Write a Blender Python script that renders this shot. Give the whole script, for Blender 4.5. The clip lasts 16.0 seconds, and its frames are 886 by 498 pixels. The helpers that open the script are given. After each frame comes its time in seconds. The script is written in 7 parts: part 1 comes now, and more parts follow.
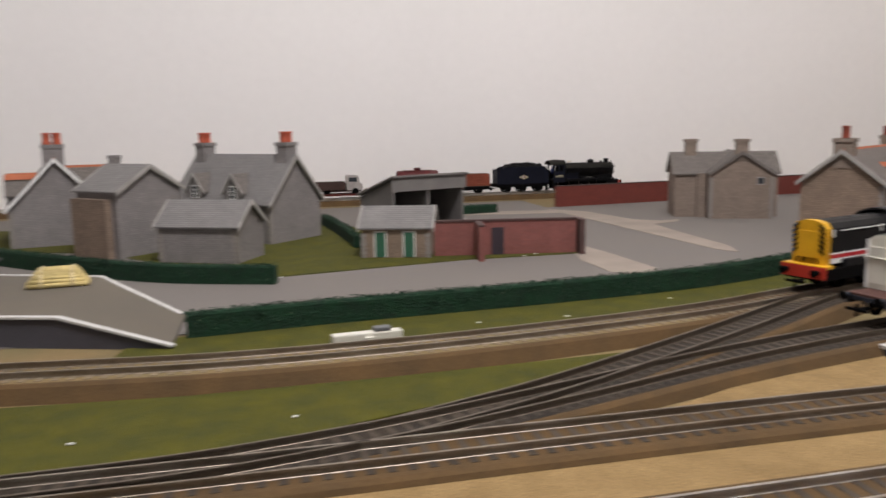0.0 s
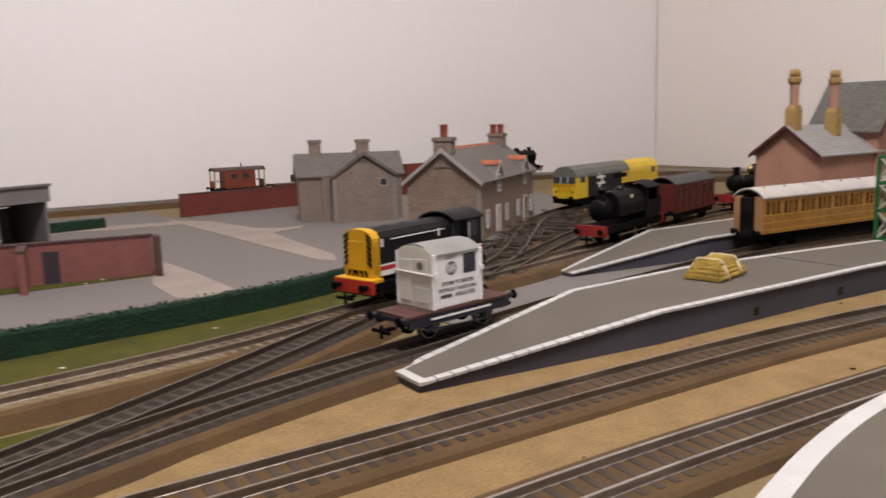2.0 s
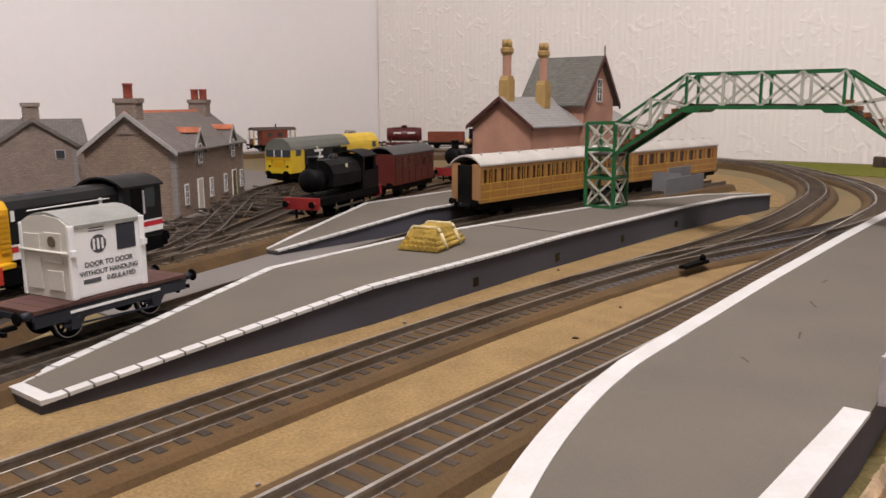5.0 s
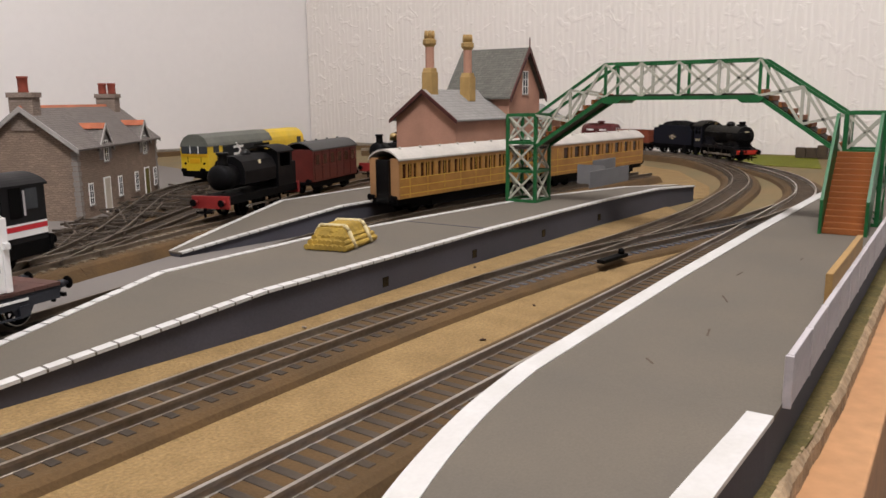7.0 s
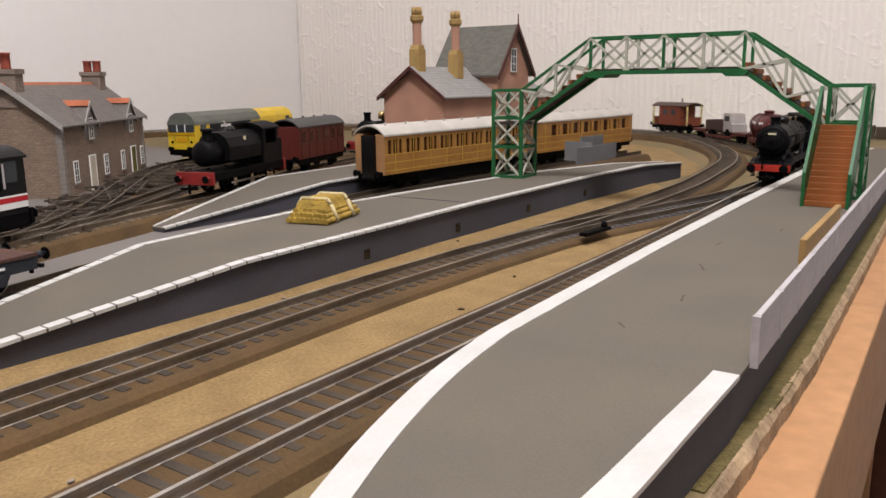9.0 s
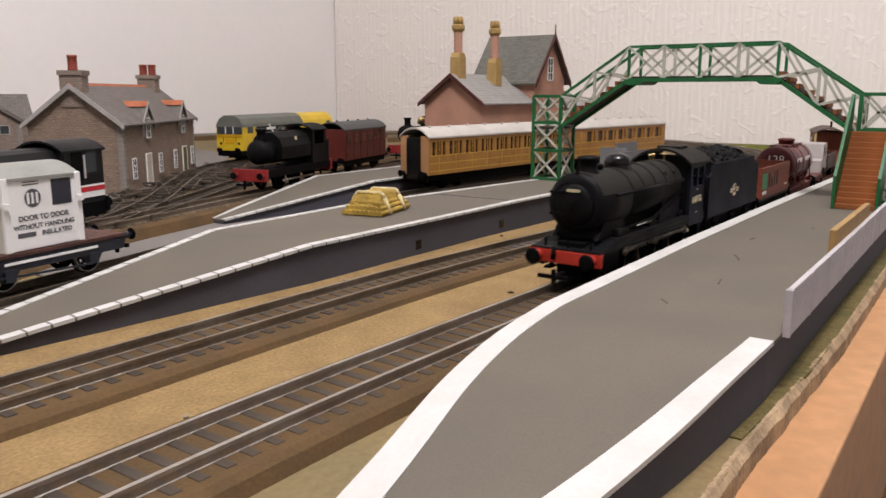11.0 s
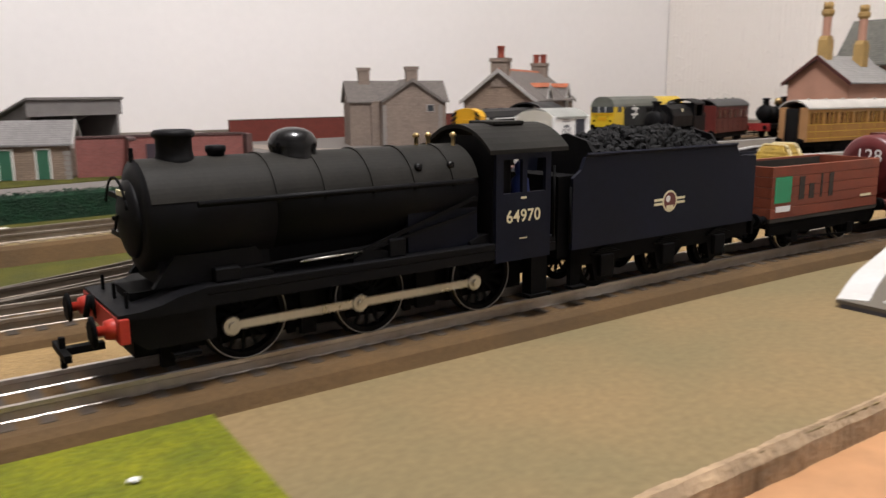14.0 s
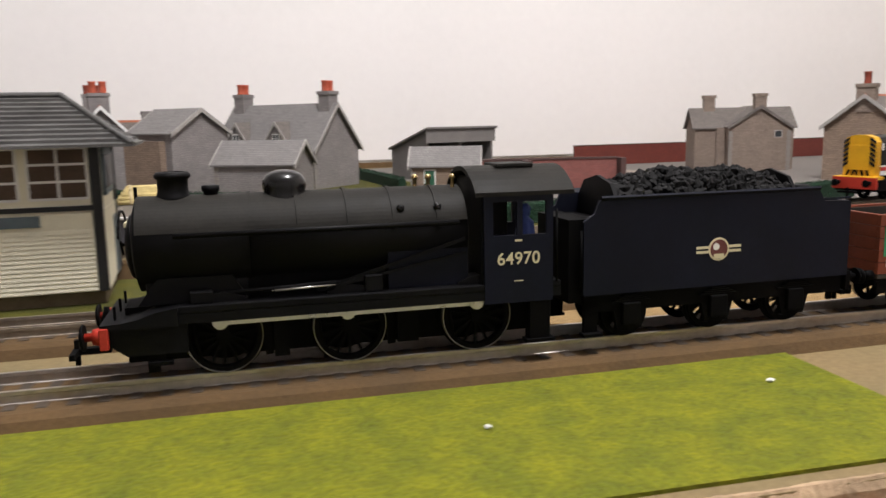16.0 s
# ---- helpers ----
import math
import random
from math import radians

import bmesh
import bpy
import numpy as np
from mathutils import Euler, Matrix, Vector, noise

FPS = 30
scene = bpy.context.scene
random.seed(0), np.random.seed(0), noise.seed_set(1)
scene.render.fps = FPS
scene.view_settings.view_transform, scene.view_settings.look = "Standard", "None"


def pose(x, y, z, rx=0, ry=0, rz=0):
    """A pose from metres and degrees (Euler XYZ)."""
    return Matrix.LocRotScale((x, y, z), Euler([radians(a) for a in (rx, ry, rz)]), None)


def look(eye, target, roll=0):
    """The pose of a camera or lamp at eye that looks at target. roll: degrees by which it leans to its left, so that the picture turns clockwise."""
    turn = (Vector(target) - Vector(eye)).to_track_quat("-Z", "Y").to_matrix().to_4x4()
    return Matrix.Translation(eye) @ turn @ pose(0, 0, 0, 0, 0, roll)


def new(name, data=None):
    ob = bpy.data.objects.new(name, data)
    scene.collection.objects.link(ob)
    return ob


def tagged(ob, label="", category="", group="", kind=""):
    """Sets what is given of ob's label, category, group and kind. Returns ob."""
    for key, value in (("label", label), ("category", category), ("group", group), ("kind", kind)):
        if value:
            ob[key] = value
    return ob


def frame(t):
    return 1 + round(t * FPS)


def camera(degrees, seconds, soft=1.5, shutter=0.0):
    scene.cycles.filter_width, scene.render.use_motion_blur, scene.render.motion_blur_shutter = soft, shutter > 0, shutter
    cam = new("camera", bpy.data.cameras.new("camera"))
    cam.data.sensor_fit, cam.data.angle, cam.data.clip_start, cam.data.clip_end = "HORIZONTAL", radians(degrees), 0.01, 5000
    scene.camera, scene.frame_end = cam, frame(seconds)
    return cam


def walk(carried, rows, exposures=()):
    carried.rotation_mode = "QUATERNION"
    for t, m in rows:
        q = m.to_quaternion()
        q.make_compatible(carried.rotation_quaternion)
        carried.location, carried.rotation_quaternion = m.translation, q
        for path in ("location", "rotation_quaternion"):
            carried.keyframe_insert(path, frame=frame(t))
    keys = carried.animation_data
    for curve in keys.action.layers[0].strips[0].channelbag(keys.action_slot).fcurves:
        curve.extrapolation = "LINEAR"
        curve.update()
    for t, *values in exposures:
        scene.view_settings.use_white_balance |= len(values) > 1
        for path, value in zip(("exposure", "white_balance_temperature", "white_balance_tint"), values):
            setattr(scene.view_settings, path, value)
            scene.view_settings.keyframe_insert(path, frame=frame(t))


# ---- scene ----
cam = camera(58.5, 16.0, 1.5, 0.4)
PATH = [
    (0, (0.144, 0.023, 0.125), (0.564, 1.955, -0.178), -1.0),
    (0.5, (0.194, 0.036, 0.12), (0.86, 1.899, -0.174), -1.4),
    (1, (0.23, 0.041, 0.125), (1.004, 1.86, -0.176), -1.9),
    (1.5, (0.256, 0.043, 0.128), (1.158, 1.801, -0.181), -3.0),
    (2, (0.281, 0.057, 0.123), (1.357, 1.713, -0.195), -1.6),
    (2.5, (0.303, 0.075, 0.117), (1.553, 1.601, -0.208), -0.5),
    (3, (0.318, 0.089, 0.106), (1.669, 1.521, -0.249), 0.4),
    (3.5, (0.33, 0.092, 0.11), (1.767, 1.438, -0.241), 0.2),
    (4, (0.339, 0.096, 0.107), (1.827, 1.387, -0.238), 0.2),
    (4.5, (0.343, 0.098, 0.104), (1.865, 1.343, -0.257), -0.1),
    (5, (0.345, 0.099, 0.101), (1.902, 1.301, -0.259), -0.2),
    (7.5, (0.376, 0.096, 0.098), (2.024, 1.161, -0.289), -0.6),
    (8, (0.377, 0.095, 0.097), (2.027, 1.152, -0.306), -0.6),
    (10.5, (0.356, 0.085, 0.088), (1.976, 1.186, -0.316), -0.3),
    (11, (0.344, 0.085, 0.088), (1.954, 1.208, -0.298), 0.1),
    (11.5, (0.326, 0.081, 0.084), (1.89, 1.266, -0.302), 0.2),
    (12, (0.299, 0.073, 0.083), (1.789, 1.353, -0.289), 0.1),
    (12.5, (0.266, 0.066, 0.081), (1.676, 1.431, -0.301), 0.2),
    (13, (0.243, 0.059, 0.081), (1.586, 1.49, -0.304), -0.1),
    (13.5, (0.211, 0.052, 0.074), (1.447, 1.575, -0.317), -0.3),
    (14, (0.177, 0.044, 0.07), (1.281, 1.667, -0.318), -0.4),
    (14.5, (0.146, 0.047, 0.066), (1.094, 1.769, -0.303), -0.9),
    (15, (0.121, 0.03, 0.072), (0.898, 1.84, -0.274), -1.4),
    (15.5, (0.095, 0.014, 0.074), (0.702, 1.891, -0.253), -1.1),
    (16, (0.067, 0.002, 0.074), (0.54, 1.92, -0.243), -1.1),
]
walk(cam, [(t, look(eye, target, roll)) for t, eye, target, roll in PATH], [(0.0, 0.0, 6500, 10), (1.5, 0.0, 6600, 14), (3.0, 0.07, 6700, 16), (5.0, 0.12, 6650, 15), (7.5, 0.13, 6550, 11), (8.0, 0.15, 6550, 11), (10.5, 0.22, 6550, 13), (11.5, 0.2, 6500, 12), (12.5, 0.27, 6450, 9), (13.5, 0.34, 6500, 10), (14.0, 0.32, 6500, 10), (16.0, 0.4, 6500, 10)])

# ---- light ----
world = bpy.data.worlds.new("room_air")
world.use_nodes = True
world.node_tree.nodes["Background"].inputs[0].default_value = (1.0, 0.97, 0.94, 1)
world.node_tree.nodes["Background"].inputs[1].default_value = 0.25
scene.world = world
scene.view_settings.exposure = 0.0


def bulb(name, place, radius, watts, colour):
    data = bpy.data.lights.new(name, "POINT")
    data.shadow_soft_size, data.energy, data.color = radius, watts, colour
    ob = new(name, data)
    ob.location = place
    return ob


bulb("ceiling_bulb", (0.35, 0.05, 1.2), 0.14, 52.0, (0.985, 0.965, 0.98))


# ---- materials ----
def node_mat(name, rough=0.7, metal=0.0):
    m = bpy.data.materials.new(name)
    m.use_nodes = True
    nt = m.node_tree
    b = nt.nodes["Principled BSDF"]
    b.inputs["Roughness"].default_value = rough
    b.inputs["Metallic"].default_value = metal
    return m, nt, b


def noise_tex(nt, coord, scale, detail=4.0, rough=0.55):
    n = nt.nodes.new("ShaderNodeTexNoise")
    n.inputs["Scale"].default_value = scale
    n.inputs["Detail"].default_value = detail
    n.inputs["Roughness"].default_value = rough
    nt.links.new(coord, n.inputs["Vector"])
    return n.outputs["Fac"]


def ramp(nt, fac, stops):
    r = nt.nodes.new("ShaderNodeValToRGB")
    while len(r.color_ramp.elements) < len(stops):
        r.color_ramp.elements.new(0.5)
    for e, (p, c) in zip(r.color_ramp.elements, stops):
        e.position, e.color = p, (*c, 1)
    nt.links.new(fac, r.inputs[0])
    return r.outputs[0]


def mixed(nt, a, b, fac, blend="MIX"):
    n = nt.nodes.new("ShaderNodeMix")
    n.data_type, n.blend_type = "RGBA", blend
    for sock, val in ((n.inputs[0], fac), (n.inputs[6], a), (n.inputs[7], b)):
        if isinstance(val, (int, float)):
            sock.default_value = val
        elif isinstance(val, tuple):
            sock.default_value = (*val, 1)
        else:
            nt.links.new(val, sock)
    return n.outputs[2]


def tint(c, k):
    return tuple(min(1.0, v * k) for v in c)


def surface(name, colour, rough=0.7, metal=0.0, grain=900.0, patch=60.0, amount=0.18, bump=0.15, second=None, depth=0.0003, gloss_var=0.1, shine=0.35):
    """Colour that varies in a coarse and a fine grain, with fine relief. Scales are per metre."""
    m, nt, b = node_mat(name, rough, metal)
    co = nt.nodes.new("ShaderNodeTexCoord").outputs["Object"]
    fine, coarse = noise_tex(nt, co, grain), noise_tex(nt, co, patch, 3.0)
    other = second or tint(colour, 1 - 1.6 * amount)
    base = ramp(nt, coarse, [(0.3, other), (0.7, colour)])
    shade = ramp(nt, fine, [(0.25, (1 - amount,) * 3), (0.75, (1.0,) * 3)])
    nt.links.new(mixed(nt, base, shade, 1.0, "MULTIPLY"), b.inputs["Base Color"])
    r = ramp(nt, coarse, [(0.2, (max(0.0, rough - gloss_var),) * 3), (0.8, (min(1.0, rough + gloss_var),) * 3)])
    nt.links.new(r, b.inputs["Roughness"])
    b.inputs["Specular IOR Level"].default_value = shine
    if bump:
        bn = nt.nodes.new("ShaderNodeBump")
        bn.inputs["Strength"].default_value, bn.inputs["Distance"].default_value = bump, depth
        nt.links.new(fine, bn.inputs["Height"])
        nt.links.new(bn.outputs[0], b.inputs["Normal"])
    return m


def masonry(name, brick_a, brick_b, mortar, width=0.007, height=0.0028, joint=0.0004, amount=0.25, rough=0.85, uneven=0.0):
    """Printed stone or brick card, in courses along z; seen alike on every upright face."""
    m, nt, b = node_mat(name, rough)
    tc = nt.nodes.new("ShaderNodeTexCoord")
    sep = nt.nodes.new("ShaderNodeSeparateXYZ")
    nt.links.new(tc.outputs["Object"], sep.inputs[0])
    add = nt.nodes.new("ShaderNodeMath")
    nt.links.new(sep.outputs[0], add.inputs[0])
    nt.links.new(sep.outputs[1], add.inputs[1])
    comb = nt.nodes.new("ShaderNodeCombineXYZ")
    nt.links.new(add.outputs[0], comb.inputs[0])
    nt.links.new(sep.outputs[2], comb.inputs[1])
    br = nt.nodes.new("ShaderNodeTexBrick")
    wob = nt.nodes.new("ShaderNodeTexNoise")
    wob.inputs["Scale"].default_value, wob.inputs["Detail"].default_value = 260.0, 2.0
    nt.links.new(tc.outputs["Object"], wob.inputs["Vector"])
    shift = nt.nodes.new("ShaderNodeVectorMath")
    shift.operation = "MULTIPLY_ADD"
    shift.inputs[1].default_value = (width * uneven, height * uneven, 0)
    nt.links.new(wob.outputs["Color"], shift.inputs[0])
    nt.links.new(comb.outputs[0], shift.inputs[2])
    nt.links.new(shift.outputs[0], br.inputs["Vector"])
    for k, v in (("Scale", 1.0), ("Mortar Size", joint), ("Brick Width", width), ("Row Height", height), ("Mortar Smooth", 0.3), ("Bias", 0.0)):
        br.inputs[k].default_value = v
    for k, v in (("Color1", brick_a), ("Color2", brick_b), ("Mortar", mortar)):
        br.inputs[k].default_value = (*v, 1)
    coarse = noise_tex(nt, tc.outputs["Object"], 70.0, 6.0, 0.65)
    shade = ramp(nt, coarse, [(0.25, (1 - amount,) * 3), (0.75, (1.0,) * 3)])
    nt.links.new(mixed(nt, br.outputs["Color"], shade, 1.0, "MULTIPLY"), b.inputs["Base Color"])
    bn = nt.nodes.new("ShaderNodeBump")
    bn.inputs["Strength"].default_value, bn.inputs["Distance"].default_value = 0.25, 0.0003
    nt.links.new(br.outputs["Fac"], bn.inputs["Height"])
    bn.invert = True
    nt.links.new(bn.outputs[0], b.inputs["Normal"])
    return m


M = {}
M["wall"] = surface("wall_paint_smooth", (0.88, 0.85, 0.835), 0.75, grain=60, patch=2.0, amount=0.03, bump=0.1, depth=0.002)
M["ceiling"] = surface("ceiling_paint", (0.8, 0.79, 0.77), 0.8, grain=80, patch=2.0, amount=0.03, bump=0.1)
M["carpet"] = surface("floor_carpet", (0.10, 0.08, 0.07), 0.95, grain=500, patch=8, amount=0.3)


def wallpaper():
    """White painted relief paper with upright ribs and curling lumps."""
    m, nt, b = node_mat("relief_wallpaper", 0.6)
    b.inputs["Base Color"].default_value = (0.84, 0.79, 0.74, 1)
    co = nt.nodes.new("ShaderNodeTexCoord").outputs["Object"]
    mp = nt.nodes.new("ShaderNodeMapping")
    mp.inputs["Scale"].default_value = (1, 1, 0.22)
    nt.links.new(co, mp.inputs[0])
    w = nt.nodes.new("ShaderNodeTexWave")
    w.bands_direction = "Y"
    w.inputs["Scale"].default_value, w.inputs["Distortion"].default_value = 26.0, 3.5
    w.inputs["Detail"].default_value, w.inputs["Detail Scale"].default_value = 2.0, 3.0
    nt.links.new(mp.outputs[0], w.inputs[0])
    v = nt.nodes.new("ShaderNodeTexNoise")
    v.inputs["Scale"].default_value, v.inputs["Detail"].default_value, v.inputs["Distortion"].default_value = 34.0, 2.0, 1.2
    nt.links.new(co, v.inputs[0])
    lump = ramp(nt, v.outputs[0], [(0.56, (0, 0, 0)), (0.68, (1, 1, 1))])
    h = mixed(nt, w.outputs[1], lump, 0.55)
    bn = nt.nodes.new("ShaderNodeBump")
    bn.inputs["Strength"].default_value, bn.inputs["Distance"].default_value = 0.4, 0.004
    nt.links.new(h, bn.inputs["Height"])
    nt.links.new(bn.outputs[0], b.inputs["Normal"])
    return m


M["paper"] = wallpaper()
M["sand"] = surface("sand_scatter", (0.40, 0.262, 0.112), 0.95, grain=800, patch=60, amount=0.45, bump=1.0, second=(0.29, 0.184, 0.074), depth=0.0014)
M["drab"] = surface("bare_board_drab", (0.2395, 0.1642, 0.0769), 0.95, grain=450, patch=16, amount=0.26, bump=0.7, second=(0.1785, 0.1402, 0.06687))
M["underlay"] = surface("brown_foam_underlay", (0.125, 0.0716, 0.0278), 0.95, grain=900, patch=40, amount=0.3, bump=0.5, second=(0.082, 0.048, 0.0189), depth=0.0006)
M["grass_dull"] = surface("olive_grass_mat", (0.105, 0.098, 0.006), 0.98, grain=1500, patch=55, amount=0.45, bump=0.8, second=(0.058, 0.060, 0.005), depth=0.001)
M["dirty"] = surface("oily_dark_underlay", (0.05, 0.036, 0.024), 0.9, grain=1200, patch=50, amount=0.4, bump=0.6, second=(0.02, 0.0155, 0.012), depth=0.0006)
M["grass_lime"] = surface("lime_grass_mat", (0.222, 0.222, 0.006), 0.98, grain=700, patch=90, amount=0.5, bump=0.8, second=(0.1221, 0.1419, 0.00396), depth=0.0012)
M["yard"] = surface("grey_yard_card", (0.182, 0.1615, 0.1445), 0.9, grain=1500, patch=12, amount=0.12, bump=0.1, second=(0.1638, 0.1459, 0.1342))
M["path"] = surface("pale_path_card", (0.336, 0.28, 0.236), 0.9, grain=1200, patch=25, amount=0.15, bump=0.1)
M["platform"] = surface("platform_grey_card", (0.1405, 0.1192, 0.09324), 0.85, grain=1400, patch=22, amount=0.16, bump=0.15, second=(0.112, 0.097, 0.078))
M["platform_side"] = surface("platform_side_slate_grey", (0.08156, 0.07939, 0.09788), 0.8, grain=900, patch=18, amount=0.2, bump=0.1)
M["white_line"] = surface("white_edge_paint", (0.57, 0.555, 0.54), 0.6, grain=700, patch=60, amount=0.08, bump=0.1, second=(0.49, 0.475, 0.45))
M["rail"] = surface("nickel_rail", (0.62, 0.6, 0.57), 0.38, 0.85, grain=500, patch=40, amount=0.25, bump=0.05, second=(0.42, 0.36, 0.3))
M["rail_mid"] = surface("dull_nickel_rail", (0.42, 0.37, 0.31), 0.52, 1.0, grain=500, patch=40, amount=0.3, bump=0.05, second=(0.28, 0.23, 0.18))
M["rail_dark"] = surface("tarnished_rail", (0.22, 0.185, 0.15), 0.52, 1.0, grain=500, patch=40, amount=0.3, bump=0.05, second=(0.22, 0.18, 0.14))
M["sleeper"] = surface("sleeper_plastic", (0.0405, 0.03047, 0.02372), 0.7, grain=900, patch=30, amount=0.35, bump=0.2, second=(0.07594, 0.05485, 0.03773))
M["sleeper_old"] = surface("weathered_sleeper", (0.27, 0.205, 0.135), 0.8, grain=900, patch=30, amount=0.35, bump=0.2)
M["sleeper_blue"] = surface("blue_grey_sleeper", (0.10, 0.105, 0.125), 0.6, grain=900, patch=30, amount=0.3, bump=0.2)
M["wood"] = surface("pine_board", (0.5, 0.265, 0.125), 0.6, grain=120, patch=14, amount=0.25, bump=0.15, second=(0.4, 0.2, 0.09))
M["fibre"] = surface("torn_fibreboard_edge", (0.54, 0.38, 0.23), 0.98, grain=500, patch=80, amount=0.35, bump=0.8, depth=0.001)
M["hedge"] = surface("hedge_scatter", (0.0126, 0.054, 0.0234), 0.9, grain=700, patch=120, amount=0.5, bump=1.0, second=(0.0072, 0.0306, 0.0144), depth=0.0015)
M["hedge_light"] = surface("hedge_light_flecks", (0.24, 0.3, 0.2), 0.9, grain=700, patch=200, amount=0.4, bump=0.5)
M["stone"] = masonry("printed_grey_stone", (0.29, 0.222, 0.178), (0.232, 0.178, 0.142), (0.18, 0.138, 0.11), 0.0046, 0.0019, 0.0003, uneven=1.7)
M["stone_warm"] = masonry("printed_buff_stone", (0.30, 0.215, 0.158), (0.232, 0.166, 0.122), (0.18, 0.128, 0.094), 0.0046, 0.0019, 0.0003, uneven=1.7)
M["stone_pale"] = masonry("printed_pale_stone", (0.2772, 0.2508, 0.242), (0.2332, 0.2112, 0.205), (0.1892, 0.1716, 0.1672), 0.0046, 0.0019, 0.0003, uneven=1.7)
M["quoin"] = surface("pale_quoin_card", (0.31, 0.28, 0.255), 0.85, grain=700, patch=50, amount=0.18)
M["slate"] = masonry("printed_slate", (0.185, 0.16, 0.143), (0.142, 0.122, 0.11), (0.1, 0.086, 0.078), 0.0036, 0.0017, 0.0002, rough=0.8)
M["slate_pale"] = masonry("printed_pale_slate", (0.2332, 0.22, 0.2112), (0.1892, 0.176, 0.1716), (0.1364, 0.1276, 0.1232), 0.0036, 0.0017, 0.0002, rough=0.8)
M["barge"] = surface("barge_board_grey", (0.40, 0.375, 0.35), 0.8, grain=500, patch=50, amount=0.15)
M["ridge"] = surface("orange_ridge_card", (0.50, 0.155, 0.075), 0.8, grain=600, patch=80, amount=0.2)
M["pot"] = surface("terracotta_pot", (0.36, 0.075, 0.045), 0.7, grain=600, patch=80, amount=0.25)
M["pot_bright"] = surface("bright_terracotta_pot", (0.62, 0.13, 0.07), 0.7, grain=600, patch=80, amount=0.2)
M["brick"] = masonry("printed_red_brick", (0.27, 0.085, 0.07), (0.21, 0.065, 0.055), (0.24, 0.11, 0.095), 0.0032, 0.0012, 0.00015)
M["brick_fence"] = masonry("printed_dark_red_fence", (0.18, 0.0315, 0.0198), (0.153, 0.027, 0.018), (0.117, 0.027, 0.018), 0.003, 0.0012, 0.00012)
M["coping"] = surface("dark_coping", (0.10, 0.055, 0.05), 0.8, amount=0.2)
M["peach"] = surface("peach_brick_card", (0.46, 0.245, 0.17), 0.8, grain=700, patch=30, amount=0.16, bump=0.2)
M["peach_dark"] = surface("terracotta_brick_card", (0.33, 0.145, 0.10), 0.8, grain=700, patch=30, amount=0.18, bump=0.2)
M["station_roof"] = masonry("station_slate", (0.33, 0.315, 0.30), (0.28, 0.265, 0.25), (0.21, 0.2, 0.19), 0.0042, 0.0026, 0.00022, rough=0.75)
M["station_roof_dark"] = masonry("station_slate_weathered", (0.155, 0.15, 0.125), (0.11, 0.105, 0.09), (0.075, 0.07, 0.06), 0.0042, 0.0026, 0.00022, rough=0.75)
M["maroon_trim"] = surface("maroon_barge_paint", (0.085, 0.022, 0.018), 0.55, amount=0.2)
M["buff"] = surface("buff_chimney_plastic", (0.44, 0.28, 0.10), 0.65, amount=0.2)
M["frame_white"] = surface("white_window_paint", (0.78, 0.77, 0.74), 0.5, amount=0.06)
M["pane"] = surface("dark_window_pane", (0.05, 0.055, 0.06), 0.15, amount=0.1, bump=0)
M["cream_door"] = surface("cream_door_paint", (0.56, 0.50, 0.40), 0.6, amount=0.1)
M["green_door"] = surface("green_door_paint", (0.035, 0.13, 0.075), 0.6, amount=0.15)
M["olive_door"] = surface("olive_door_paint", (0.16, 0.14, 0.025), 0.6, amount=0.15)
M["dark_door"] = surface("dark_plank_door", (0.05, 0.035, 0.045), 0.7, amount=0.2)
M["shed"] = surface("grey_shed_card", (0.20, 0.185, 0.175), 0.85, grain=600, patch=40, amount=0.15)
M["green_paint"] = surface("bridge_green_paint", (0.012, 0.125, 0.035), 0.45, amount=0.2, bump=0.05)
M["cream_paint"] = surface("bridge_cream_paint", (0.47, 0.46, 0.38), 0.55, amount=0.15, bump=0.05)
M["step"] = surface("rust_brown_step", (0.36, 0.115, 0.028), 0.6, amount=0.25, bump=0.1)
M["deck_dark"] = surface("bridge_deck_brown", (0.05, 0.035, 0.025), 0.7, amount=0.25)
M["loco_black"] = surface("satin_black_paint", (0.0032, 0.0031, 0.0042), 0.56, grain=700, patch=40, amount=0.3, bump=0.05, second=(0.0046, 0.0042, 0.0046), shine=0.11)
M["tender_black"] = surface("blue_black_paint", (0.0075, 0.009, 0.019), 0.55, grain=700, patch=40, amount=0.25, bump=0.05, shine=0.14)
M["boiler_top"] = surface("warm_grey_black", (0.023, 0.021, 0.0175), 0.6, grain=900, patch=60, amount=0.3, bump=0.1, shine=0.12)
M["gloss_black"] = surface("gloss_black_plastic", (0.006, 0.0055, 0.006), 0.2, amount=0.2, bump=0)
M["frame_black"] = surface("chassis_black_plastic", (0.0034, 0.0031, 0.0034), 0.7, amount=0.3, bump=0.1, shine=0.07)
M["steel"] = surface("bright_steel", (0.62, 0.60, 0.55), 0.3, 1.0, amount=0.15, bump=0.02)
# steel darkened to carry the shade that the driving wheels stand in
M["tyre"] = surface("shaded_steel_tyre", (0.3, 0.28, 0.26), 0.42, 1.0, amount=0.25, bump=0.03)
M["brass"] = surface("brass", (0.58, 0.42, 0.20), 0.3, 1.0, amount=0.15, bump=0)
M["red_paint"] = surface("red_buffer_beam_paint", (0.50, 0.035, 0.018), 0.5, amount=0.2, bump=0.05)
M["red_dark"] = surface("dull_red_buffer_paint", (0.28, 0.022, 0.02), 0.5, amount=0.2, bump=0.05)
M["coal"] = surface("coal_lumps", (0.019, 0.0182, 0.0185), 0.75, grain=900, patch=300, amount=0.5, bump=0.5, shine=0.15)
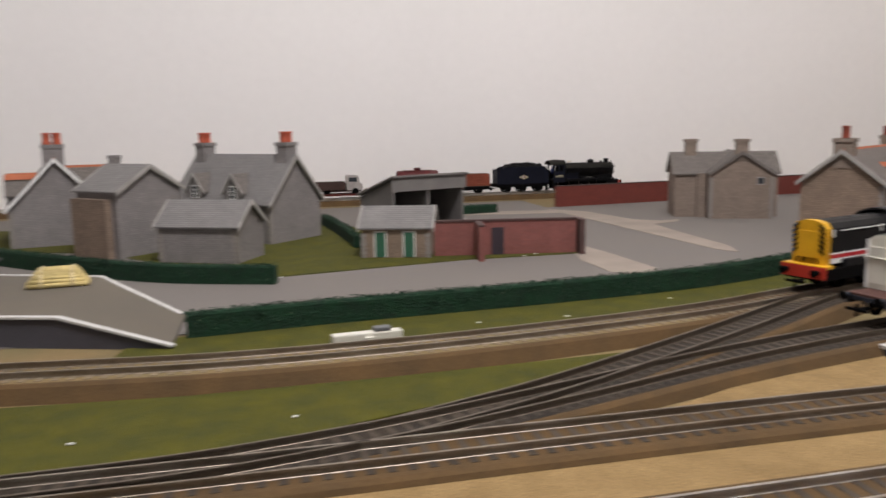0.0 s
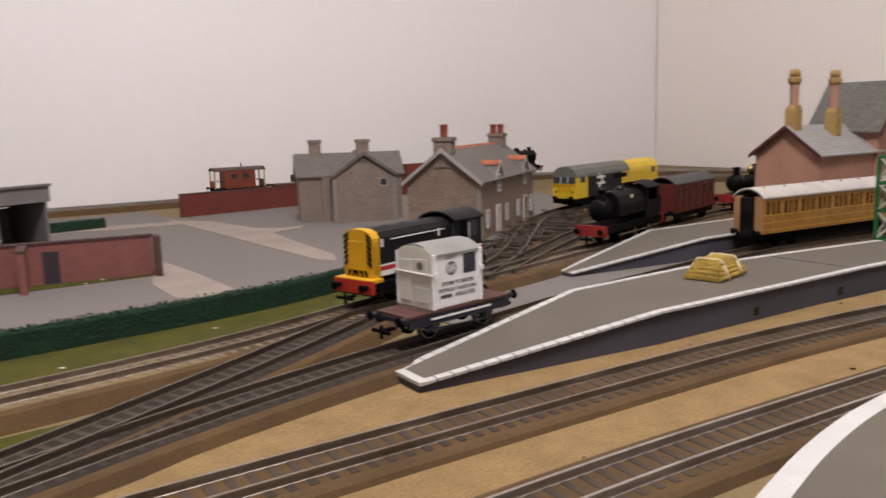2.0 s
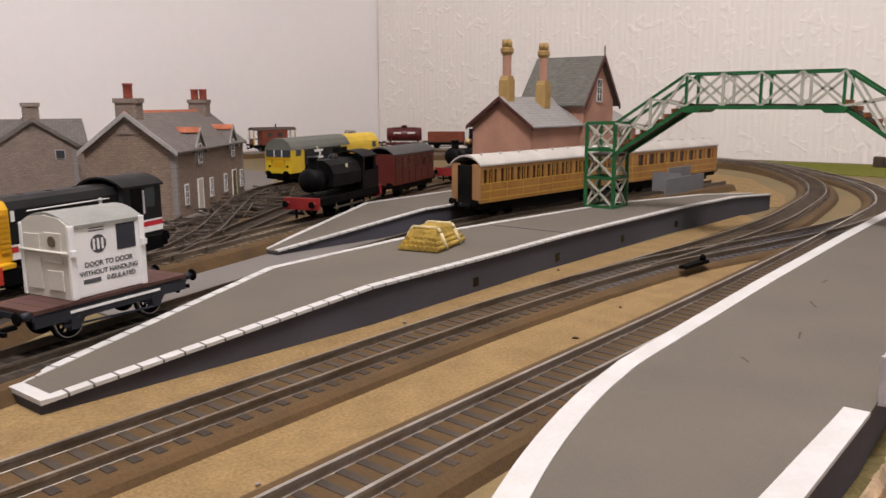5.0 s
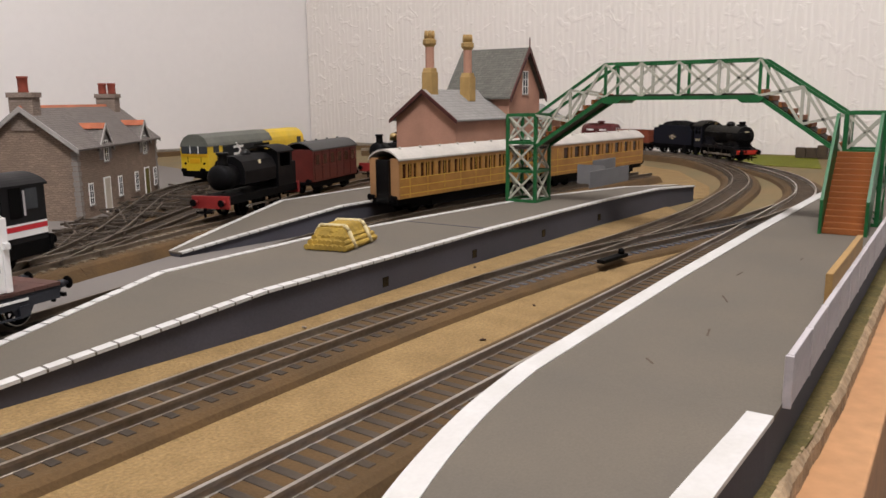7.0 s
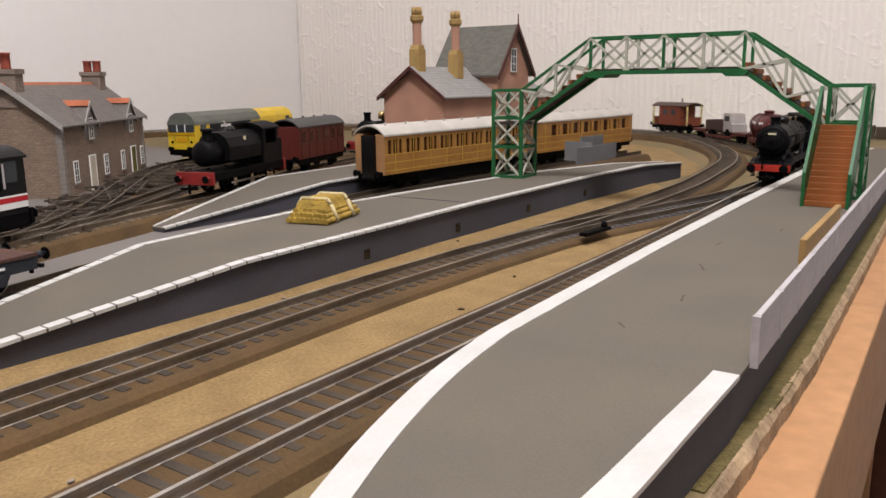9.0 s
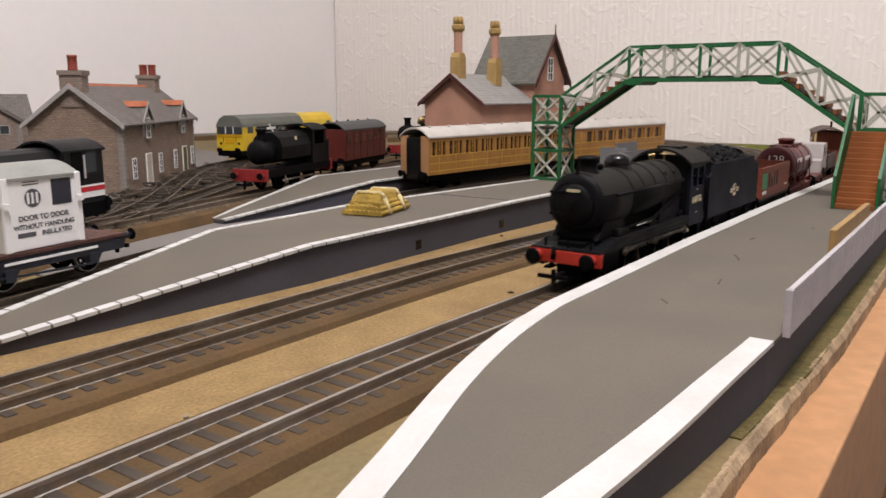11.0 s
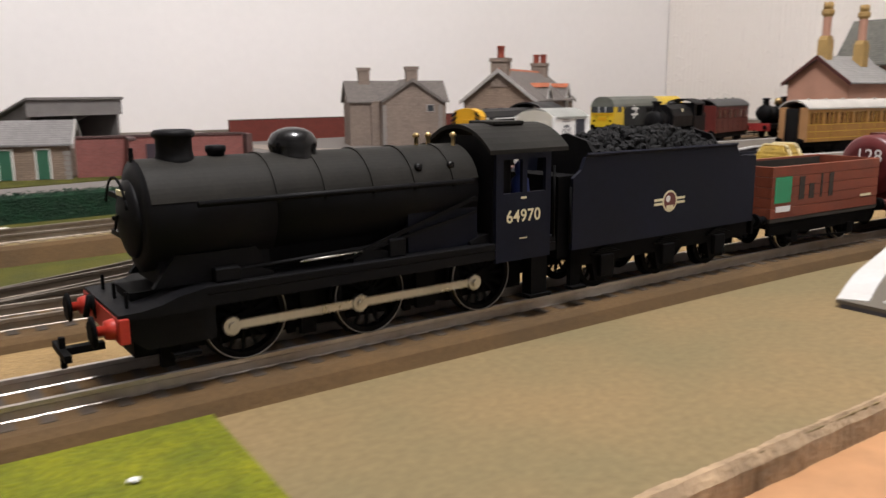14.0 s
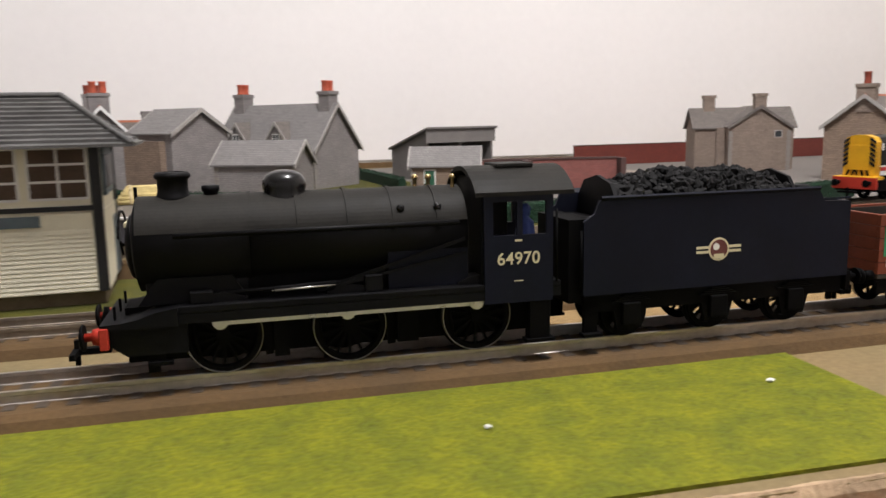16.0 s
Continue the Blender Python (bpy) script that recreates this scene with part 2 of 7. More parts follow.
M["bauxite"] = surface("bauxite_brown_paint", (0.24, 0.055, 0.025), 0.6, amount=0.2, bump=0.05)
M["wagon_inside"] = surface("wagon_inside_brown", (0.05, 0.04, 0.03), 0.8, amount=0.3)
M["tank_maroon"] = surface("maroon_tank_paint", (0.12, 0.017, 0.018), 0.35, amount=0.2, bump=0.03)
M["maroon"] = surface("maroon_coach_paint", (0.115, 0.018, 0.013), 0.45, amount=0.2, bump=0.03)
M["roof_grey"] = surface("dark_grey_roof", (0.075, 0.072, 0.07), 0.6, amount=0.2)
M["roof_brown"] = surface("brown_van_roof", (0.10, 0.06, 0.05), 0.6, amount=0.2)
M["yellow"] = surface("warning_yellow_paint", (0.72, 0.38, 0.012), 0.45, amount=0.12, bump=0.03)
M["yellow_light"] = surface("bright_yellow_paint", (0.74, 0.50, 0.025), 0.45, amount=0.12, bump=0.03)
M["char"] = surface("executive_dark_grey", (0.014, 0.0135, 0.0145), 0.45, amount=0.2, bump=0.03, shine=0.14)
M["big_logo_grey"] = surface("dark_slate_paint", (0.012, 0.015, 0.018), 0.5, amount=0.2, shine=0.14)
M["grey_green_roof"] = surface("grey_green_roof", (0.155, 0.16, 0.135), 0.6, amount=0.2)
M["white_paint"] = surface("white_paint", (0.80, 0.79, 0.77), 0.5, amount=0.06, bump=0.03)
M["container_white"] = surface("white_container_plastic", (0.86, 0.85, 0.84), 0.45, amount=0.05, bump=0.03)
M["container_cream"] = surface("off_white_container_end", (0.70, 0.67, 0.59), 0.45, amount=0.08, bump=0.03)
M["container_roof"] = surface("grey_container_roof", (0.30, 0.30, 0.275), 0.6, amount=0.15)
M["slate_panel"] = surface("dark_slate_panel", (0.035, 0.037, 0.05), 0.5, amount=0.1)
M["flat_brown"] = surface("brown_wagon_floor", (0.105, 0.045, 0.035), 0.7, amount=0.25)
M["blue_black"] = surface("blue_black_chassis", (0.02, 0.023, 0.033), 0.5, amount=0.25)
M["stripe_red"] = surface("red_stripe_paint", (0.55, 0.02, 0.03), 0.5, amount=0.1)
M["teak"] = surface("teak_coach_side", (0.40, 0.2, 0.048), 0.4, grain=250, patch=60, amount=0.2, bump=0.03, second=(0.29, 0.13, 0.028))
M["teak_end"] = surface("plain_teak_end", (0.42, 0.22, 0.095), 0.5, amount=0.15)
M["teak_line"] = surface("yellow_lining", (0.62, 0.38, 0.06), 0.5, amount=0.1)
M["window_brown"] = surface("dark_brown_glazing", (0.06, 0.022, 0.012), 0.2, amount=0.2, bump=0)
M["coach_roof"] = surface("white_coach_roof", (0.55, 0.51, 0.46), 0.6, grain=500, patch=40, amount=0.15)
M["bale"] = surface("straw_yellow_load", (0.52, 0.34, 0.06), 0.85, grain=400, patch=80, amount=0.3, bump=0.5)
M["bale_pale"] = surface("pale_yellow_load", (0.66, 0.52, 0.22), 0.8, grain=400, patch=80, amount=0.2, bump=0.4)
M["rope"] = surface("pale_rope_straw", (0.70, 0.58, 0.33), 0.8, amount=0.2)
M["box_cream"] = surface("cream_weatherboard", (0.86, 0.81, 0.64), 0.6, amount=0.08, bump=0.05)
M["box_black"] = surface("black_corner_trim", (0.02, 0.02, 0.022), 0.5, amount=0.2)
M["tile_grey"] = surface("grey_roof_tile", (0.115, 0.11, 0.105), 0.6, grain=500, patch=60, amount=0.25)
M["curtain"] = surface("brown_blind", (0.13, 0.085, 0.06), 0.8, amount=0.25)
M["blue_grey"] = surface("blue_grey_frame", (0.12, 0.16, 0.185), 0.5, amount=0.15)
M["fence_grey"] = surface("grey_panel_fence", (0.52, 0.48, 0.49), 0.75, grain=500, patch=40, amount=0.15)
M["tan_board"] = surface("tan_strip_wood", (0.42, 0.25, 0.09), 0.7, amount=0.2)
M["shelter_grey"] = surface("grey_shelter_card", (0.17, 0.17, 0.175), 0.75, amount=0.12)
M["gold"] = surface("cream_lettering", (0.70, 0.62, 0.40), 0.5, amount=0.05, bump=0)
M["crest_red"] = surface("crest_dark_red", (0.16, 0.04, 0.035), 0.5, amount=0.2, bump=0)
M["figure"] = surface("blue_figure_plastic", (0.03, 0.06, 0.26), 0.6, amount=0.2)
M["logo_green"] = surface("green_patch", (0.03, 0.27, 0.12), 0.5, amount=0.1)
M["ink"] = surface("dark_grey_ink", (0.09, 0.09, 0.10), 0.6, amount=0.1, bump=0)
M["pale_blue"] = surface("pale_grey_lorry_cab", (0.42, 0.38, 0.36), 0.5, amount=0.15)
M["lorry_dark"] = surface("dark_brown_lorry_body", (0.06, 0.028, 0.022), 0.6, amount=0.2)
M["scrap_rail"] = surface("old_rail_scrap", (0.16, 0.12, 0.085), 0.6, 0.3, amount=0.4, second=(0.06, 0.045, 0.035))
M["cabinet_wood"] = surface("dark_stained_wood", (0.085, 0.03, 0.014), 0.45, grain=90, patch=10, amount=0.35, bump=0.1, second=(0.05, 0.018, 0.009))
M["scatter"] = surface("olive_brown_scatter", (0.19, 0.14, 0.05), 0.98, grain=700, patch=90, amount=0.45, bump=0.9, second=(0.1, 0.085, 0.025), depth=0.001)
M["ash"] = surface("dark_ash_ground", (0.12, 0.085, 0.055), 0.95, grain=700, patch=50, amount=0.4, bump=0.8, second=(0.07, 0.05, 0.034), depth=0.001)
M["rust"] = surface("dusty_rust_debris", (0.10, 0.05, 0.03), 0.9, amount=0.4)


# ---- mesh helpers: all sizes in millimetres ----
MM = 0.001


def part(name, bm, material, parent=None, label="", at=(0, 0, 0), rz=0.0, kind=""):
    """Links a bmesh (millimetres) as one mesh object under a thing or a part."""
    me = bpy.data.meshes.new(name)
    bmesh.ops.recalc_face_normals(bm, faces=bm.faces[:])
    bm.to_mesh(me)
    bm.free()
    me.transform(Matrix.Scale(MM, 4))
    mats = material if isinstance(material, (list, tuple)) else [material]
    for mt in mats:
        me.materials.append(M[mt])
    ob = new(name, me)
    ob.parent = parent
    ob.matrix_basis = pose(at[0] * MM, at[1] * MM, at[2] * MM, 0, 0, rz)
    tagged(ob, label=label, kind=kind)
    return ob


def again(ob, parent, at, rz=0.0):
    """Another piece on the same mesh."""
    o = new(ob.name.split(".")[0], ob.data)
    o.parent = parent
    o.matrix_basis = pose(at[0] * MM, at[1] * MM, at[2] * MM, 0, 0, rz)
    return o


def thing(name, label, category, x, y, z=0.0, rz=0.0, group="", kind=""):
    ob = new(name)
    ob.empty_display_size = 0.02
    ob.matrix_basis = pose(x * MM, y * MM, z * MM, 0, 0, rz)
    return tagged(ob, label=label, category=category, group=group, kind=kind)


def B(bm, x0, y0, z0, x1, y1, z1, bevel=0.0, mi=0):
    """A box between two corners."""
    v = [bm.verts.new((x, y, z)) for z in (z0, z1) for x, y in ((x0, y0), (x1, y0), (x1, y1), (x0, y1))]
    fs = [bm.faces.new([v[i] for i in q]) for q in ((3, 2, 1, 0), (4, 5, 6, 7), (0, 1, 5, 4), (1, 2, 6, 5), (2, 3, 7, 6), (3, 0, 4, 7))]
    for f in fs:
        f.material_index = mi
    if bevel:
        es = list({e for f in fs for e in f.edges})
        bmesh.ops.bevel(bm, geom=es, offset=bevel, segments=2, affect="EDGES", profile=0.5)
    return bm


def P(bm, pts, axis, a, b, mi=0):
    """A polygon of 2D points drawn out along an axis from a to b. axis x: points are (y, z); y: (x, z); z: (x, y)."""
    def put(p, d):
        return {"x": (d, p[0], p[1]), "y": (p[0], d, p[1]), "z": (p[0], p[1], d)}[axis]
    va, vb = [bm.verts.new(put(p, a)) for p in pts], [bm.verts.new(put(p, b)) for p in pts]
    n = len(pts)
    fs = [bm.faces.new(va), bm.faces.new(vb[::-1])]
    fs += [bm.faces.new((va[i], vb[i], vb[(i + 1) % n], va[(i + 1) % n])) for i in range(n)]
    for f in fs:
        f.material_index = mi
    return bm


def turned(bm, profile, centre=(0, 0, 0), axis="z", seg=20, smooth=True):
    """A profile of (radius, height) turned round an axis."""
    rings = []
    for r, h in profile:
        ring = []
        for k in range(seg):
            c, s = math.cos(2 * math.pi * k / seg) * r, math.sin(2 * math.pi * k / seg) * r
            p = {"z": (c, s, h), "x": (h, c, s), "y": (c, h, s)}[axis]
            ring.append(bm.verts.new((p[0] + centre[0], p[1] + centre[1], p[2] + centre[2])))
        rings.append(ring)
    for r0, r1 in zip(rings, rings[1:]):
        for k in range(seg):
            f = bm.faces.new((r0[k], r0[(k + 1) % seg], r1[(k + 1) % seg], r1[k]))
            f.smooth = smooth
    bm.faces.new(rings[0][::-1])
    bm.faces.new(rings[-1])
    return bm


def rod(bm, a, b, r, seg=8):
    """A round bar from a to b."""
    a, b = Vector(a), Vector(b)
    d = (b - a).normalized()
    s = d.orthogonal().normalized()
    t = d.cross(s)
    ra = [bm.verts.new(a + r * (math.cos(2 * math.pi * k / seg) * s + math.sin(2 * math.pi * k / seg) * t)) for k in range(seg)]
    rb = [bm.verts.new(v.co + (b - a)) for v in ra]
    for k in range(seg):
        bm.faces.new((ra[k], ra[(k + 1) % seg], rb[(k + 1) % seg], rb[k])).smooth = True
    bm.faces.new(ra[::-1])
    bm.faces.new(rb)
    return bm


def bar(bm, a, b, w, h):
    """A square bar from a to b, w wide across and h high."""
    a, b = Vector(a), Vector(b)
    d = (b - a).normalized()
    s = d.cross(Vector((0, 0, 1)))
    s = Vector((1, 0, 0)) if s.length < 1e-4 else s.normalized()
    t = s.cross(d)
    q = [(-w / 2, -h / 2), (w / 2, -h / 2), (w / 2, h / 2), (-w / 2, h / 2)]
    va = [bm.verts.new(a + s * i + t * j) for i, j in q]
    vb = [bm.verts.new(b + s * i + t * j) for i, j in q]
    bm.faces.new(va[::-1])
    bm.faces.new(vb)
    for k in range(4):
        bm.faces.new((va[k], va[(k + 1) % 4], vb[(k + 1) % 4], vb[k]))
    return bm


def N():
    return bmesh.new()


def lettering(name, text, size, material, parent, at, turn=(90, 0, 0), label="", spread=1.0, bold=0.00006):
    """Writing in the built-in font, as a thin mesh; size in millimetres."""
    cu = bpy.data.curves.new(name, "FONT")
    cu.body, cu.size, cu.extrude, cu.offset = text, size * MM, 0.00004, bold
    cu.align_x, cu.align_y, cu.space_character = "CENTER", "CENTER", spread
    tmp = new(name + "_curve", cu)
    me = bpy.data.meshes.new_from_object(tmp)
    bpy.data.objects.remove(tmp)
    me.materials.clear()
    me.materials.append(M[material])
    ob = new(name, me)
    ob.parent = parent
    ob.matrix_basis = pose(at[0] * MM, at[1] * MM, at[2] * MM, *turn)
    return tagged(ob, label=label)


def smooth_line(pts, step=5.0):
    """Points along a smooth curve through the given ones, at even steps."""
    p = [Vector((x, y)) for x, y in pts]
    p = [2 * p[0] - p[1]] + p + [2 * p[-1] - p[-2]]
    fine = []
    for i in range(1, len(p) - 2):
        for k in range(40):
            t = k / 40
            fine.append(0.5 * ((2 * p[i]) + (p[i + 1] - p[i - 1]) * t + (2 * p[i - 1] - 5 * p[i] + 4 * p[i + 1] - p[i + 2]) * t * t + (3 * p[i] - p[i - 1] - 3 * p[i + 1] + p[i + 2]) * t ** 3))
    fine.append(p[-2])
    return even_steps(fine, step)


def even_steps(fine, step):
    out, left = [fine[0]], step
    for a, b in zip(fine, fine[1:]):
        seg, done = (b - a).length, 0.0
        while seg - done >= left:
            done += left
            out.append(a + (b - a) * (done / seg))
            left = step
        left -= seg - done
    return out


def sides(line, off):
    """The line shifted off millimetres to its left."""
    out = []
    for i, q in enumerate(line):
        d = (line[min(i + 1, len(line) - 1)] - line[max(i - 1, 0)]).normalized()
        out.append(q + off * Vector((-d.y, d.x)))
    return out


def sweep(bm, line, section, mi=0, lifted=False):
    """A closed section of (across, z) drawn along a plan line."""
    rows = []
    for off, z in section:
        rows.append([bm.verts.new((q.x, q.y, z + (lift(c) if lifted else 0.0))) for q, c in zip(sides(line, off), line)])
    n = len(section)
    for a in range(n):
        r0, r1 = rows[a], rows[(a + 1) % n]
        for i in range(len(line) - 1):
            bm.faces.new((r0[i], r0[i + 1], r1[i + 1], r1[i])).material_index = mi
    bm.faces.new([r[0] for r in rows])
    bm.faces.new([r[-1] for r in rows][::-1])
    return bm


# ---- room ----
BACK, RIGHT = 1450.0, 1834.0


def structure(name, bm, material, label, category):
    ob = part(name, bm, material)
    return tagged(ob, label=label, category=category, kind="structure")


structure("wall_back", B(N(), -2400, BACK, -900, RIGHT + 60, BACK + 60, 1500), "wall", "smooth white painted room wall", "wall")
structure("wall_right", B(N(), RIGHT, -2200, -900, RIGHT + 60, BACK - 3, 1500), "paper", "white painted relief wallpaper on room wall", "wall")
structure("wall_left", B(N(), -2460, -2200, -900, -2400, BACK + 60, 1500), "wall", "smooth white painted room wall", "wall")
structure("wall_front", B(N(), -2400, -2260, -900, RIGHT + 60, -2200, 1500), "wall", "smooth white painted room wall", "wall")
structure("floor", B(N(), -2460, -2260, -960, RIGHT + 60, BACK + 60, -900), "carpet", "dark brown carpeted floor", "floor")
structure("ceiling", B(N(), -2460, -2260, 1500, RIGHT + 60, BACK + 60, 1560), "ceiling", "plain white painted ceiling", "ceiling")

# ---- baseboard ----
EDGE = 133.0
base = thing("baseboard", "layout baseboard of fibreboard on a pine frame", "baseboard", 0, 0, 0, kind="structure")
part("board_top", B(N(), -1300, EDGE - 4, -10, RIGHT - 4, BACK - 4, 0), "drab", base, "drab sandy painted fibreboard top")
part("front_rail", B(N(), -1300, EDGE - 22, -95, RIGHT - 4, EDGE - 4, -7, 1.0), "wood", base, "orange pine front board")
for x in (-900, -200, 560, 1300):
    part("leg", B(N(), x, EDGE + 2, -900, x + 45, EDGE + 45, -12, 1.0), "wood", base)


def torn_edge():
    """The crumbling light edge of the fibreboard above the pine rail."""
    rng = random.Random(5)
    bm = N()
    xs = [-500 + 1.0 * i for i in range(2000)]
    rows = [[], [], [], []]
    for x in xs:
        wide = 4.0 * min(1.0, max(0.0, (x - 540) / 120))
        n1 = 0.5 * noise.noise(Vector((x * 0.012, 0, 3))) + 0.5 * noise.noise(Vector((x * 0.09, 4, 0)))
        n2 = noise.noise(Vector((x * 0.07, 9, 1))) + 0.9 * rng.uniform(-0.5, 0.5)
        out, up = 1.5 * n1 + 0.45 * n2, 0.35 * n2
        rows[0].append(bm.verts.new((x, EDGE - 2.4 - wide + 0.9 * n1 + 0.6 * n2, 0.4)))
        rows[1].append(bm.verts.new((x, EDGE - 3.6 - wide - out, 0.6 + up)))
        rows[2].append(bm.verts.new((x, EDGE - 5.2 - wide - out, -1.6 + up)))
        rows[3].append(bm.verts.new((x, EDGE - 5.4 - wide - 0.5 * out, -8)))
    for r0, r1 in zip(rows, rows[1:]):
        for i in range(len(xs) - 1):
            bm.faces.new((r0[i], r0[i + 1], r1[i + 1], r1[i]))
    return bm


part("torn_edge", torn_edge(), "fibre", base, "torn pale fibreboard edge", kind="stuff")

# ---- track plan: centre lines in millimetres ----
RAIL = 8.0
BACK_Y = 1350.0


def lift(q):
    """The back of the layout lies a little higher than its front."""
    return 4.0 * min(1.0, max(0.0, (q.y - 320.0) / 110.0))


def arc(cx, cy, r, a0, a1, step=3.0):
    n = max(2, int(abs(radians(a1 - a0)) * r / step))
    return [Vector((cx + r * math.cos(radians(a0 + (a1 - a0) * k / n)), cy + r * math.sin(radians(a0 + (a1 - a0) * k / n)))) for k in range(n + 1)]


# The running loop, in the way of travel: along the back wall, round the far end, and home along the front platform.
FRONT = smooth_line([(1130, 219), (1060, 219), (900, 220), (700, 225), (560, 231), (450, 234), (300, 231), (100, 227), (-300, 226), (-1250, 226)], 4.0)
LOOP = even_steps([Vector((-1250, BACK_Y))] + arc(1199, 819, 531, 90, 0) + arc(1130, 819, 600, 0, -90) + FRONT[1:], 4.0)
T2 = smooth_line([(-700, 285), (-300, 294), (100, 299), (250, 302), (400, 304), (600, 302), (700, 296), (780, 289), (900, 279), (1000, 276), (1096, 280), (1260, 298), (1400, 340), (1550, 428), (1625, 520), (1660, 640), (1655, 760), (1600, 900), (1500, 1020)])
T3 = smooth_line([(30, 301), (110, 306), (190, 322), (270, 344), (360, 371), (440, 390), (520, 405), (620, 425), (720, 440), (858, 459), (1000, 446), (1290, 412)])
T3X = smooth_line([(190, 322), (260, 349), (340, 387), (420, 428), (500, 474), (580, 509)])
T4 = smooth_line([(-700, 520), (-300, 470), (0, 438), (110, 428), (210, 431), (310, 443), (410, 462), (500, 490), (555, 506), (610, 522), (660, 534), (710, 547), (760, 560), (816, 576), (867, 593), (958, 624), (1118, 656), (1250, 668)])
T5 = smooth_line([(610, 520), (690, 582), (780, 672), (860, 748), (944, 799), (1062, 838), (1200, 886), (1350, 940)])
T6 = smooth_line([(640, 528), (750, 595), (860, 655), (1000, 700), (1200, 760)])
XOVER = smooth_line([(720, 294), (800, 283), (900, 256), (1000, 232), (1090, 221)])


def underlay(name, lines, width=17.0, top=4.5, material="underlay", label="brown foam track underlay with sloping shoulders"):
    bm = N()
    for k, ln in enumerate(lines):
        z = top - 0.06 * k
        sweep(bm, ln[::2] + ln[-1:], [(-width - 8, -6), (-width - 2.5, z - 1.2), (-width, z), (width, z), (width + 2.5, z - 1.2), (width + 8, -6)], lifted=True)
    return tagged(part(name, bm, material), label, "underlay", kind="structure")


underlay("underlay", [LOOP, T2, T3, T3X, T4, T5, T6, XOVER])
underlay("sandy_bed", [[q for q in T4 if q.x < 400]], 15.0, 4.3, "drab", "sandy weathered bed below the siding by the hedge")
underlay("siding_bed", [[q for q in T3 if q.x < 560], T3X], 15.0, 4.62, "dirty", "oily dark underlay below the siding points")

SLEEPER = B(N(), -1.6, -14.0, 0, 1.6, 14.0, 1.8, 0.2)


def track(name, line, label, rail_mat="rail", sleeper_mat="sleeper", pitch=7.6, near=None, sleepers=True, skip=0):
    """Two flat-bottomed rails on sleepers."""
    top = thing(name, label, "track", 0, 0, 0, group="tracks of the layout", kind="structure")
    for off in (-8.75, 8.75):
        sec = [(off - 0.6, 4.0), (off - 0.6, 4.7), (off - 0.35, 4.9), (off - 0.35, 6.7), (off - 0.65, 7.0), (off - 0.65, RAIL), (off + 0.65, RAIL), (off + 0.65, 7.0), (off + 0.35, 6.7), (off + 0.35, 4.9), (off + 0.6, 4.7), (off + 0.6, 4.0)]
        part("rail", sweep(N(), line, sec, lifted=True), rail_mat, top)
    if not sleepers:
        return top
    marks = even_steps(line, pitch)
    far = N()
    first = None
    for i, q in enumerate(marks[:-1]):
        if i < skip:
            continue
        d = marks[i + 1] - q
        ang = math.degrees(math.atan2(d.y, d.x))
        if near and near[0] < q.x < near[1] and q.y < near[2]:
            if first is None:
                first = part("sleeper", SLEEPER.copy(), sleeper_mat, top, at=(q.x, q.y, 2.95 + lift(q)), rz=ang)
            else:
                again(first, top, (q.x, q.y, 2.95 + lift(q)), ang)
        else:
            c, s = math.cos(radians(ang)), math.sin(radians(ang))
            v = [far.verts.new((q.x + c * x - s * y, q.y + s * x + c * y, z)) for z in (2.95 + lift(q), 4.75 + lift(q)) for x, y in ((-1.6, -13.2), (1.6, -13.2), (1.6, 13.2), (-1.6, 13.2))]
            for f in ((4, 5, 6, 7), (0, 1, 5, 4), (1, 2, 6, 5), (2, 3, 7, 6), (3, 0, 4, 7)):
                far.faces.new([v[k] for k in f])
    if far.verts:
        part("sleepers", far, sleeper_mat, top, kind="stuff")
    return top


track("loop_track", LOOP, "nickel silver rails on dark sleepers round the layout", near=(-120, 1100, 400))
track("inner_track", T2, "nickel silver rails on dark sleepers beside the island platform", rail_mat="rail_mid", near=(0, 1000, 400))
track("siding_track", T3, "worn rails on dark sleepers leading to the bay platform", rail_mat="rail_dark", near=(60, 640, 500))
track("yard_track", T3X, "tarnished crossing rails on dark sleepers", rail_mat="rail_dark", near=(60, 640, 600), skip=4)
track("back_siding_track", T4, "weathered rails on sandy brown sleepers by the hedge", rail_mat="rail_mid", sleeper_mat="sleeper_old", near=(-200, 560, 600))
track("goods_track", T5, "rusty jumbled siding rails on dark sleepers", rail_mat="rail_dark")
track("depot_track", T6, "rusty siding rails on dark sleepers", rail_mat="rail_dark")
track("crossover_track", XOVER, "crossover rails on blue-grey sleepers between the running lines", rail_mat="rail_mid", sleeper_mat="sleeper_blue", near=(650, 1100, 400))

# ---- ground covers ----


def cover(name, pts, material, label, category, z=0.8, low=-0.5):
    return structure(name, P(N(), pts, "z", low, z), material, label, category)


cover("grass_front", [(-700, EDGE + 4), (224, EDGE + 2), (226, 165), (227, 208), (100, 207), (-700, 206)], "grass_lime", "bright lime green grass mat", "grass", 1.0)
cover("sand_strip", [(225, 250), (1000, 238), (1000, 262), (620, 285), (480, 284), (100, 280)], "sand", "pale sandy scatter between the tracks", "ground", 1.2)
cover("sand_mid", [(300, 324), (470, 324), (1050, 300), (1080, 320), (620, 348), (455, 385), (350, 345)], "sand", "pale sandy scatter beside the platform", "ground", 0.9)
cover("sand_curve", [(1165, 305), (1260, 330), (1440, 420), (1560, 560), (1300, 520), (1150, 420), (1120, 330)], "sand", "pale sandy scatter inside the curve", "ground", 0.7)
cover("grass_mid", [(-700, 312), (60, 322), (160, 342), (290, 385), (330, 415), (200, 406), (100, 403), (-50, 412), (-700, 480)], "grass_dull", "dull olive green grass mat", "grass", 0.9)
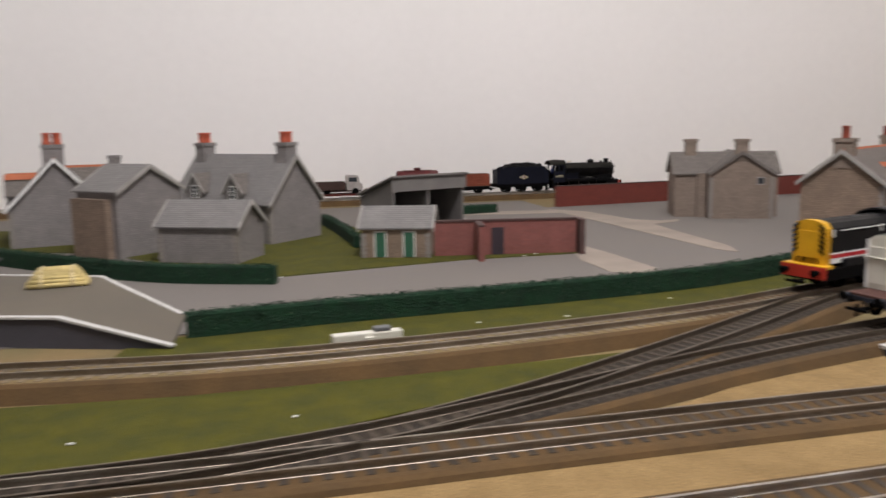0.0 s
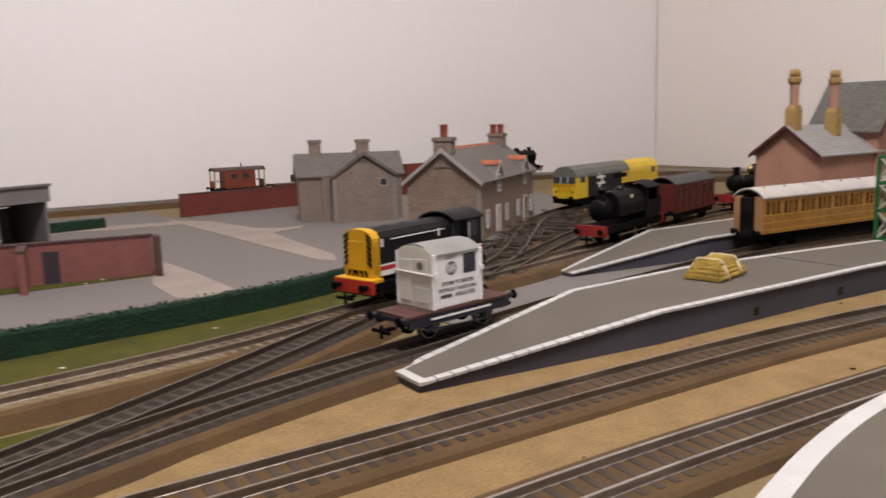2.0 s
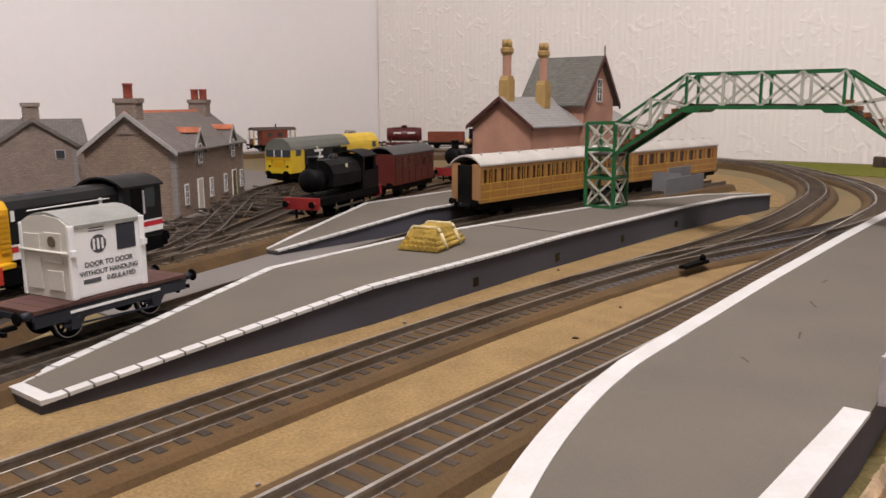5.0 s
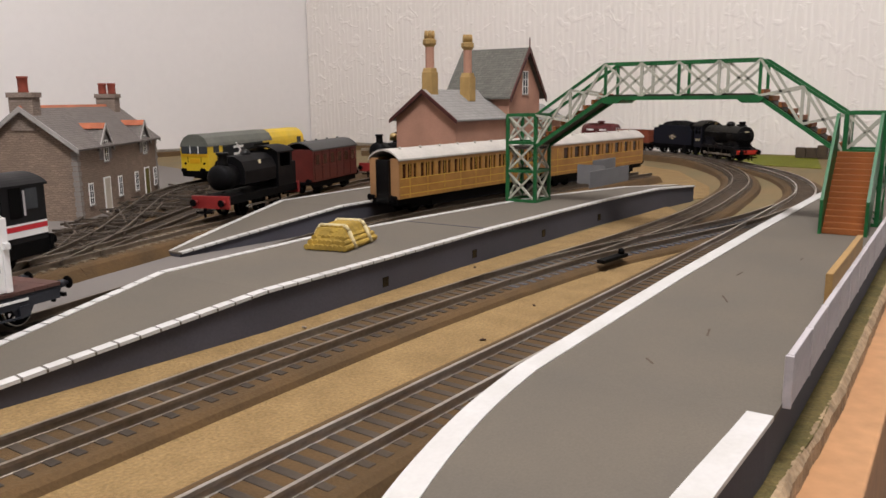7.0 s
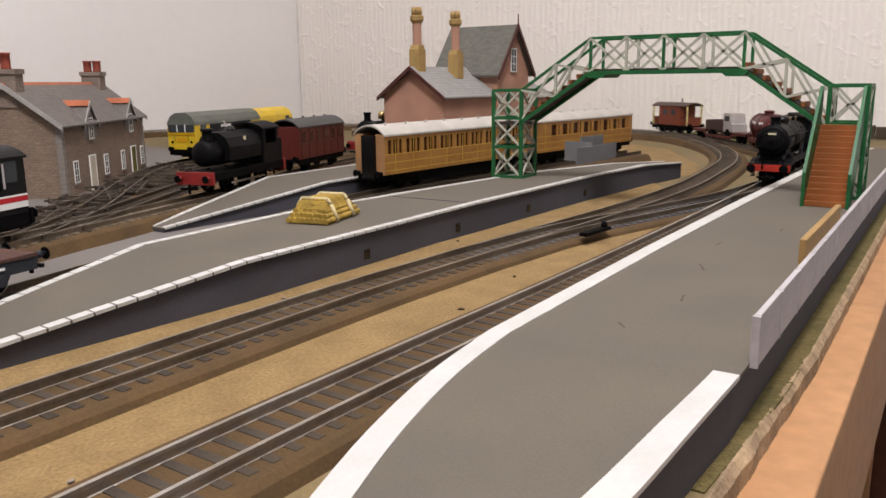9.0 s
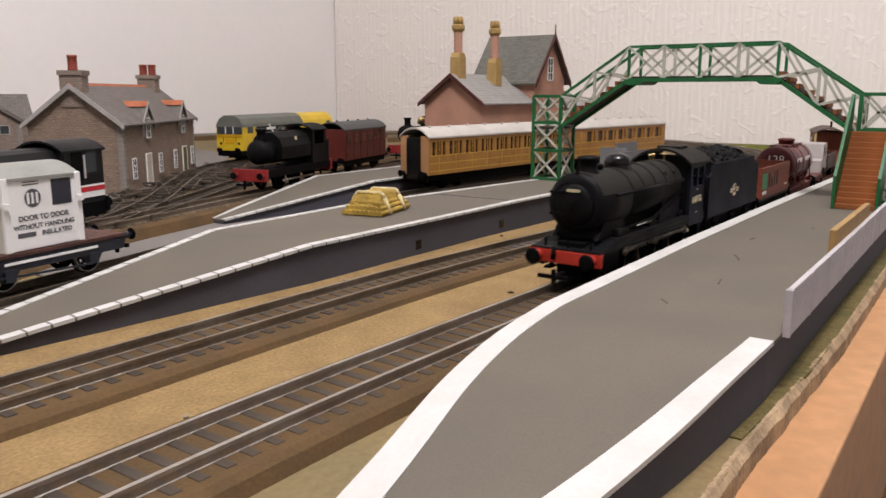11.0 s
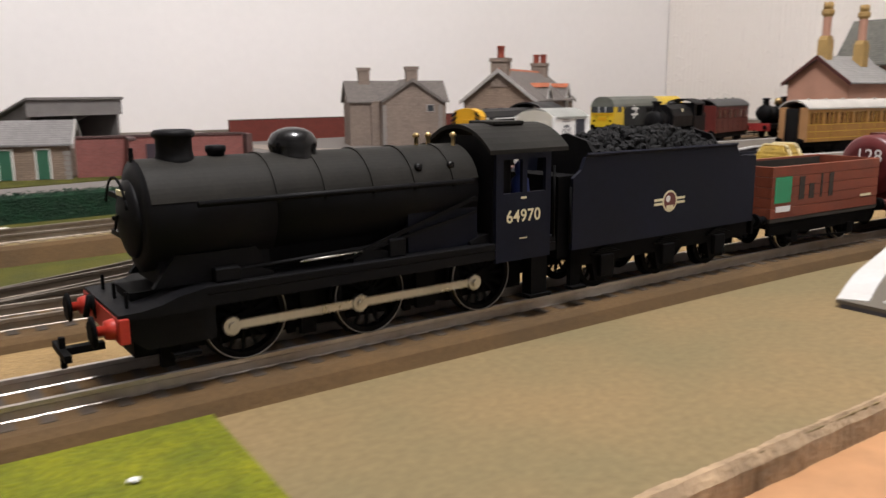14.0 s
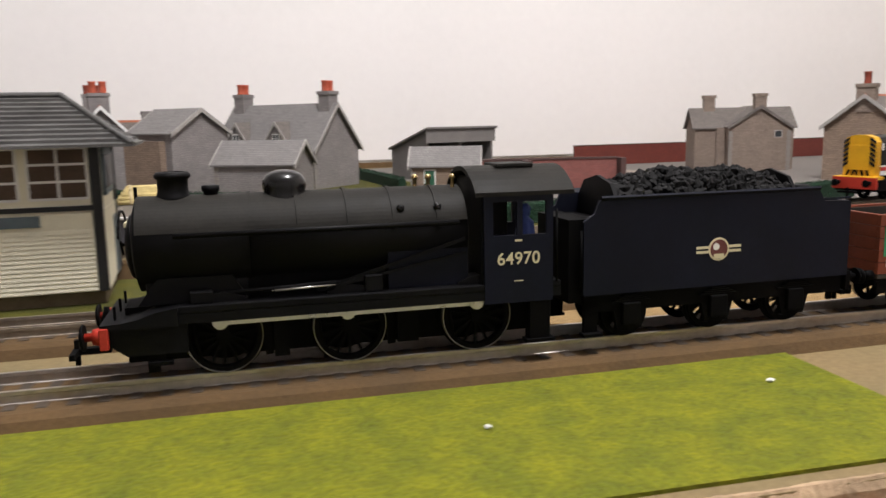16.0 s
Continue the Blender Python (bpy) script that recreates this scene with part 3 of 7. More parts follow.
cover("grass_hedge", [(50, 462), (200, 456), (330, 470), (430, 500), (560, 552), (560, 590), (340, 545), (60, 515)], "grass_dull", "dull olive green grass mat", "grass", 0.9)
cover("yard", [(-900, 560), (40, 520), (330, 560), (560, 590), (640, 590), (760, 680), (960, 830), (1120, 1010), (1180, 1200), (1100, 1255), (560, 1180), (560, 1300), (100, 1290), (-900, 1290)], "yard", "grey card yard surface", "ground", 0.6)
cover("grass_houses", [(-30, 900), (120, 700), (320, 742), (440, 745), (440, 768), (330, 800), (290, 900), (230, 1080), (60, 1150), (-300, 1150), (-300, 1010)], "grass_dull", "dull olive grass round the cottages", "grass", 1.3)
cover("yard_path", [(457, 831), (467, 729), (470, 645), (442, 622), (425, 640), (424, 707)], "path", "pale beige paving on the yard", "ground", 1.0)
cover("yard_path_cross", [(550, 1156), (573, 1125), (593, 1100), (613, 985), (640, 962), (669, 969), (655, 948), (613, 930), (605, 837), (600, 740), (586, 704), (575, 725), (567, 850), (560, 994)], "path", "pale beige paving on the yard", "ground", 1.0)
cover("path_back", [(300, 1040), (410, 1115), (560, 1095), (575, 1130), (410, 1160), (300, 1110)], "path", "pale beige paving on the yard", "ground", 1.05)
cover("yard_apron", [(540, 434), (620, 454), (720, 468), (860, 488), (960, 482), (960, 500), (835, 520), (835, 560), (760, 541), (700, 524), (640, 506), (590, 492), (540, 468)], "yard", "grey card surface beside the goods platform", "ground", 1.0)
cover("grass_corner", [(1560, 260), (1790, 300), (1790, 700), (1680, 560), (1600, 400)], "grass_lime", "bright green grass in the corner", "grass", 1.0)
cover("grass_edge", [(545, EDGE - 2), (620, EDGE - 7), (1330, EDGE - 7), (1330, EDGE + 1), (545, EDGE + 1)], "scatter", "scruffy olive scatter below the platform fence", "grass", 0.5)


# ---- platforms ----
TOP = 19.0


def dense(st, n):
    """Stations on a smooth curve through the given ones, n for each step."""
    p = [np.array(q, float) for q in st]
    p = [2 * p[0] - p[1]] + p + [2 * p[-1] - p[-2]]
    out = []
    for i in range(1, len(p) - 2):
        for k in range(n):
            t = k / n
            out.append(tuple(float(v) for v in 0.5 * (2 * p[i] + (p[i + 1] - p[i - 1]) * t + (2 * p[i - 1] - 5 * p[i] + 4 * p[i + 1] - p[i + 2]) * t * t + (3 * p[i] - p[i - 1] - 3 * p[i + 1] + p[i + 2]) * t**3)))
    return out + [tuple(float(v) for v in st[-1])]


def platform(name, label, st, white_w, stones_to, group="platforms", near_to=9999, gap=0.45, tip=(0, 1, 0)):
    """st: stations of (x, near y, far y, top z). White kerbs run along both sides; on the ramps each kerb stone is a piece."""
    top = thing(name, label, "platform", 0, 0, 0, group=group)
    body, deck = N(), N()
    rows = []
    for x, a, b, z in st:
        rows.append([body.verts.new(p) for p in ((x, a, 0), (x, a, z - 1.2), (x, b, z - 1.2), (x, b, 0))])
    for r0, r1 in zip(rows, rows[1:]):
        for k in range(4):
            body.faces.new((r0[k], r1[k], r1[(k + 1) % 4], r0[(k + 1) % 4]))
    body.faces.new(rows[0])
    body.faces.new(rows[-1][::-1])
    part("side_wall", body, "platform_side", top, "dark slate grey platform side")
    rows = []
    for x, a, b, z in st:
        lip = 1.4
        rows.append([deck.verts.new(p) for p in ((x, a - lip, z - 1.2), (x, a - lip, z), (x, b + lip, z), (x, b + lip, z - 1.2))])
    for r0, r1 in zip(rows, rows[1:]):
        for k in range(4):
            deck.faces.new((r0[k], r1[k], r1[(k + 1) % 4], r0[(k + 1) % 4]))
    deck.faces.new(rows[0])
    deck.faces.new(rows[-1][::-1])
    part("deck", deck, "platform", top, "mid grey platform surface")
    near = [Vector((x, a - 1.5, z)) for x, a, b, z in st]
    far = [Vector((x, b + 1.5, z)) for x, a, b, z in st]
    for line, sign in ((near, 1), (far, -1)):
        turns = []
        for i in range(len(line)):
            d = line[min(i + 1, len(line) - 1)] - line[max(i - 1, 0)]
            # across the kerb, wider towards a pointed tip
            wide = white_w + (tip[2] - white_w) * max(0.0, min(1.0, (tip[1] - line[i].x) / (tip[1] - tip[0]))) if tip[2] else white_w
            w = Vector((-d.y, d.x, 0)).normalized() * sign * wide
            w.z = w.x * d.z / d.x
            turns.append(w)
        for i, (p, q) in enumerate(zip(line, line[1:])):
            if sign > 0 and p.x >= near_to:
                continue
            n = max(1, int((q - p).length / 8.5)) if q.x <= stones_to else 1
            d = (q - p).normalized()
            for k in range(n):
                g = gap if n > 1 else 0.0
                s, e = p + (q - p) * (k / n) + d * g, p + (q - p) * ((k + 1) / n) - d * g
                ws, we = turns[i].lerp(turns[i + 1], k / n), turns[i].lerp(turns[i + 1], (k + 1) / n)
                bm = N()
                lo = [bm.verts.new(v + Vector((0, 0, -1.0))) for v in (s, e, e + we, s + ws)]
                hi = [bm.verts.new(v + Vector((0, 0, 0.35))) for v in (s, e, e + we, s + ws)]
                bm.faces.new(hi)
                for j in range(4):
                    bm.faces.new((lo[j], lo[(j + 1) % 4], hi[(j + 1) % 4], hi[j]))
                part("kerb_stone", bm, "white_line", top)
    for (x, a, b, z), s in ((st[0], 1), (st[-1], -1)):
        if 5 <= z <= 7:
            part("end_kerb", B(N(), x - 0.6, a - 1.6, z - 1.0, x + 4.5, b + 1.6, z + 0.75), "white_line", top)
    return top


island = platform("island_platform", "grey island platform with white kerbs and a ramp", [(459, 354, 377, 5.6), (604, 341, 411, TOP), (711, 340, 416, TOP), (794, 340, 408, TOP), (955, 333, 388, TOP), (1060, 322, 352, TOP), (1135, 312, 330, 15)], 4.6, 1300)
part("deck_joint", B(N(), 792, 343, TOP - 0.5, 793.2, 404, TOP + 0.25), "platform_side", island)
hole = part("drain_hole", B(N(), 684, 340.1, 4, 689, 343, 9), "gloss_black", island, "black square opening")
for x, y in ((772, 339.9), (860, 337.0), (950, 333.0)):
    again(hole, island, (x - 684, y - 340.35, 0))
platform("bay_platform", "grey goods platform with white kerbs and a ramp", [(692, 509, 521, 4), (832, 493, 557, TOP), (960, 489, 557, TOP), (1250, 466, 536, TOP)], 4.0, 1000)
platform("far_platform", "grey platform with a white-edged ramp beside the hedge", [(-420, 640, 760, TOP), (-200, 580, 735, TOP), (18, 514, 650, TOP), (84, 492, 572, 3)], 5.0, 0)
front_platform = platform("front_platform", "wide grey front platform with white curved ramp edges", dense([(425, 159.3, 177.7, 2.6), (445, 149.5, 183, 7.2), (470, 143, 188, 10.5), (506, 137.5, 196, 14.5), (540, 134.5, 200.5, 17.5), (574, 132.5, 202.5, TOP)], 5) + [(717, 132.5, 202.5, TOP), (876, 132.5, 200, TOP), (1073, 132.5, 195, TOP), (1200, 132.5, 186, TOP), (1330, 132.5, 170, TOP)], 6.6, 900, near_to=574, gap=0.0, tip=(425, 565, 9.6))


# ---- grey panel fence on the front platform ----
fence = thing("panel_fence", "grey panelled platform fence with a tan strip of wood", "fence", 0, 0, 0)
panel = part("panel", B(N(), -14.2, -0.9, -7.5, 14.2, 0.9, 7, 0.3), "fence_grey", fence, at=(601, 130.2, TOP + 6))
post = part("post", B(N(), -0.6, -1.15, -7.5, 0.6, 1.1, 6.9, 0.1), "fence_grey", fence, at=(586, 130.2, TOP + 6))
for k in range(1, 24):
    again(panel, fence, (601 + 30 * k, 130.2, TOP + 6))
    again(post, fence, (586 + 30 * k, 130.2, TOP + 6))
strip = thing("wood_strip", "tan offcut of wood leaning on the platform fence", "wood strip", 0, 0, 0)
part("strip", B(N(), 668, 131.2, TOP + 0.4, 760, 133.6, TOP + 19, 0.4), "tan_board", strip)


# ---- footbridge ----
def cross_panel(bm, a, b, c, d, w=1.5):
    """Diagonals of a panel with corners a, b (low), c, d (high)."""
    bar(bm, a, d, w, w)
    bar(bm, b, c, w, w)


BX = 930.0
bridge = thing("footbridge", "green and cream lattice footbridge over the tracks", "footbridge", 0, 0, 0)


def tower(y0, y1, x0, x1, tops, name="tower"):
    legs = [part("post", B(N(), x - 1.3, y - 1.3, TOP, x + 1.3, y + 1.3, tops, 0.3), "green_paint", bridge) for x in (x0, x1) for y in (y0, y1)]
    lattice = N()
    levels = [TOP + 1, TOP + 24, TOP + 46, tops]
    for z in levels:
        for x in (x0, x1):
            part("rail", bar(N(), (x, y0, z), (x, y1, z), 2.0, 2.2), "green_paint", bridge)
        for y in (y0, y1):
            part("rail", bar(N(), (x0, y, z), (x1, y, z), 2.0, 2.2), "green_paint", bridge)
    for z0, z1 in zip(levels, levels[1:]):
        for x in (x0, x1):
            cross_panel(lattice, (x, y0, z0), (x, y1, z0), (x, y0, z1), (x, y1, z1))
        for y in (y0, y1):
            cross_panel(lattice, (x0, y, z0), (x1, y, z0), (x0, y, z1), (x1, y, z1))
    part("lattice", lattice, "cream_paint", bridge, "cream cross bracing")


# far tower, on the island platform
tower(372, 396, BX - 12, BX + 12, 86)
part("landing", B(N(), BX - 12, 372, 60, BX + 12, 396, 62), "deck_dark", bridge)

SPAN = [(372, 63, 86), (317, 99, 122), (212, 99, 122), (160, 63, 87)]  # y, deck z, handrail z


def along(y):
    for (y0, a0, b0), (y1, a1, b1) in zip(SPAN, SPAN[1:]):
        if y1 <= y <= y0:
            k = (y0 - y) / (y0 - y1)
            return a0 + (a1 - a0) * k, b0 + (b1 - b0) * k


for x in (BX - 12, BX + 12):
    cream = N()
    for (y0, a0, b0), (y1, a1, b1) in zip(SPAN, SPAN[1:]):
        part("handrail", bar(N(), (x, y0, b0), (x, y1, b1), 2.2, 1.8), "green_paint", bridge, "green top rail")
        part("girder", bar(N(), (x, y0, a0 - 1), (x, y1, a1 - 1), 2.6, 2.6), "green_paint", bridge, "green bottom girder")
    marks = [372, 344, 317, 290.5, 264.5, 238, 212, 186, 160]
    for y in marks:
        a, b = along(y)
        part("upright", bar(N(), (x, y, a), (x, y, b), 1.8, 1.8), "green_paint" if y in (317, 264.5, 212) else "cream_paint", bridge)
    for y0, y1 in zip(marks, marks[1:]):
        (a0, b0), (a1, b1) = along(y0), along(y1)
        off = 0.6 if x < BX else -0.6
        bar(cream, (x - off, y0, a0), (x - off, y1, b1), 1.3, 1.6)
        bar(cream, (x - off, y0, b0), (x - off, y1, a1), 1.3, 1.6)
    part("lattice", cream, "cream_paint", bridge, "cream cross bracing")
deck = N()
for (y0, a0, b0), (y1, a1, b1) in zip(SPAN, SPAN[1:]):
    lo = [deck.verts.new(p) for p in ((BX - 11, y0, a0), (BX + 11, y0, a0), (BX + 11, y1, a1), (BX - 11, y1, a1))]
    hi = [deck.verts.new(v.co + Vector((0, 0, 1.6))) for v in lo]
    deck.faces.new(lo)
    deck.faces.new(hi)
    for j in range(4):
        deck.faces.new((lo[j], lo[(j + 1) % 4], hi[(j + 1) % 4], hi[j]))
part("walkway", deck, "deck_dark", bridge, "dark brown bridge walkway")
step_bm = B(N(), -11, -1.2, -1.6, 11, 1.2, 1.6, 0.2)
first = None
for k in range(9):
    for y, s in ((369 - 6 * k, 1), (163 + 6 * k, 1)):
        z = along(max(160.0, min(372.0, y)))[0] + 3.2
        if first is None:
            first = part("tread", step_bm, "step", bridge, "rust brown step", at=(BX, y, z))
        else:
            again(first, bridge, (BX, y, z))
for y in (312, 217):
    part("bearer", P(N(), [(y - 9, 97.4), (y + 9, 97.4), (y + 5, 94.4), (y - 5, 94.4)], "x", BX - 15, BX + 15), "green_paint", bridge)

# near tower with the flight of stairs that comes down towards the ramp end
tower(139, 160, BX - 12, BX + 14, 88)
part("landing", B(N(), BX - 12, 139, 62.4, BX + 14, 160, 64), "deck_dark", bridge)
for y in (140.5, 164.5):
    bm = N()
    P(bm, [(BX - 56, TOP), (BX - 46, TOP), (BX - 10, 64), (BX - 10, 88), (BX - 14, 88), (BX - 56, TOP + 20)], "y", y - 0.9, y + 0.9)
    part("stringer", bm, "green_paint", bridge, "green stair side")
flight = None
for k in range(14):
    x, z = BX - 52 + 3.0 * k, TOP + 1.8 + 3.25 * k
    if flight is None:
        flight = part("stair_tread", B(N(), -2.2, -11.0, -1.6, 2.2, 11.0, 1.6, 0.2), "step", bridge, "rust brown stair tread", at=(x, 152.5, z))
    else:
        again(flight, bridge, (x, 152.5, z))


# ---- buildings ----
def gable_house(name, label, x, y, rz, length, depth, eave, ridge, wall, roof, over=4.0, category="house", group="", barge="barge", ridge_mat=None):
    """A house whose ridge runs along its own x; its front faces its own -y. Origin: middle of the floor."""
    h = thing(name, label, category, x, y, 0, rz, group=group)
    L, D = length / 2, depth / 2
    bm = N()
    P(bm, [(-D, 0), (D, 0), (D, eave), (0, ridge - 1.5), (-D, eave)], "x", -L, L)
    part("wall", bm, wall, h)
    k = (ridge - eave) / D
    for s in (-1, 1):
        y0, z0 = s * (D + over), eave - k * over
        bm = N()
        P(bm, [(y0, z0), (0, ridge), (0, ridge + 1.6), (y0, z0 + 1.6)], "x", -L - over, L + over)
        part("roof", bm, roof, h)
        for e in (-1, 1):
            bm = N()
            xx = e * (L + over + 0.7)
            P(bm, [(y0, z0 - 2.2), (0, ridge - 2.6), (0, ridge + 2.0), (y0, z0 + 2.0)], "x", xx - 0.7, xx + 0.7)
            part("barge_board", bm, barge, h)
    if ridge_mat:
        bm = N()
        P(bm, [(-2.2, ridge - 0.4), (0, ridge + 2.6), (2.2, ridge - 0.4)], "x", -L - over, L + over)
        part("ridge_tile", bm, ridge_mat, h)
    return h


def chimney(h, x, y, z0, z1, w=17, d=10, pots=2, wall="stone", pot="pot", pot_h=11, rot=0):
    bm = N()
    B(bm, -w / 2, -d / 2, z0, w / 2, d / 2, z1 - 4)
    B(bm, -w / 2 - 1.2, -d / 2 - 1.2, z1 - 4, w / 2 + 1.2, d / 2 + 1.2, z1)
    c = part("chimney", bm, wall, h, at=(x, y, 0), rz=rot)
    for k in range(pots):
        px = 0 if pots == 1 else (-d / 4 + k * d / 2 / (pots - 1))
        part("chimney_pot", turned(N(), [(4.2, z1), (3.9, z1 + 1.5), (3.9, z1 + pot_h - 2), (4.3, z1 + pot_h - 1.6), (4.3, z1 + pot_h)], (0, px, 0), seg=12), pot, c)


def window(h, x, y, z, w, ht, face, frame_mat="frame_white"):
    """A sash window in a wall; face: degrees by which it turns from facing -y."""
    bm = N()
    B(bm, -w / 2 - 1, -0.5, -1, w / 2 + 1, 0.3, 0)
    B(bm, -w / 2 - 1, -0.5, ht, w / 2 + 1, 0.3, ht + 1.2)
    for xx in (-w / 2 - 1, w / 2):
        B(bm, xx, -0.5, 0, xx + 1, 0.3, ht)
    B(bm, -0.35, -0.45, 0, 0.35, 0.2, ht)
    for zz in (0.33, 0.66):
        B(bm, -w / 2, -0.4, ht * zz - 0.3, w / 2, 0.2, ht * zz + 0.3)
    win = part("window", bm, frame_mat, h, at=(x, y, z), rz=face)
    part("pane", B(N(), -w / 2, -0.2, 0, w / 2, 0.3, ht), "pane", win)
    part("sill", B(N(), -w / 2 - 1.6, -1.2, -1.8, w / 2 + 1.6, 0.3, -0.6), "quoin", win)


def door(h, x, y, w, ht, face, material, z=0.0):
    bm = B(N(), -w / 2, -0.6, 0, w / 2, 0.3, ht)
    d = part("door", bm, material, h, at=(x, y, z), rz=face)
    fr = N()
    B(fr, -w / 2 - 1.2, -0.8, 0, -w / 2, 0.3, ht + 1.2)
    B(fr, w / 2, -0.8, 0, w / 2 + 1.2, 0.3, ht + 1.2)
    B(fr, -w / 2, -0.8, ht, w / 2, 0.3, ht + 1.2)
    part("door_frame", fr, "frame_white", d)
    return d


def quoins(h, x, y, top, wall_h="quoin"):
    q = None
    n = int(top / 4.2)
    for k in range(n):
        s = 2.7 if k % 2 else 2.25
        q = part("quoin", B(N(), -s, -s, 0.2, s, s, 3.9), wall_h, h, at=(x, y, 4.2 * k))


def dormer(h, x, eave, depth, w=24, ht=24, out=2):
    D = depth / 2
    bm = N()
    P(bm, [(x - w / 2 + 3, eave - 2), (x + w / 2 - 3, eave - 2), (x + w / 2 - 3, eave + 10), (x, eave + ht - 4), (x - w / 2 + 3, eave + 10)], "y", -D - 0.6, -D + 22)
    d = part("dormer", bm, "stone_warm" if depth < 80 else "stone_pale", h)
    for s in (-1, 1):
        bm = N()
        P(bm, [(x + s * (w / 2), eave + 6.5), (x, eave + ht - 2), (x, eave + ht), (x + s * (w / 2), eave + 8.5)], "y", -D - out, -D + 30)
        part("dormer_roof", bm, "slate", d)
        bm = N()
        P(bm, [(x + s * (w / 2), eave + 5), (x, eave + ht - 4), (x, eave + ht + 0.5), (x + s * (w / 2), eave + 9)], "y", -D - out - 1.0, -D - out)
        part("dormer_barge", bm, "barge", d)


# cottage with the doors, by the shunter
RZ_B = 35.0
cb, sb = math.cos(radians(RZ_B)), math.sin(radians(RZ_B))
LB, DB = 200.0, 82.0
bx, by = 755 + cb * LB / 2 - sb * DB / 2, 713 + sb * LB / 2 + cb * DB / 2
cottage = gable_house("stone_cottage", "brown-grey stone cottage with orange ridge tiles and two dormers", bx, by, RZ_B, LB, DB, 62, 94, "stone_warm", "slate", ridge_mat="ridge")
chimney(cottage, -LB / 2 + 6, 0, 76, 107, 14, 19, 1, "stone", pot_h=13)
chimney(cottage, LB / 2 - 16, 0, 76, 107, 14, 19, 2, "stone", pot_h=11)
for x in (-40, 62):
    dormer(cottage, x, 50, DB, 34, 30)
    window(cottage, x, -DB / 2 - 0.9, 47, 8, 17, 0)
    part("dormer_ridge", P(N(), [(x - 5.5, 75.5), (x, 80.6), (x + 5.5, 75.5)], "y", -DB / 2 - 2.2, -DB / 2 + 30), "ridge", cottage)
for x in (-78, -10, 34, 90):
    window(cottage, x, -DB / 2 - 0.3, 12, 7.5, 17, 0)
door(cottage, -42, -DB / 2 - 0.2, 12, 31, 0, "cream_door")
door(cottage, 64, -DB / 2 - 0.2, 12, 31, 0, "olive_door")
for sx in (-1, 1):
    quoins(cottage, sx * (LB / 2 - 2), -DB / 2 + 2, 60)

# plain house with two chimneys in the yard
villa = gable_house("yard_house", "plain grey stone house with a steep gabled wing", 758, 986, 70, 86, 80, 60, 87, "stone", "slate", over=2, barge="slate")
part("cross_wing", B(N(), -18, -52, 0, 44, 80, 60), "stone", villa)
for s in (-1, 1):
    bm = N()
    P(bm, [(13 + s * 34, 57), (13, 85), (13, 86.6), (13 + s * 34, 58.6)], "y", -56, 84)
    part("cross_roof", bm, "slate", villa)
part("cross_gable", P(N(), [(-17, 60), (43, 60), (13, 84)], "y", -51.8, 79.8), "stone", villa)
part("wall_pier", B(N(), -24, 40.4, 0, -18.2, 52, 59), "stone", villa)
chimney(villa, -37, 0, 74, 104, 12, 15, 0, "stone")
chimney(villa, 13, 56, 70, 104, 12, 15, 0, "stone")
win = part("window", B(N(), -43.7, -29, 45, -43.1, -19, 55), "barge", villa, "small dark window")
part("pane", B(N(), -44.0, -28, 46, -43.72, -20, 54), "pane", win)
for sy in (-1, 1):
    quoins(villa, -41, sy * 38, 58)


def cottage_grey(x, y, rz, name, label):
    h = gable_house(name, label, x, y, rz, 152, 84, 48, 97, "stone_pale", "slate_pale")
    chimney(h, -66, 0, 80, 112, 15, 17, 2, "stone_pale", "pot_bright", 12)
    chimney(h, 66, 0, 80, 112, 15, 17, 2, "stone_pale", "pot_bright", 12)
    for xx in (-40, 22):
        dormer(h, xx, 48, 84, 32, 30)
        window(h, xx, -42.9, 50, 9, 13, 0)
    for xx in (-50, -20, 20, 50):
        window(h, xx, -42.3, 12, 9, 15, 0)
    for sx in (-1, 1):
        quoins(h, sx * 74, -40, 46)
    return h


cottage_grey(117, 988, -44, "grey_cottage", "pale grey stone cottage with dormers and bright red chimney pots")

# outhouse before it
outhouse = gable_house("outhouse", "small pale grey outhouse with a plain pitched roof", 86, 826, -25, 82, 56, 37, 58, "stone_pale", "slate_pale", over=3, category="outhouse")
for sx in (-1, 1):
    quoins(outhouse, sx * 39, -26, 35)
# tall barn
barn = gable_house("stone_barn", "tall grey stone barn with a blank gable", 0, 905, -43, 62, 80, 68, 92, "stone_pale", "slate_pale", over=3, category="barn")
part("lean_to", B(N(), -31, -48, 0, 22, -40, 60), "stone_warm", barn)
# gabled house beyond
far_house = gable_house("gabled_house", "grey gabled house with white barge boards and orange dormer ridges", -102, 1030, -76, 110, 98, 46, 98, "stone_pale", "slate_pale", barge="white_paint", ridge_mat="ridge")
chimney(far_house, 42, 0, 86, 114, 14, 22, 2, "stone_pale", "pot_bright", 13)
chimney(far_house, -44, 0, 86, 116, 14, 20, 2, "stone_pale", "pot", 11)
for x in (22, -26):
    dormer(far_house, x, 50, 98, 34, 30)
    window(far_house, x, -49.9, 50, 8, 14, 0)
    part("dormer_ridge", P(N(), [(x - 5.5, 75.5), (x, 80.8), (x + 5.5, 75.5)], "y", -51.2, -19), "ridge", far_house)
for sy in (-1, 1):
    quoins(far_house, 53, sy * 47, 44)
rear_house = gable_house("terrace_house", "grey terrace house with an orange ridge tile roof", -96, 1158, 12, 90, 66, 48, 82, "stone_warm", "slate", ridge_mat="ridge")
chimney(rear_house, 38, 0, 72, 96, 15, 15, 0, "stone_pale", "pot", 13)

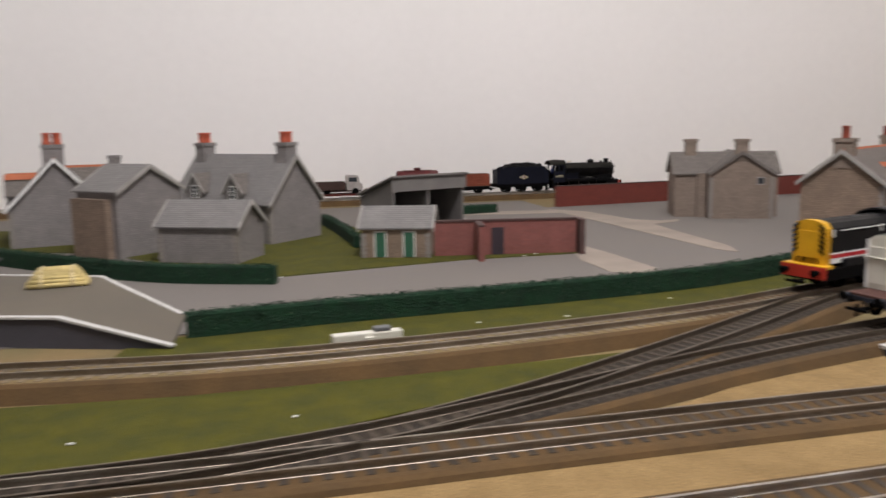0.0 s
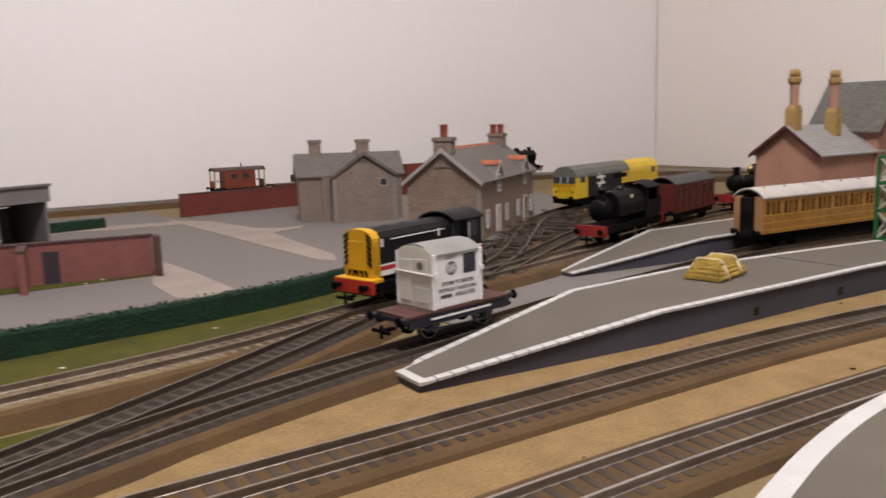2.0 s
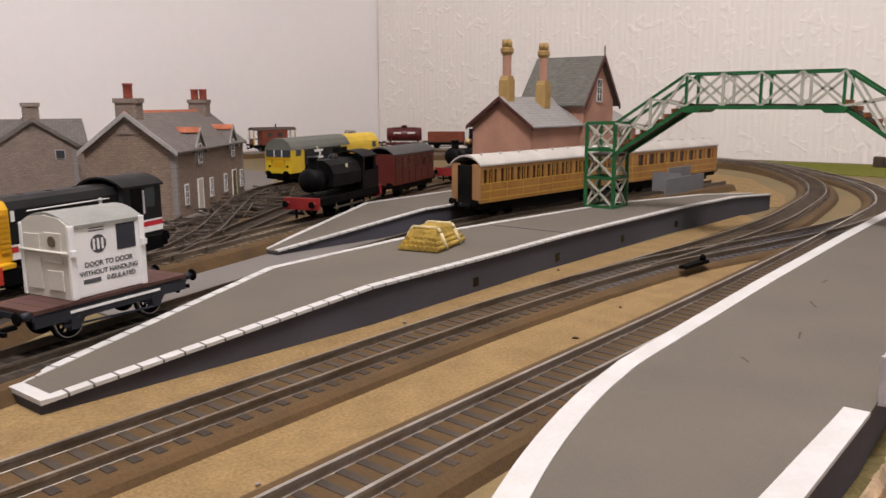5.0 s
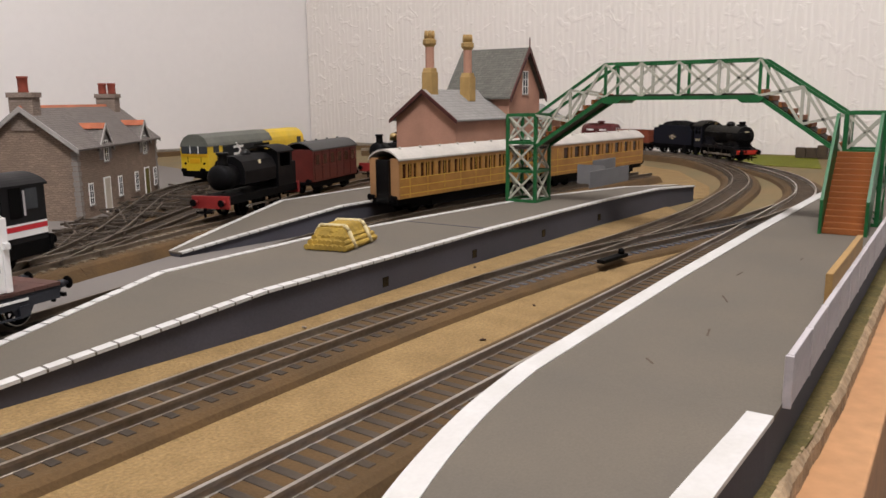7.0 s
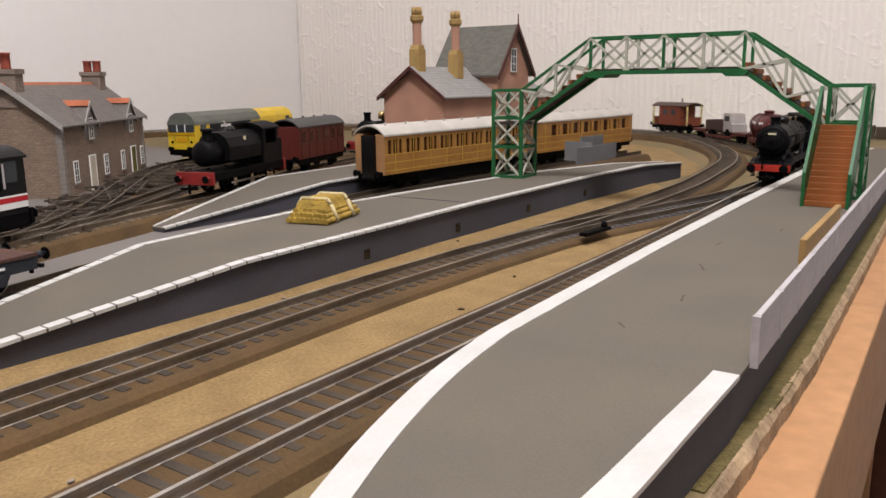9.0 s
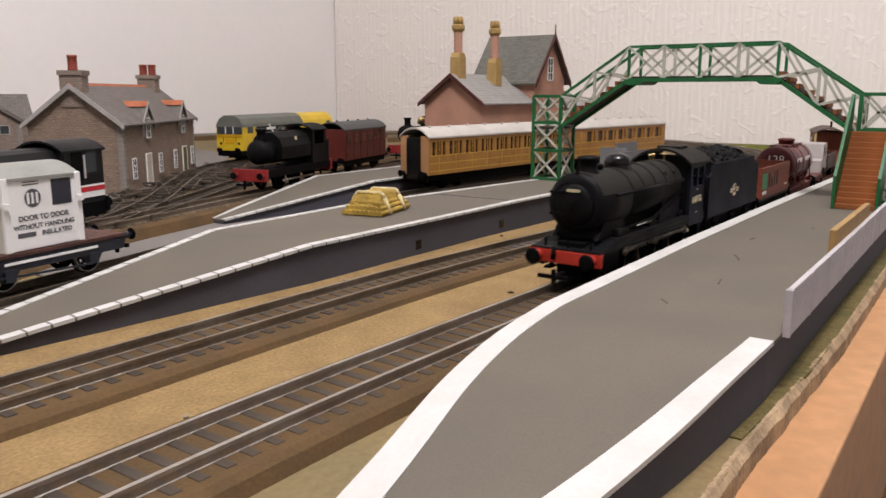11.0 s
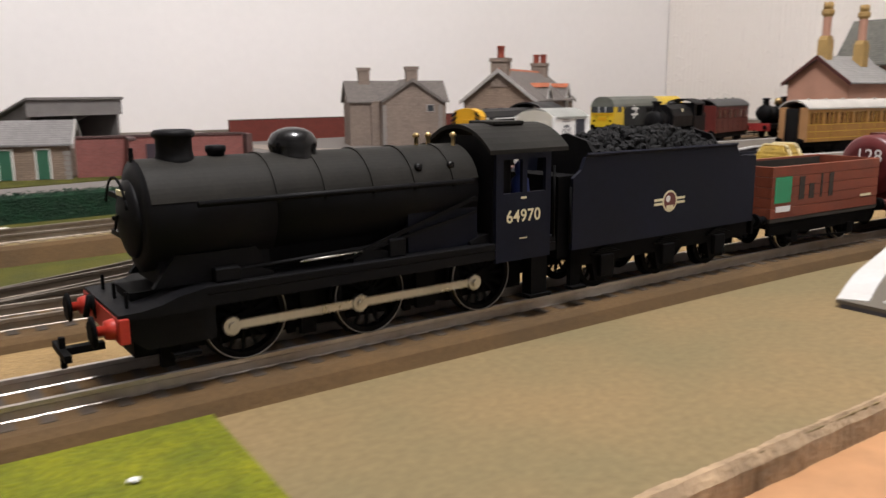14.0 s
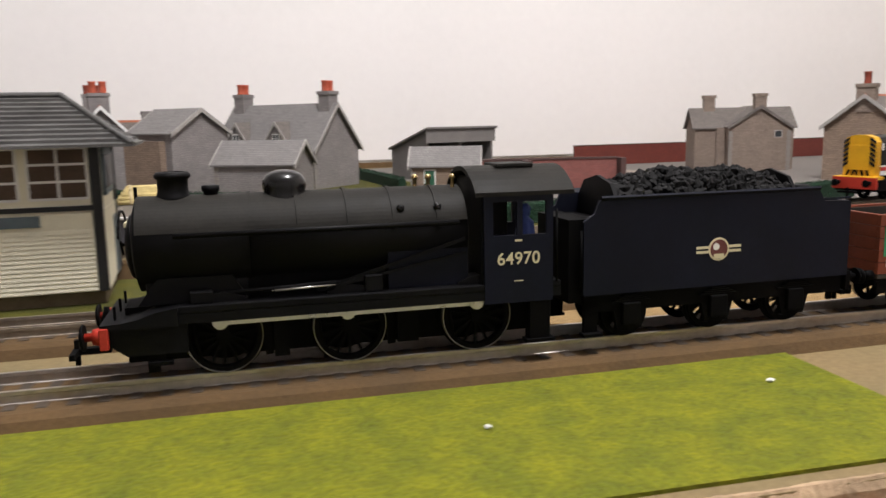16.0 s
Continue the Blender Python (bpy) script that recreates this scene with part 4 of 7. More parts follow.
# toilet block and brick wall
privy = gable_house("toilet_block", "low stone toilet block with two green doors", 268, 798, -17, 66, 52, 31, 48, "stone_warm", "slate_pale", over=3, category="toilet block")
for x in (-15, 13):
    door(privy, x, -26.2, 9.5, 24, 0, "green_door", 2)
for sx in (-1, 1):
    quoins(privy, sx * 31.5, -24.5, 29)
yard_wall = thing("brick_wall", "red brick yard wall with a dark plank door", "wall", 298, 770, 0, -8.5)
part("long_wall", B(N(), 0, 0, 0, 140, 4, 34), "brick", yard_wall)
part("coping", B(N(), -0.5, -0.8, 34.2, 140.8, 4.8, 36), "coping", yard_wall)
part("wing_wall", B(N(), 40, -36, 0, 45, -0.3, 33), "brick", yard_wall)
part("wing_coping", B(N(), 39.4, -36.6, 33.2, 45.6, -0.9, 35), "coping", yard_wall)
part("end_pier", B(N(), 140.9, -12, 0, 146, 5, 35), "coping", yard_wall)
part("plank_door", B(N(), 56, -1.0, 0, 68, -0.2, 28), "dark_door", yard_wall)

# open-fronted shed
shed = thing("open_shed", "grey open-fronted lean-to shed with a sloping roof", "shed", 292, 985, 0, 23)
for x in (0, 52, 106):
    P_bm = P(N(), [(0, 0), (80, 0), (80, 38), (0, 62)], "x", x - 1.5, x + 1.5)
    part("side_wall", P_bm, "shed", shed)
part("back_wall", B(N(), 0, 78, 0, 106, 80, 38), "shed", shed)
part("roof", P(N(), [(-6, 65.6), (84, 38.6), (84, 41), (-6, 68)], "x", -5, 111), "shed", shed)
part("fascia", B(N(), -4, -3, 48, 110, -1, 65), "shed", shed)

# red fence along the back line
red_fence = thing("red_boundary_wall", "dark red brick boundary wall along the back line", "wall", 0, 0, 0)
fl = [Vector((575, 1180)), Vector((1190, 1262))]
part("fence_face", sweep(N(), fl, [(-2, 0), (-2, 32), (2, 32), (2, 0)]), "brick_fence", red_fence)
part("coping", sweep(N(), fl, [(-2.8, 32.2), (-2.8, 33.4), (2.8, 33.4), (2.8, 32.2)]), "coping", red_fence)
fl2 = [Vector((1100, 1100)), Vector((1180, 1190))]
part("fence_end", sweep(N(), fl2, [(-2, 0), (-2, 32), (2, 32), (2, 0)]), "brick_fence", red_fence)

# station building
station = gable_house("station_building", "peach brick station building with slate roofs and tall buff chimneys", 1120, 565, 0, 140, 74, 80, 107, "peach", "station_roof", over=5, category="station", barge="maroon_trim")
tall = N()
P(tall, [(34, 0), (108, 0), (108, 105), (71, 152), (34, 105)], "y", -41, 37.5)
part("tall_block", tall, "peach", station)
for s in (-1, 1):
    bm = N()
    P(bm, [(71 + s * 43, 98), (71, 153), (71, 155), (71 + s * 43, 100)], "y", -46, 42)
    part("tall_roof", bm, "station_roof_dark", station)
    bm = N()
    P(bm, [(71 + s * 44, 94.5), (71, 150), (71, 156.5), (71 + s * 44, 101)], "y", -47.6, -46.1)
    part("barge_board", bm, "maroon_trim", station)
part("finial", rod(N(), (71, -46.8, 150), (71, -46.8, 166), 0.8), "maroon_trim", station)
window(station, 71, -41.4, 104, 11, 24, 0)
part("side_extension", B(N(), 108.5, -30, 0, 200, 36, 74), "peach", station)
part("extension_roof", P(N(), [(-34, 73), (40, 73), (3, 92)], "x", 108.5, 204), "station_roof", station)


def ornate_chimney(h, x, y, z0, z1):
    bm = N()
    B(bm, -6.2, -6.2, z0, 6.2, 6.2, z0 + 26, 0.6)
    P(bm, [(-6.2, z0 + 26), (6.2, z0 + 26), (4.4, z0 + 30), (-4.4, z0 + 30)], "y", -5, 5)
    c = part("chimney", bm, "buff", h, at=(x, y, 0))
    part("shaft", turned(N(), [(4.6, z0 + 29), (4.6, z1 - 16)], seg=8, smooth=False), "peach", c)
    part("cap", turned(N(), [(4.6, z1 - 16.2), (7.0, z1 - 13), (7.0, z1 - 9), (5.6, z1 - 8)], seg=8, smooth=False), "buff", c)
    for px, py in ((-2.6, -2.6), (2.6, -2.6), (2.6, 2.6), (-2.6, 2.6)):
        part("pot", turned(N(), [(1.5, z1 - 8.2), (2.1, z1 - 4), (1.3, z1)], (px, py, 0), seg=8), "buff", c)


ornate_chimney(station, -62, -1, 100, 167)
ornate_chimney(station, -6, -12, 96, 166)
part("ramp", P(N(), [(-8, 0), (22, 0), (22, 30)], "y", -60, -54), "bale_pale", station, at=(-98, 20, 0))

# signal box
box = thing("signal_box", "cream weatherboarded signal box with a grey tiled roof", "signal box", 9, 352, 0, 4)


def signal_box(h):
    L, D, base, top = 130.0, 62.0, 7.0, 70.0
    part("plinth", B(N(), -L, 4, 0, -2, D - 4, base), "sleeper_old", h)
    part("body", B(N(), -L, 0, base, 0, D, 40), "box_cream", h)
    board = part("weatherboard", P(N(), [(0, 0), (-0.35, 0), (0, 1.75)], "x", -L + 1, -3), "box_cream", h, at=(0, -0.1, base + 0.5))
    for k in range(1, 14):
        again(board, h, (0, -0.1, base + 0.5 + 1.85 * k))
    part("upper_body", B(N(), -L, 0.6, 40, -0.6, D - 0.6, 68), "box_cream", h)
    part("nameboard", B(N(), -62, -1.4, 35, -24, -0.2, 39.5), "blue_grey", h)
    for x in (-2, -L + 2):
        part("corner_post", B(N(), x - 2, -0.8, base, x + 2, 2.5, 68), "box_black", h)
    part("corner_post", B(N(), -2, D - 2, base, 0.8, D + 0.8, 68), "box_black", h)
    part("sill_band", B(N(), -L, -0.9, 41, -4, 0.4, 43), "box_black", h)
    for k in range(5):
        x = -16 - 26 * k
        bm = N()
        for z in (46, 53, 60, 66.5):
            B(bm, x - 11, -0.4, z - 0.5, x + 11, 0.5, z + 0.5)
        for xx in (x - 11, x, x + 11):
            B(bm, xx - 0.5, -0.5, 46, xx + 0.5, 0.4, 67)
        w = part("window", bm, "frame_white", h)
        part("pane", B(N(), x - 10.6, -0.1, 46.4, x + 10.6, 0.62, 66), "curtain", w)
    sw = part("side_window", B(N(), -0.5, 10, 46, 0.8, D - 12, 66), "blue_grey", h)
    part("pane", B(N(), 0.2, 13, 49, 1.2, D - 15, 63), "pane", sw)
    part("side_door", B(N(), -0.4, D - 20, base, 0.5, D - 8, 34), "blue_grey", h)
    bm = N()
    v = [bm.verts.new(p) for p in ((-L - 12, -14, 67), (14, -14, 67), (14, D + 14, 67), (-L - 12, D + 14, 67), (-L + 24, D / 2, 88), (-16, D / 2, 88))]
    for f in ((0, 1, 5, 4), (1, 2, 5), (2, 3, 4, 5), (3, 0, 4), (3, 2, 1, 0)):
        bm.faces.new([v[k] for k in f])
    roof = part("roof", bm, "tile_grey", h)
    # courses of tiles on the front slope and on the end
    for k in range(11):
        f0 = k / 11
        y, z = -14 + (D / 2 + 14) * f0, 67 + 21 * f0
        x1, x0 = 14 - 30 * f0, -L - 12 + 36 * f0
        bm = N()
        B(bm, x0, y - 0.4, z - 0.2, x1, y + 3.4, z + 1.0)
        part("tile_course", bm, "tile_grey", roof)
        bm = N()
        xe = 14 - 30 * f0
        B(bm, xe - 3.4, y, z - 0.2, xe + 0.4, D - y, z + 1.0)
        part("tile_course", bm, "tile_grey", roof)
    bm = N()
    rod(bm, (14, -14, 67.8), (-16, D / 2, 88.8), 1.2)
    rod(bm, (-L + 24, D / 2, 88.8), (-16, D / 2, 88.8), 1.2)
    part("hip_tiles", bm, "tile_grey", roof)


signal_box(box)


# ---- hedges ----
def hedge(name, pts, label, w=9.0, ht=17.0, seed=1, dens=1.0):
    """A clipped scatter hedge: an uneven core covered in small clumps."""
    rng = random.Random(seed)
    line = smooth_line(pts, 3.0)
    h = thing(name, label, "hedge", 0, 0, 0)
    core = N()
    sweep(core, line, [(-w / 2, 0), (-w / 2 + 0.5, ht - 2.5), (-w / 2 + 2, ht - 1), (w / 2 - 2, ht - 1), (w / 2 - 0.5, ht - 2.5), (w / 2, 0)])
    part("core", core, "hedge", h)
    for nm, mt, per in (("clumps", "hedge", 16 * dens), ("flecks", "hedge_light", 3.4 * dens)):
        bm = N()
        for q, d in zip(line, line[1:]):
            t = (d - q).normalized()
            n = Vector((-t.y, t.x))
            for _ in range(int(per) + (rng.random() < per % 1)):
                u = rng.uniform(-1, 1)
                if rng.random() < 0.55:
                    off, z = u * w / 2, ht - 1 + rng.uniform(-1, 1.2)
                else:
                    off, z = (1 if rng.random() < 0.3 else -1) * (w / 2 + rng.uniform(-0.8, 0.8)), rng.uniform(0.5, ht)
                c = Vector((q.x + n.x * off + t.x * rng.uniform(-2, 2), q.y + n.y * off + t.y * rng.uniform(-2, 2), z))
                r = rng.uniform(0.7, 1.5) if nm == "clumps" else rng.uniform(0.35, 0.7)
                vs = [bm.verts.new(c + Vector((rng.uniform(-r, r), rng.uniform(-r, r), rng.uniform(-r, r)))) for _ in range(4)]
                for f in ((0, 1, 2), (0, 2, 3), (0, 3, 1), (1, 3, 2)):
                    bm.faces.new([vs[k] for k in f])
        part(nm, bm, mt, h, kind="stuff")
    return h


hedge("long_hedge", [(90, 518), (180, 530), (340, 546), (450, 562), (530, 585), (600, 610)], "long dark green scatter hedge beside the siding", seed=3)
hedge("garden_hedge", [(-300, 1010), (-130, 868), (-40, 785), (50, 715), (148, 676)], "dark green garden hedge round the cottages", seed=4)
hedge("yard_hedge", [(232, 850), (225, 960), (212, 1080)], "dark green hedge behind the toilet block", 9, 15, seed=5, dens=0.6)
hedge("shed_hedge", [(400, 1125), (470, 1140)], "short dark green hedge behind the shed", 9, 14, seed=6, dens=0.6)


# ---- rolling stock: x forward, y to its left, z up from the rail top ----
TRAIN, WHEELS, RODS = [], [], []
CRANK, THROW = -80.0, 4.6
R_DRIVE = 10.3


def vehicle(name, label, category, x=0.0, y=0.0, rz=0.0, group="rolling stock"):
    return thing(name, label, category, x, y, RAIL + 4.0, rz, group=group)


def wheel_mesh(r, spokes=12, crank=False):
    """A spoked wheel round the y axis, with its tyre and flange."""
    bm = N()
    seg = 28
    ring = [(r - 1.6, -1.2), (r, -1.2), (r, 0.7), (r + 0.7, 0.9), (r + 0.7, 1.5), (r - 1.6, 1.5)]
    rows = [[bm.verts.new((a * math.cos(2 * math.pi * k / seg), h, a * math.sin(2 * math.pi * k / seg))) for k in range(seg)] for a, h in ring]
    for i in range(len(ring)):
        r0, r1 = rows[i], rows[(i + 1) % len(ring)]
        for k in range(seg):
            bm.faces.new((r0[k], r0[(k + 1) % seg], r1[(k + 1) % seg], r1[k]))
    turned(bm, [(2.0, -1.4), (2.0, 1.4)], axis="y", seg=12)
    for k in range(spokes):
        a = 2 * math.pi * k / spokes
        bar(bm, (1.6 * math.cos(a), 0, 1.6 * math.sin(a)), ((r - 1.2) * math.cos(a), 0, (r - 1.2) * math.sin(a)), 0.9, 0.9)
    if crank:
        bar(bm, (0, -1.0, 0), (THROW + 1.2, -1.0, 0), 1.6, 3.2)
    return bm


def tyre_rim(r):
    """The bright outer edge of a tyre."""
    bm = N()
    seg = 36
    ring = [(r - 0.3, -1.3), (r + 0.05, -1.3), (r + 0.05, 0.6), (r - 0.3, 0.6)]
    rows = [[bm.verts.new((a * math.cos(2 * math.pi * k / seg), h, a * math.sin(2 * math.pi * k / seg))) for k in range(seg)] for a, h in ring]
    for i in range(4):
        r0, r1 = rows[i], rows[(i + 1) % 4]
        for k in range(seg):
            bm.faces.new((r0[k], r0[(k + 1) % seg], r1[(k + 1) % seg], r1[k])).smooth = True
    return bm


def wheels(v, xs, r, keyed=False, rim="steel", spokes=8, y=8.3, crank=False):
    """Pairs of wheels; those of the running train are noted down to turn."""
    for x in xs:
        for s in (1, -1):
            bm = wheel_mesh(r, spokes, crank)
            rm = tyre_rim(r)
            if s > 0:
                for b in (bm, rm):
                    bmesh.ops.scale(b, vec=(1, -1, 1), verts=b.verts[:])
            w = part("wheel", bm, "frame_black", v, at=(x, s * y, r))
            part("tyre", rm, rim, w, "bright steel tyre")
            if keyed:
                WHEELS.append((w, x, s * y, r, r + 0.2 if crank else r))


def buffers(v, x, z=13.5, sign=1, socket="frame_black", y=11.5, ln=4.5):
    for s in (1, -1):
        b = part("buffer", turned(N(), [(1.7, 0), (1.7, sign * ln * 0.6), (0.9, sign * ln * 0.62), (0.9, sign * ln)], (x, s * y, z), "x", 12), socket, v)
        part("buffer_head", turned(N(), [(2.6, sign * ln), (2.7, sign * (ln + 0.4)), (2.2, sign * (ln + 0.9))], (x, s * y, z), "x", 16), "frame_black", b)


def coupling(v, x, sign=1):
    bm = N()
    B(bm, min(x, x + sign * 9), -1.2, 6, max(x, x + sign * 9), 1.2, 7.6)
    B(bm, min(x + sign * 8, x + sign * 9.5), -7, 6, max(x + sign * 8, x + sign * 9.5), 7, 7.6)
    B(bm, min(x + sign * 8, x + sign * 9.2), -0.8, 3, max(x + sign * 8, x + sign * 9.2), 0.8, 10)
    part("coupling", bm, "frame_black", v)


def arch(bm, x0, x1, half, z_side, z_top, thick=1.4, n=14):
    """A curved roof along x."""
    rise = z_top - z_side
    rad = (half * half + rise * rise) / (2 * rise)
    a = math.asin(half / rad)
    pts = [(rad * math.sin(-a + 2 * a * k / n), z_top - rad + rad * math.cos(-a + 2 * a * k / n)) for k in range(n + 1)]
    low = [(y, z - thick) for y, z in pts[::-1]]
    return P(bm, pts + low, "x", x0, x1)


def wagon_frame(v, L, wheel_xs, mat="frame_black", z=12.0, r=6.2, keyed=False, rim="steel", half=13.0):
    bm = N()
    B(bm, -L / 2, -half, z - 2.5, L / 2, half, z, 0.3)
    part("underframe", bm, mat, v)
    for s in (1, -1):
        part("solebar", B(N(), -L / 2 + 1, s * half - 1.2, z - 5.2, L / 2 - 1, s * half + 0.2, z - 1), mat, v)
        for x in wheel_xs:
            a = N()
            P(a, [(x - 6, z - 4), (x + 6, z - 4), (x + 2.4, z - 9.5), (x - 2.4, z - 9.5)], "y", s * (half - 2), s * (half - 0.6))
            B(a, x - 2.2, min(s * (half - 2.2), s * (half + 0.6)), z - 9, x + 2.2, max(s * (half - 2.2), s * (half + 0.6)), z - 4.4)
            part("axle_guard", a, mat, v)
        part("brake_lever", bar(N(), (-L / 4, s * (half + 0.2), z - 9), (L / 3, s * (half + 0.2), z - 7), 0.7, 0.8), mat, v)
    wheels(v, wheel_xs, r, keyed, rim)
    for s in (1, -1):
        buffers(v, s * L / 2, 13.0, s, mat)
        coupling(v, s * (L / 2 - 2), s)


def boiler_shell(bm, x0, x1, r, z, seg=32, r1=None):
    return turned(bm, [(r, x0), (r1 or r, x1)], (0, 0, z), "x", seg)


def half_shell(x0, x1, r, z, a0, a1, thick=0.25, n=20):
    """A strip of a boiler's surface, from angle a0 to a1 round the x axis."""
    pts = [((r + thick) * math.cos(radians(a0 + (a1 - a0) * k / n)), z + (r + thick) * math.sin(radians(a0 + (a1 - a0) * k / n))) for k in range(n + 1)]
    inn = [((r - 1) * math.cos(radians(a0 + (a1 - a0) * k / n)), z + (r - 1) * math.sin(radians(a0 + (a1 - a0) * k / n))) for k in range(n, -1, -1)]
    return P(N(), pts + inn, "x", x0, x1)


def steam_locomotive():
    v = vehicle("steam_locomotive", "black steam locomotive with red buffers and steel coupling rods", "locomotive")
    ZB, RB = 35.0, 12.2
    X = lambda d: 66.0 - d
    part("frames", B(N(), X(122), -6, 4, X(8), 6, 19), "frame_black", v)
    fp = N()
    B(fp, X(128), -15, 18.2, X(22), 15, 20.2, 0.3)
    B(fp, X(128), -15, 15.6, X(22), -14.2, 18.2)
    B(fp, X(128), 14.2, 15.6, X(22), 15, 18.2)
    part("running_plate", fp, "loco_black", v)
    fr = N()
    P(fr, [(X(22), 20.2), (X(22), 15.5), (X(3), 15.5), (X(3), 16.9), (X(8), 17.1), (X(12), 17.8), (X(16), 19.2)], "y", -16, 16)
    part("front_plate", fr, "loco_black", v)
    part("buffer_beam", B(N(), X(5), -16.6, 10.6, X(2.8), 16.6, 16.2, 0.3), "red_paint", v, "red buffer beam")
    for s in (1, -1):
        part("beam_side", P(N(), [(X(24), 18), (X(24), 8), (X(9), 8), (X(5), 11), (X(5), 16.5)], "y", s * 13.2, s * 14.6), "loco_black", v)
    for s in (1, -1):
        b = part("buffer", turned(N(), [(2.6, 0), (2.3, 2.6), (2.0, 4.0), (1.1, 4.1), (1.1, 6.0)], (X(4.8), s * 12.4, 13.4), "x", 16), "red_paint", v, "red buffer shank")
        part("buffer_head", turned(N(), [(3.4, 6.0), (3.5, 6.5), (2.6, 7.0)], (X(4.8), s * 12.4, 13.4), "x", 18), "frame_black", b)
    coupling(v, X(3), 1)
    part("guard_irons", B(B(N(), X(16), 7, 1.5, X(13), 8.6, 10), X(16), -8.6, 1.5, X(13), -7, 10), "frame_black", v)
    # smokebox, boiler and firebox
    sm = N()
    turned(sm, [(8.6, X(11.0)), (10.2, X(11.5)), (RB + 0.5, X(12.2)), (RB + 0.5, X(41))], (0, 0, ZB), "x", 36)
    P(sm, [(-9.5, 20), (9.5, 20), (8, 29), (-8, 29)], "x", X(40), X(14))
    part("smokebox", sm, "loco_black", v)
    part("smokebox_door", turned(N(), [(9.0, X(11.2)), (8.4, X(10.2)), (5.5, X(9.2)), (1.5, X(8.7))], (0, 0, ZB - 0.4), "x", 32), "loco_black", v)
    dh = N()
    rod(dh, (X(8.6), -1, ZB), (X(7.4), -1, ZB), 0.5)
    bar(dh, (X(7.8), -1, ZB - 2.6), (X(7.8), 2, ZB + 1.2), 0.5, 0.7)
    part("door_dart", dh, "frame_black", v)
    part("number_plate", B(N(), X(9.5), -3, ZB + 5.0, X(9.0), 3, ZB + 6.2), "gold", v, "small pale number plate")
    # fittings of the front end
    arc_rail = N()
    pts = [(X(8.2), 9.6 * math.cos(radians(a)), ZB - 0.4 + 9.6 * math.sin(radians(a))) for a in range(20, 161, 14)]
    for a, b in zip(pts, pts[1:]):
        rod(arc_rail, a, b, 0.3, 6)
    part("door_handrail", arc_rail, "frame_black", v)
    for dz in (-4.5, 4.5):
        part("door_hinge", B(N(), X(10.2), -11.0, ZB + dz - 0.6, X(9.2), 3.5, ZB + dz + 0.6), "loco_black", v)
    for y in (-10.5, 0, 10.5):
        part("lamp_iron", B(N(), X(6.4), y - 0.5, 16.8, X(5.8), y + 0.5, 20.5), "frame_black", v)
    part("top_lamp_iron", B(N(), X(12.6), -0.6, ZB + RB, X(11.8), 0.6, ZB + RB + 3.2), "frame_black", v)
    pipe = N()
    rod(pipe, (X(3.2), -4.5, 12), (X(1.8), -4.5, 17.5), 0.7)
    rod(pipe, (X(1.8), -4.5, 17.5), (X(0.6), -4.5, 12.5), 0.7)
    part("vacuum_pipe", pipe, "frame_black", v)
    for s in (1, -1):
        part("front_step", B(N(), X(20), min(s * 12.6, s * 15.6), 5.2, X(14), max(s * 12.6, s * 15.6), 6.2), "frame_black", v)
        part("step_hanger", B(N(), X(18), min(s * 13, s * 14), 6.2, X(16), max(s * 13, s * 14), 16), "frame_black", v)
        part("smokebox_bracket", P(N(), [(X(40), 20.2), (X(12), 20.2), (X(17), 27), (X(36), 27)], "y", s * 8.8, s * 10.6), "loco_black", v)
        for d in (24.5, 57.5, 95):
            part("sand_pipe", rod(N(), (X(d), s * 9.4, 17), (X(d + 2.5), s * 9.0, 1.6), 0.5), "frame_black", v)
        for d in (44, 78):
            part("brake_hanger", bar(N(), (X(d), s * 8.6, 15), (X(d + 0.8), s * 8.6, 4), 1.2, 2.2), "frame_black", v)
    bo = N()
    boiler_shell(bo, X(101), X(41), RB, ZB)
    part("boiler", bo, "loco_black", v)
    # upper half of boiler and smokebox in a paler, warmer grey
    part("boiler_crown", half_shell(X(100.9), X(12.5), RB + 0.55, ZB, 18, 162, 0.1, 28), "boiler_top", v, "paler grey upper half")
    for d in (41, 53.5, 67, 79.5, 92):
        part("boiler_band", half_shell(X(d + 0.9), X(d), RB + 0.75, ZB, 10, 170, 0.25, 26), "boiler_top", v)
    fb = N()
    B(fb, X(101), -11.4, 20.2, X(78), 11.4, 34)
    # plain dark block added to fill the see-through gap under the boiler
    part("boiler_gap_filler", B(N(), X(78), -8, 20, X(40), 8, 27), "frame_black", v)
    part("firebox", fb, "tender_black", v)
    for s in (1, -1):
        part("handrail", rod(N(), (X(98), s * (RB + 1.4), ZB + 3.4), (X(22), s * (RB + 1.4), ZB + 3.4), 0.75), "loco_black", v)
        rr = N()
        bar(rr, (X(100), s * 12.2, ZB - 1.5), (X(64), s * 12.2, 23), 0.7, 1.0)
        bar(rr, (X(100), s * 12.4, ZB - 5.5), (X(58), s * 12.4, 21.5), 0.6, 0.8)
        rod(rr, (X(70), s * 11.6, 23.5), (X(30), s * 11.6, 22.2), 0.6)
        part("reversing_rod", rr, "loco_black", v)
        part("lubricator_pipe", rod(N(), (X(63), s * 12.8, 22.8), (X(46), s * 12.8, 22.4), 0.35), "steel", v)
        part("sandbox", B(N(), X(76), s * 12 - 1.5, 20.2, X(71), s * 12 + 1.5, 25, 0.4), "loco_black", v)
        part("sandbox", B(N(), X(31), s * 12 - 1.5, 20.2, X(25), s * 12 + 1.5, 23.5, 0.4), "loco_black", v)
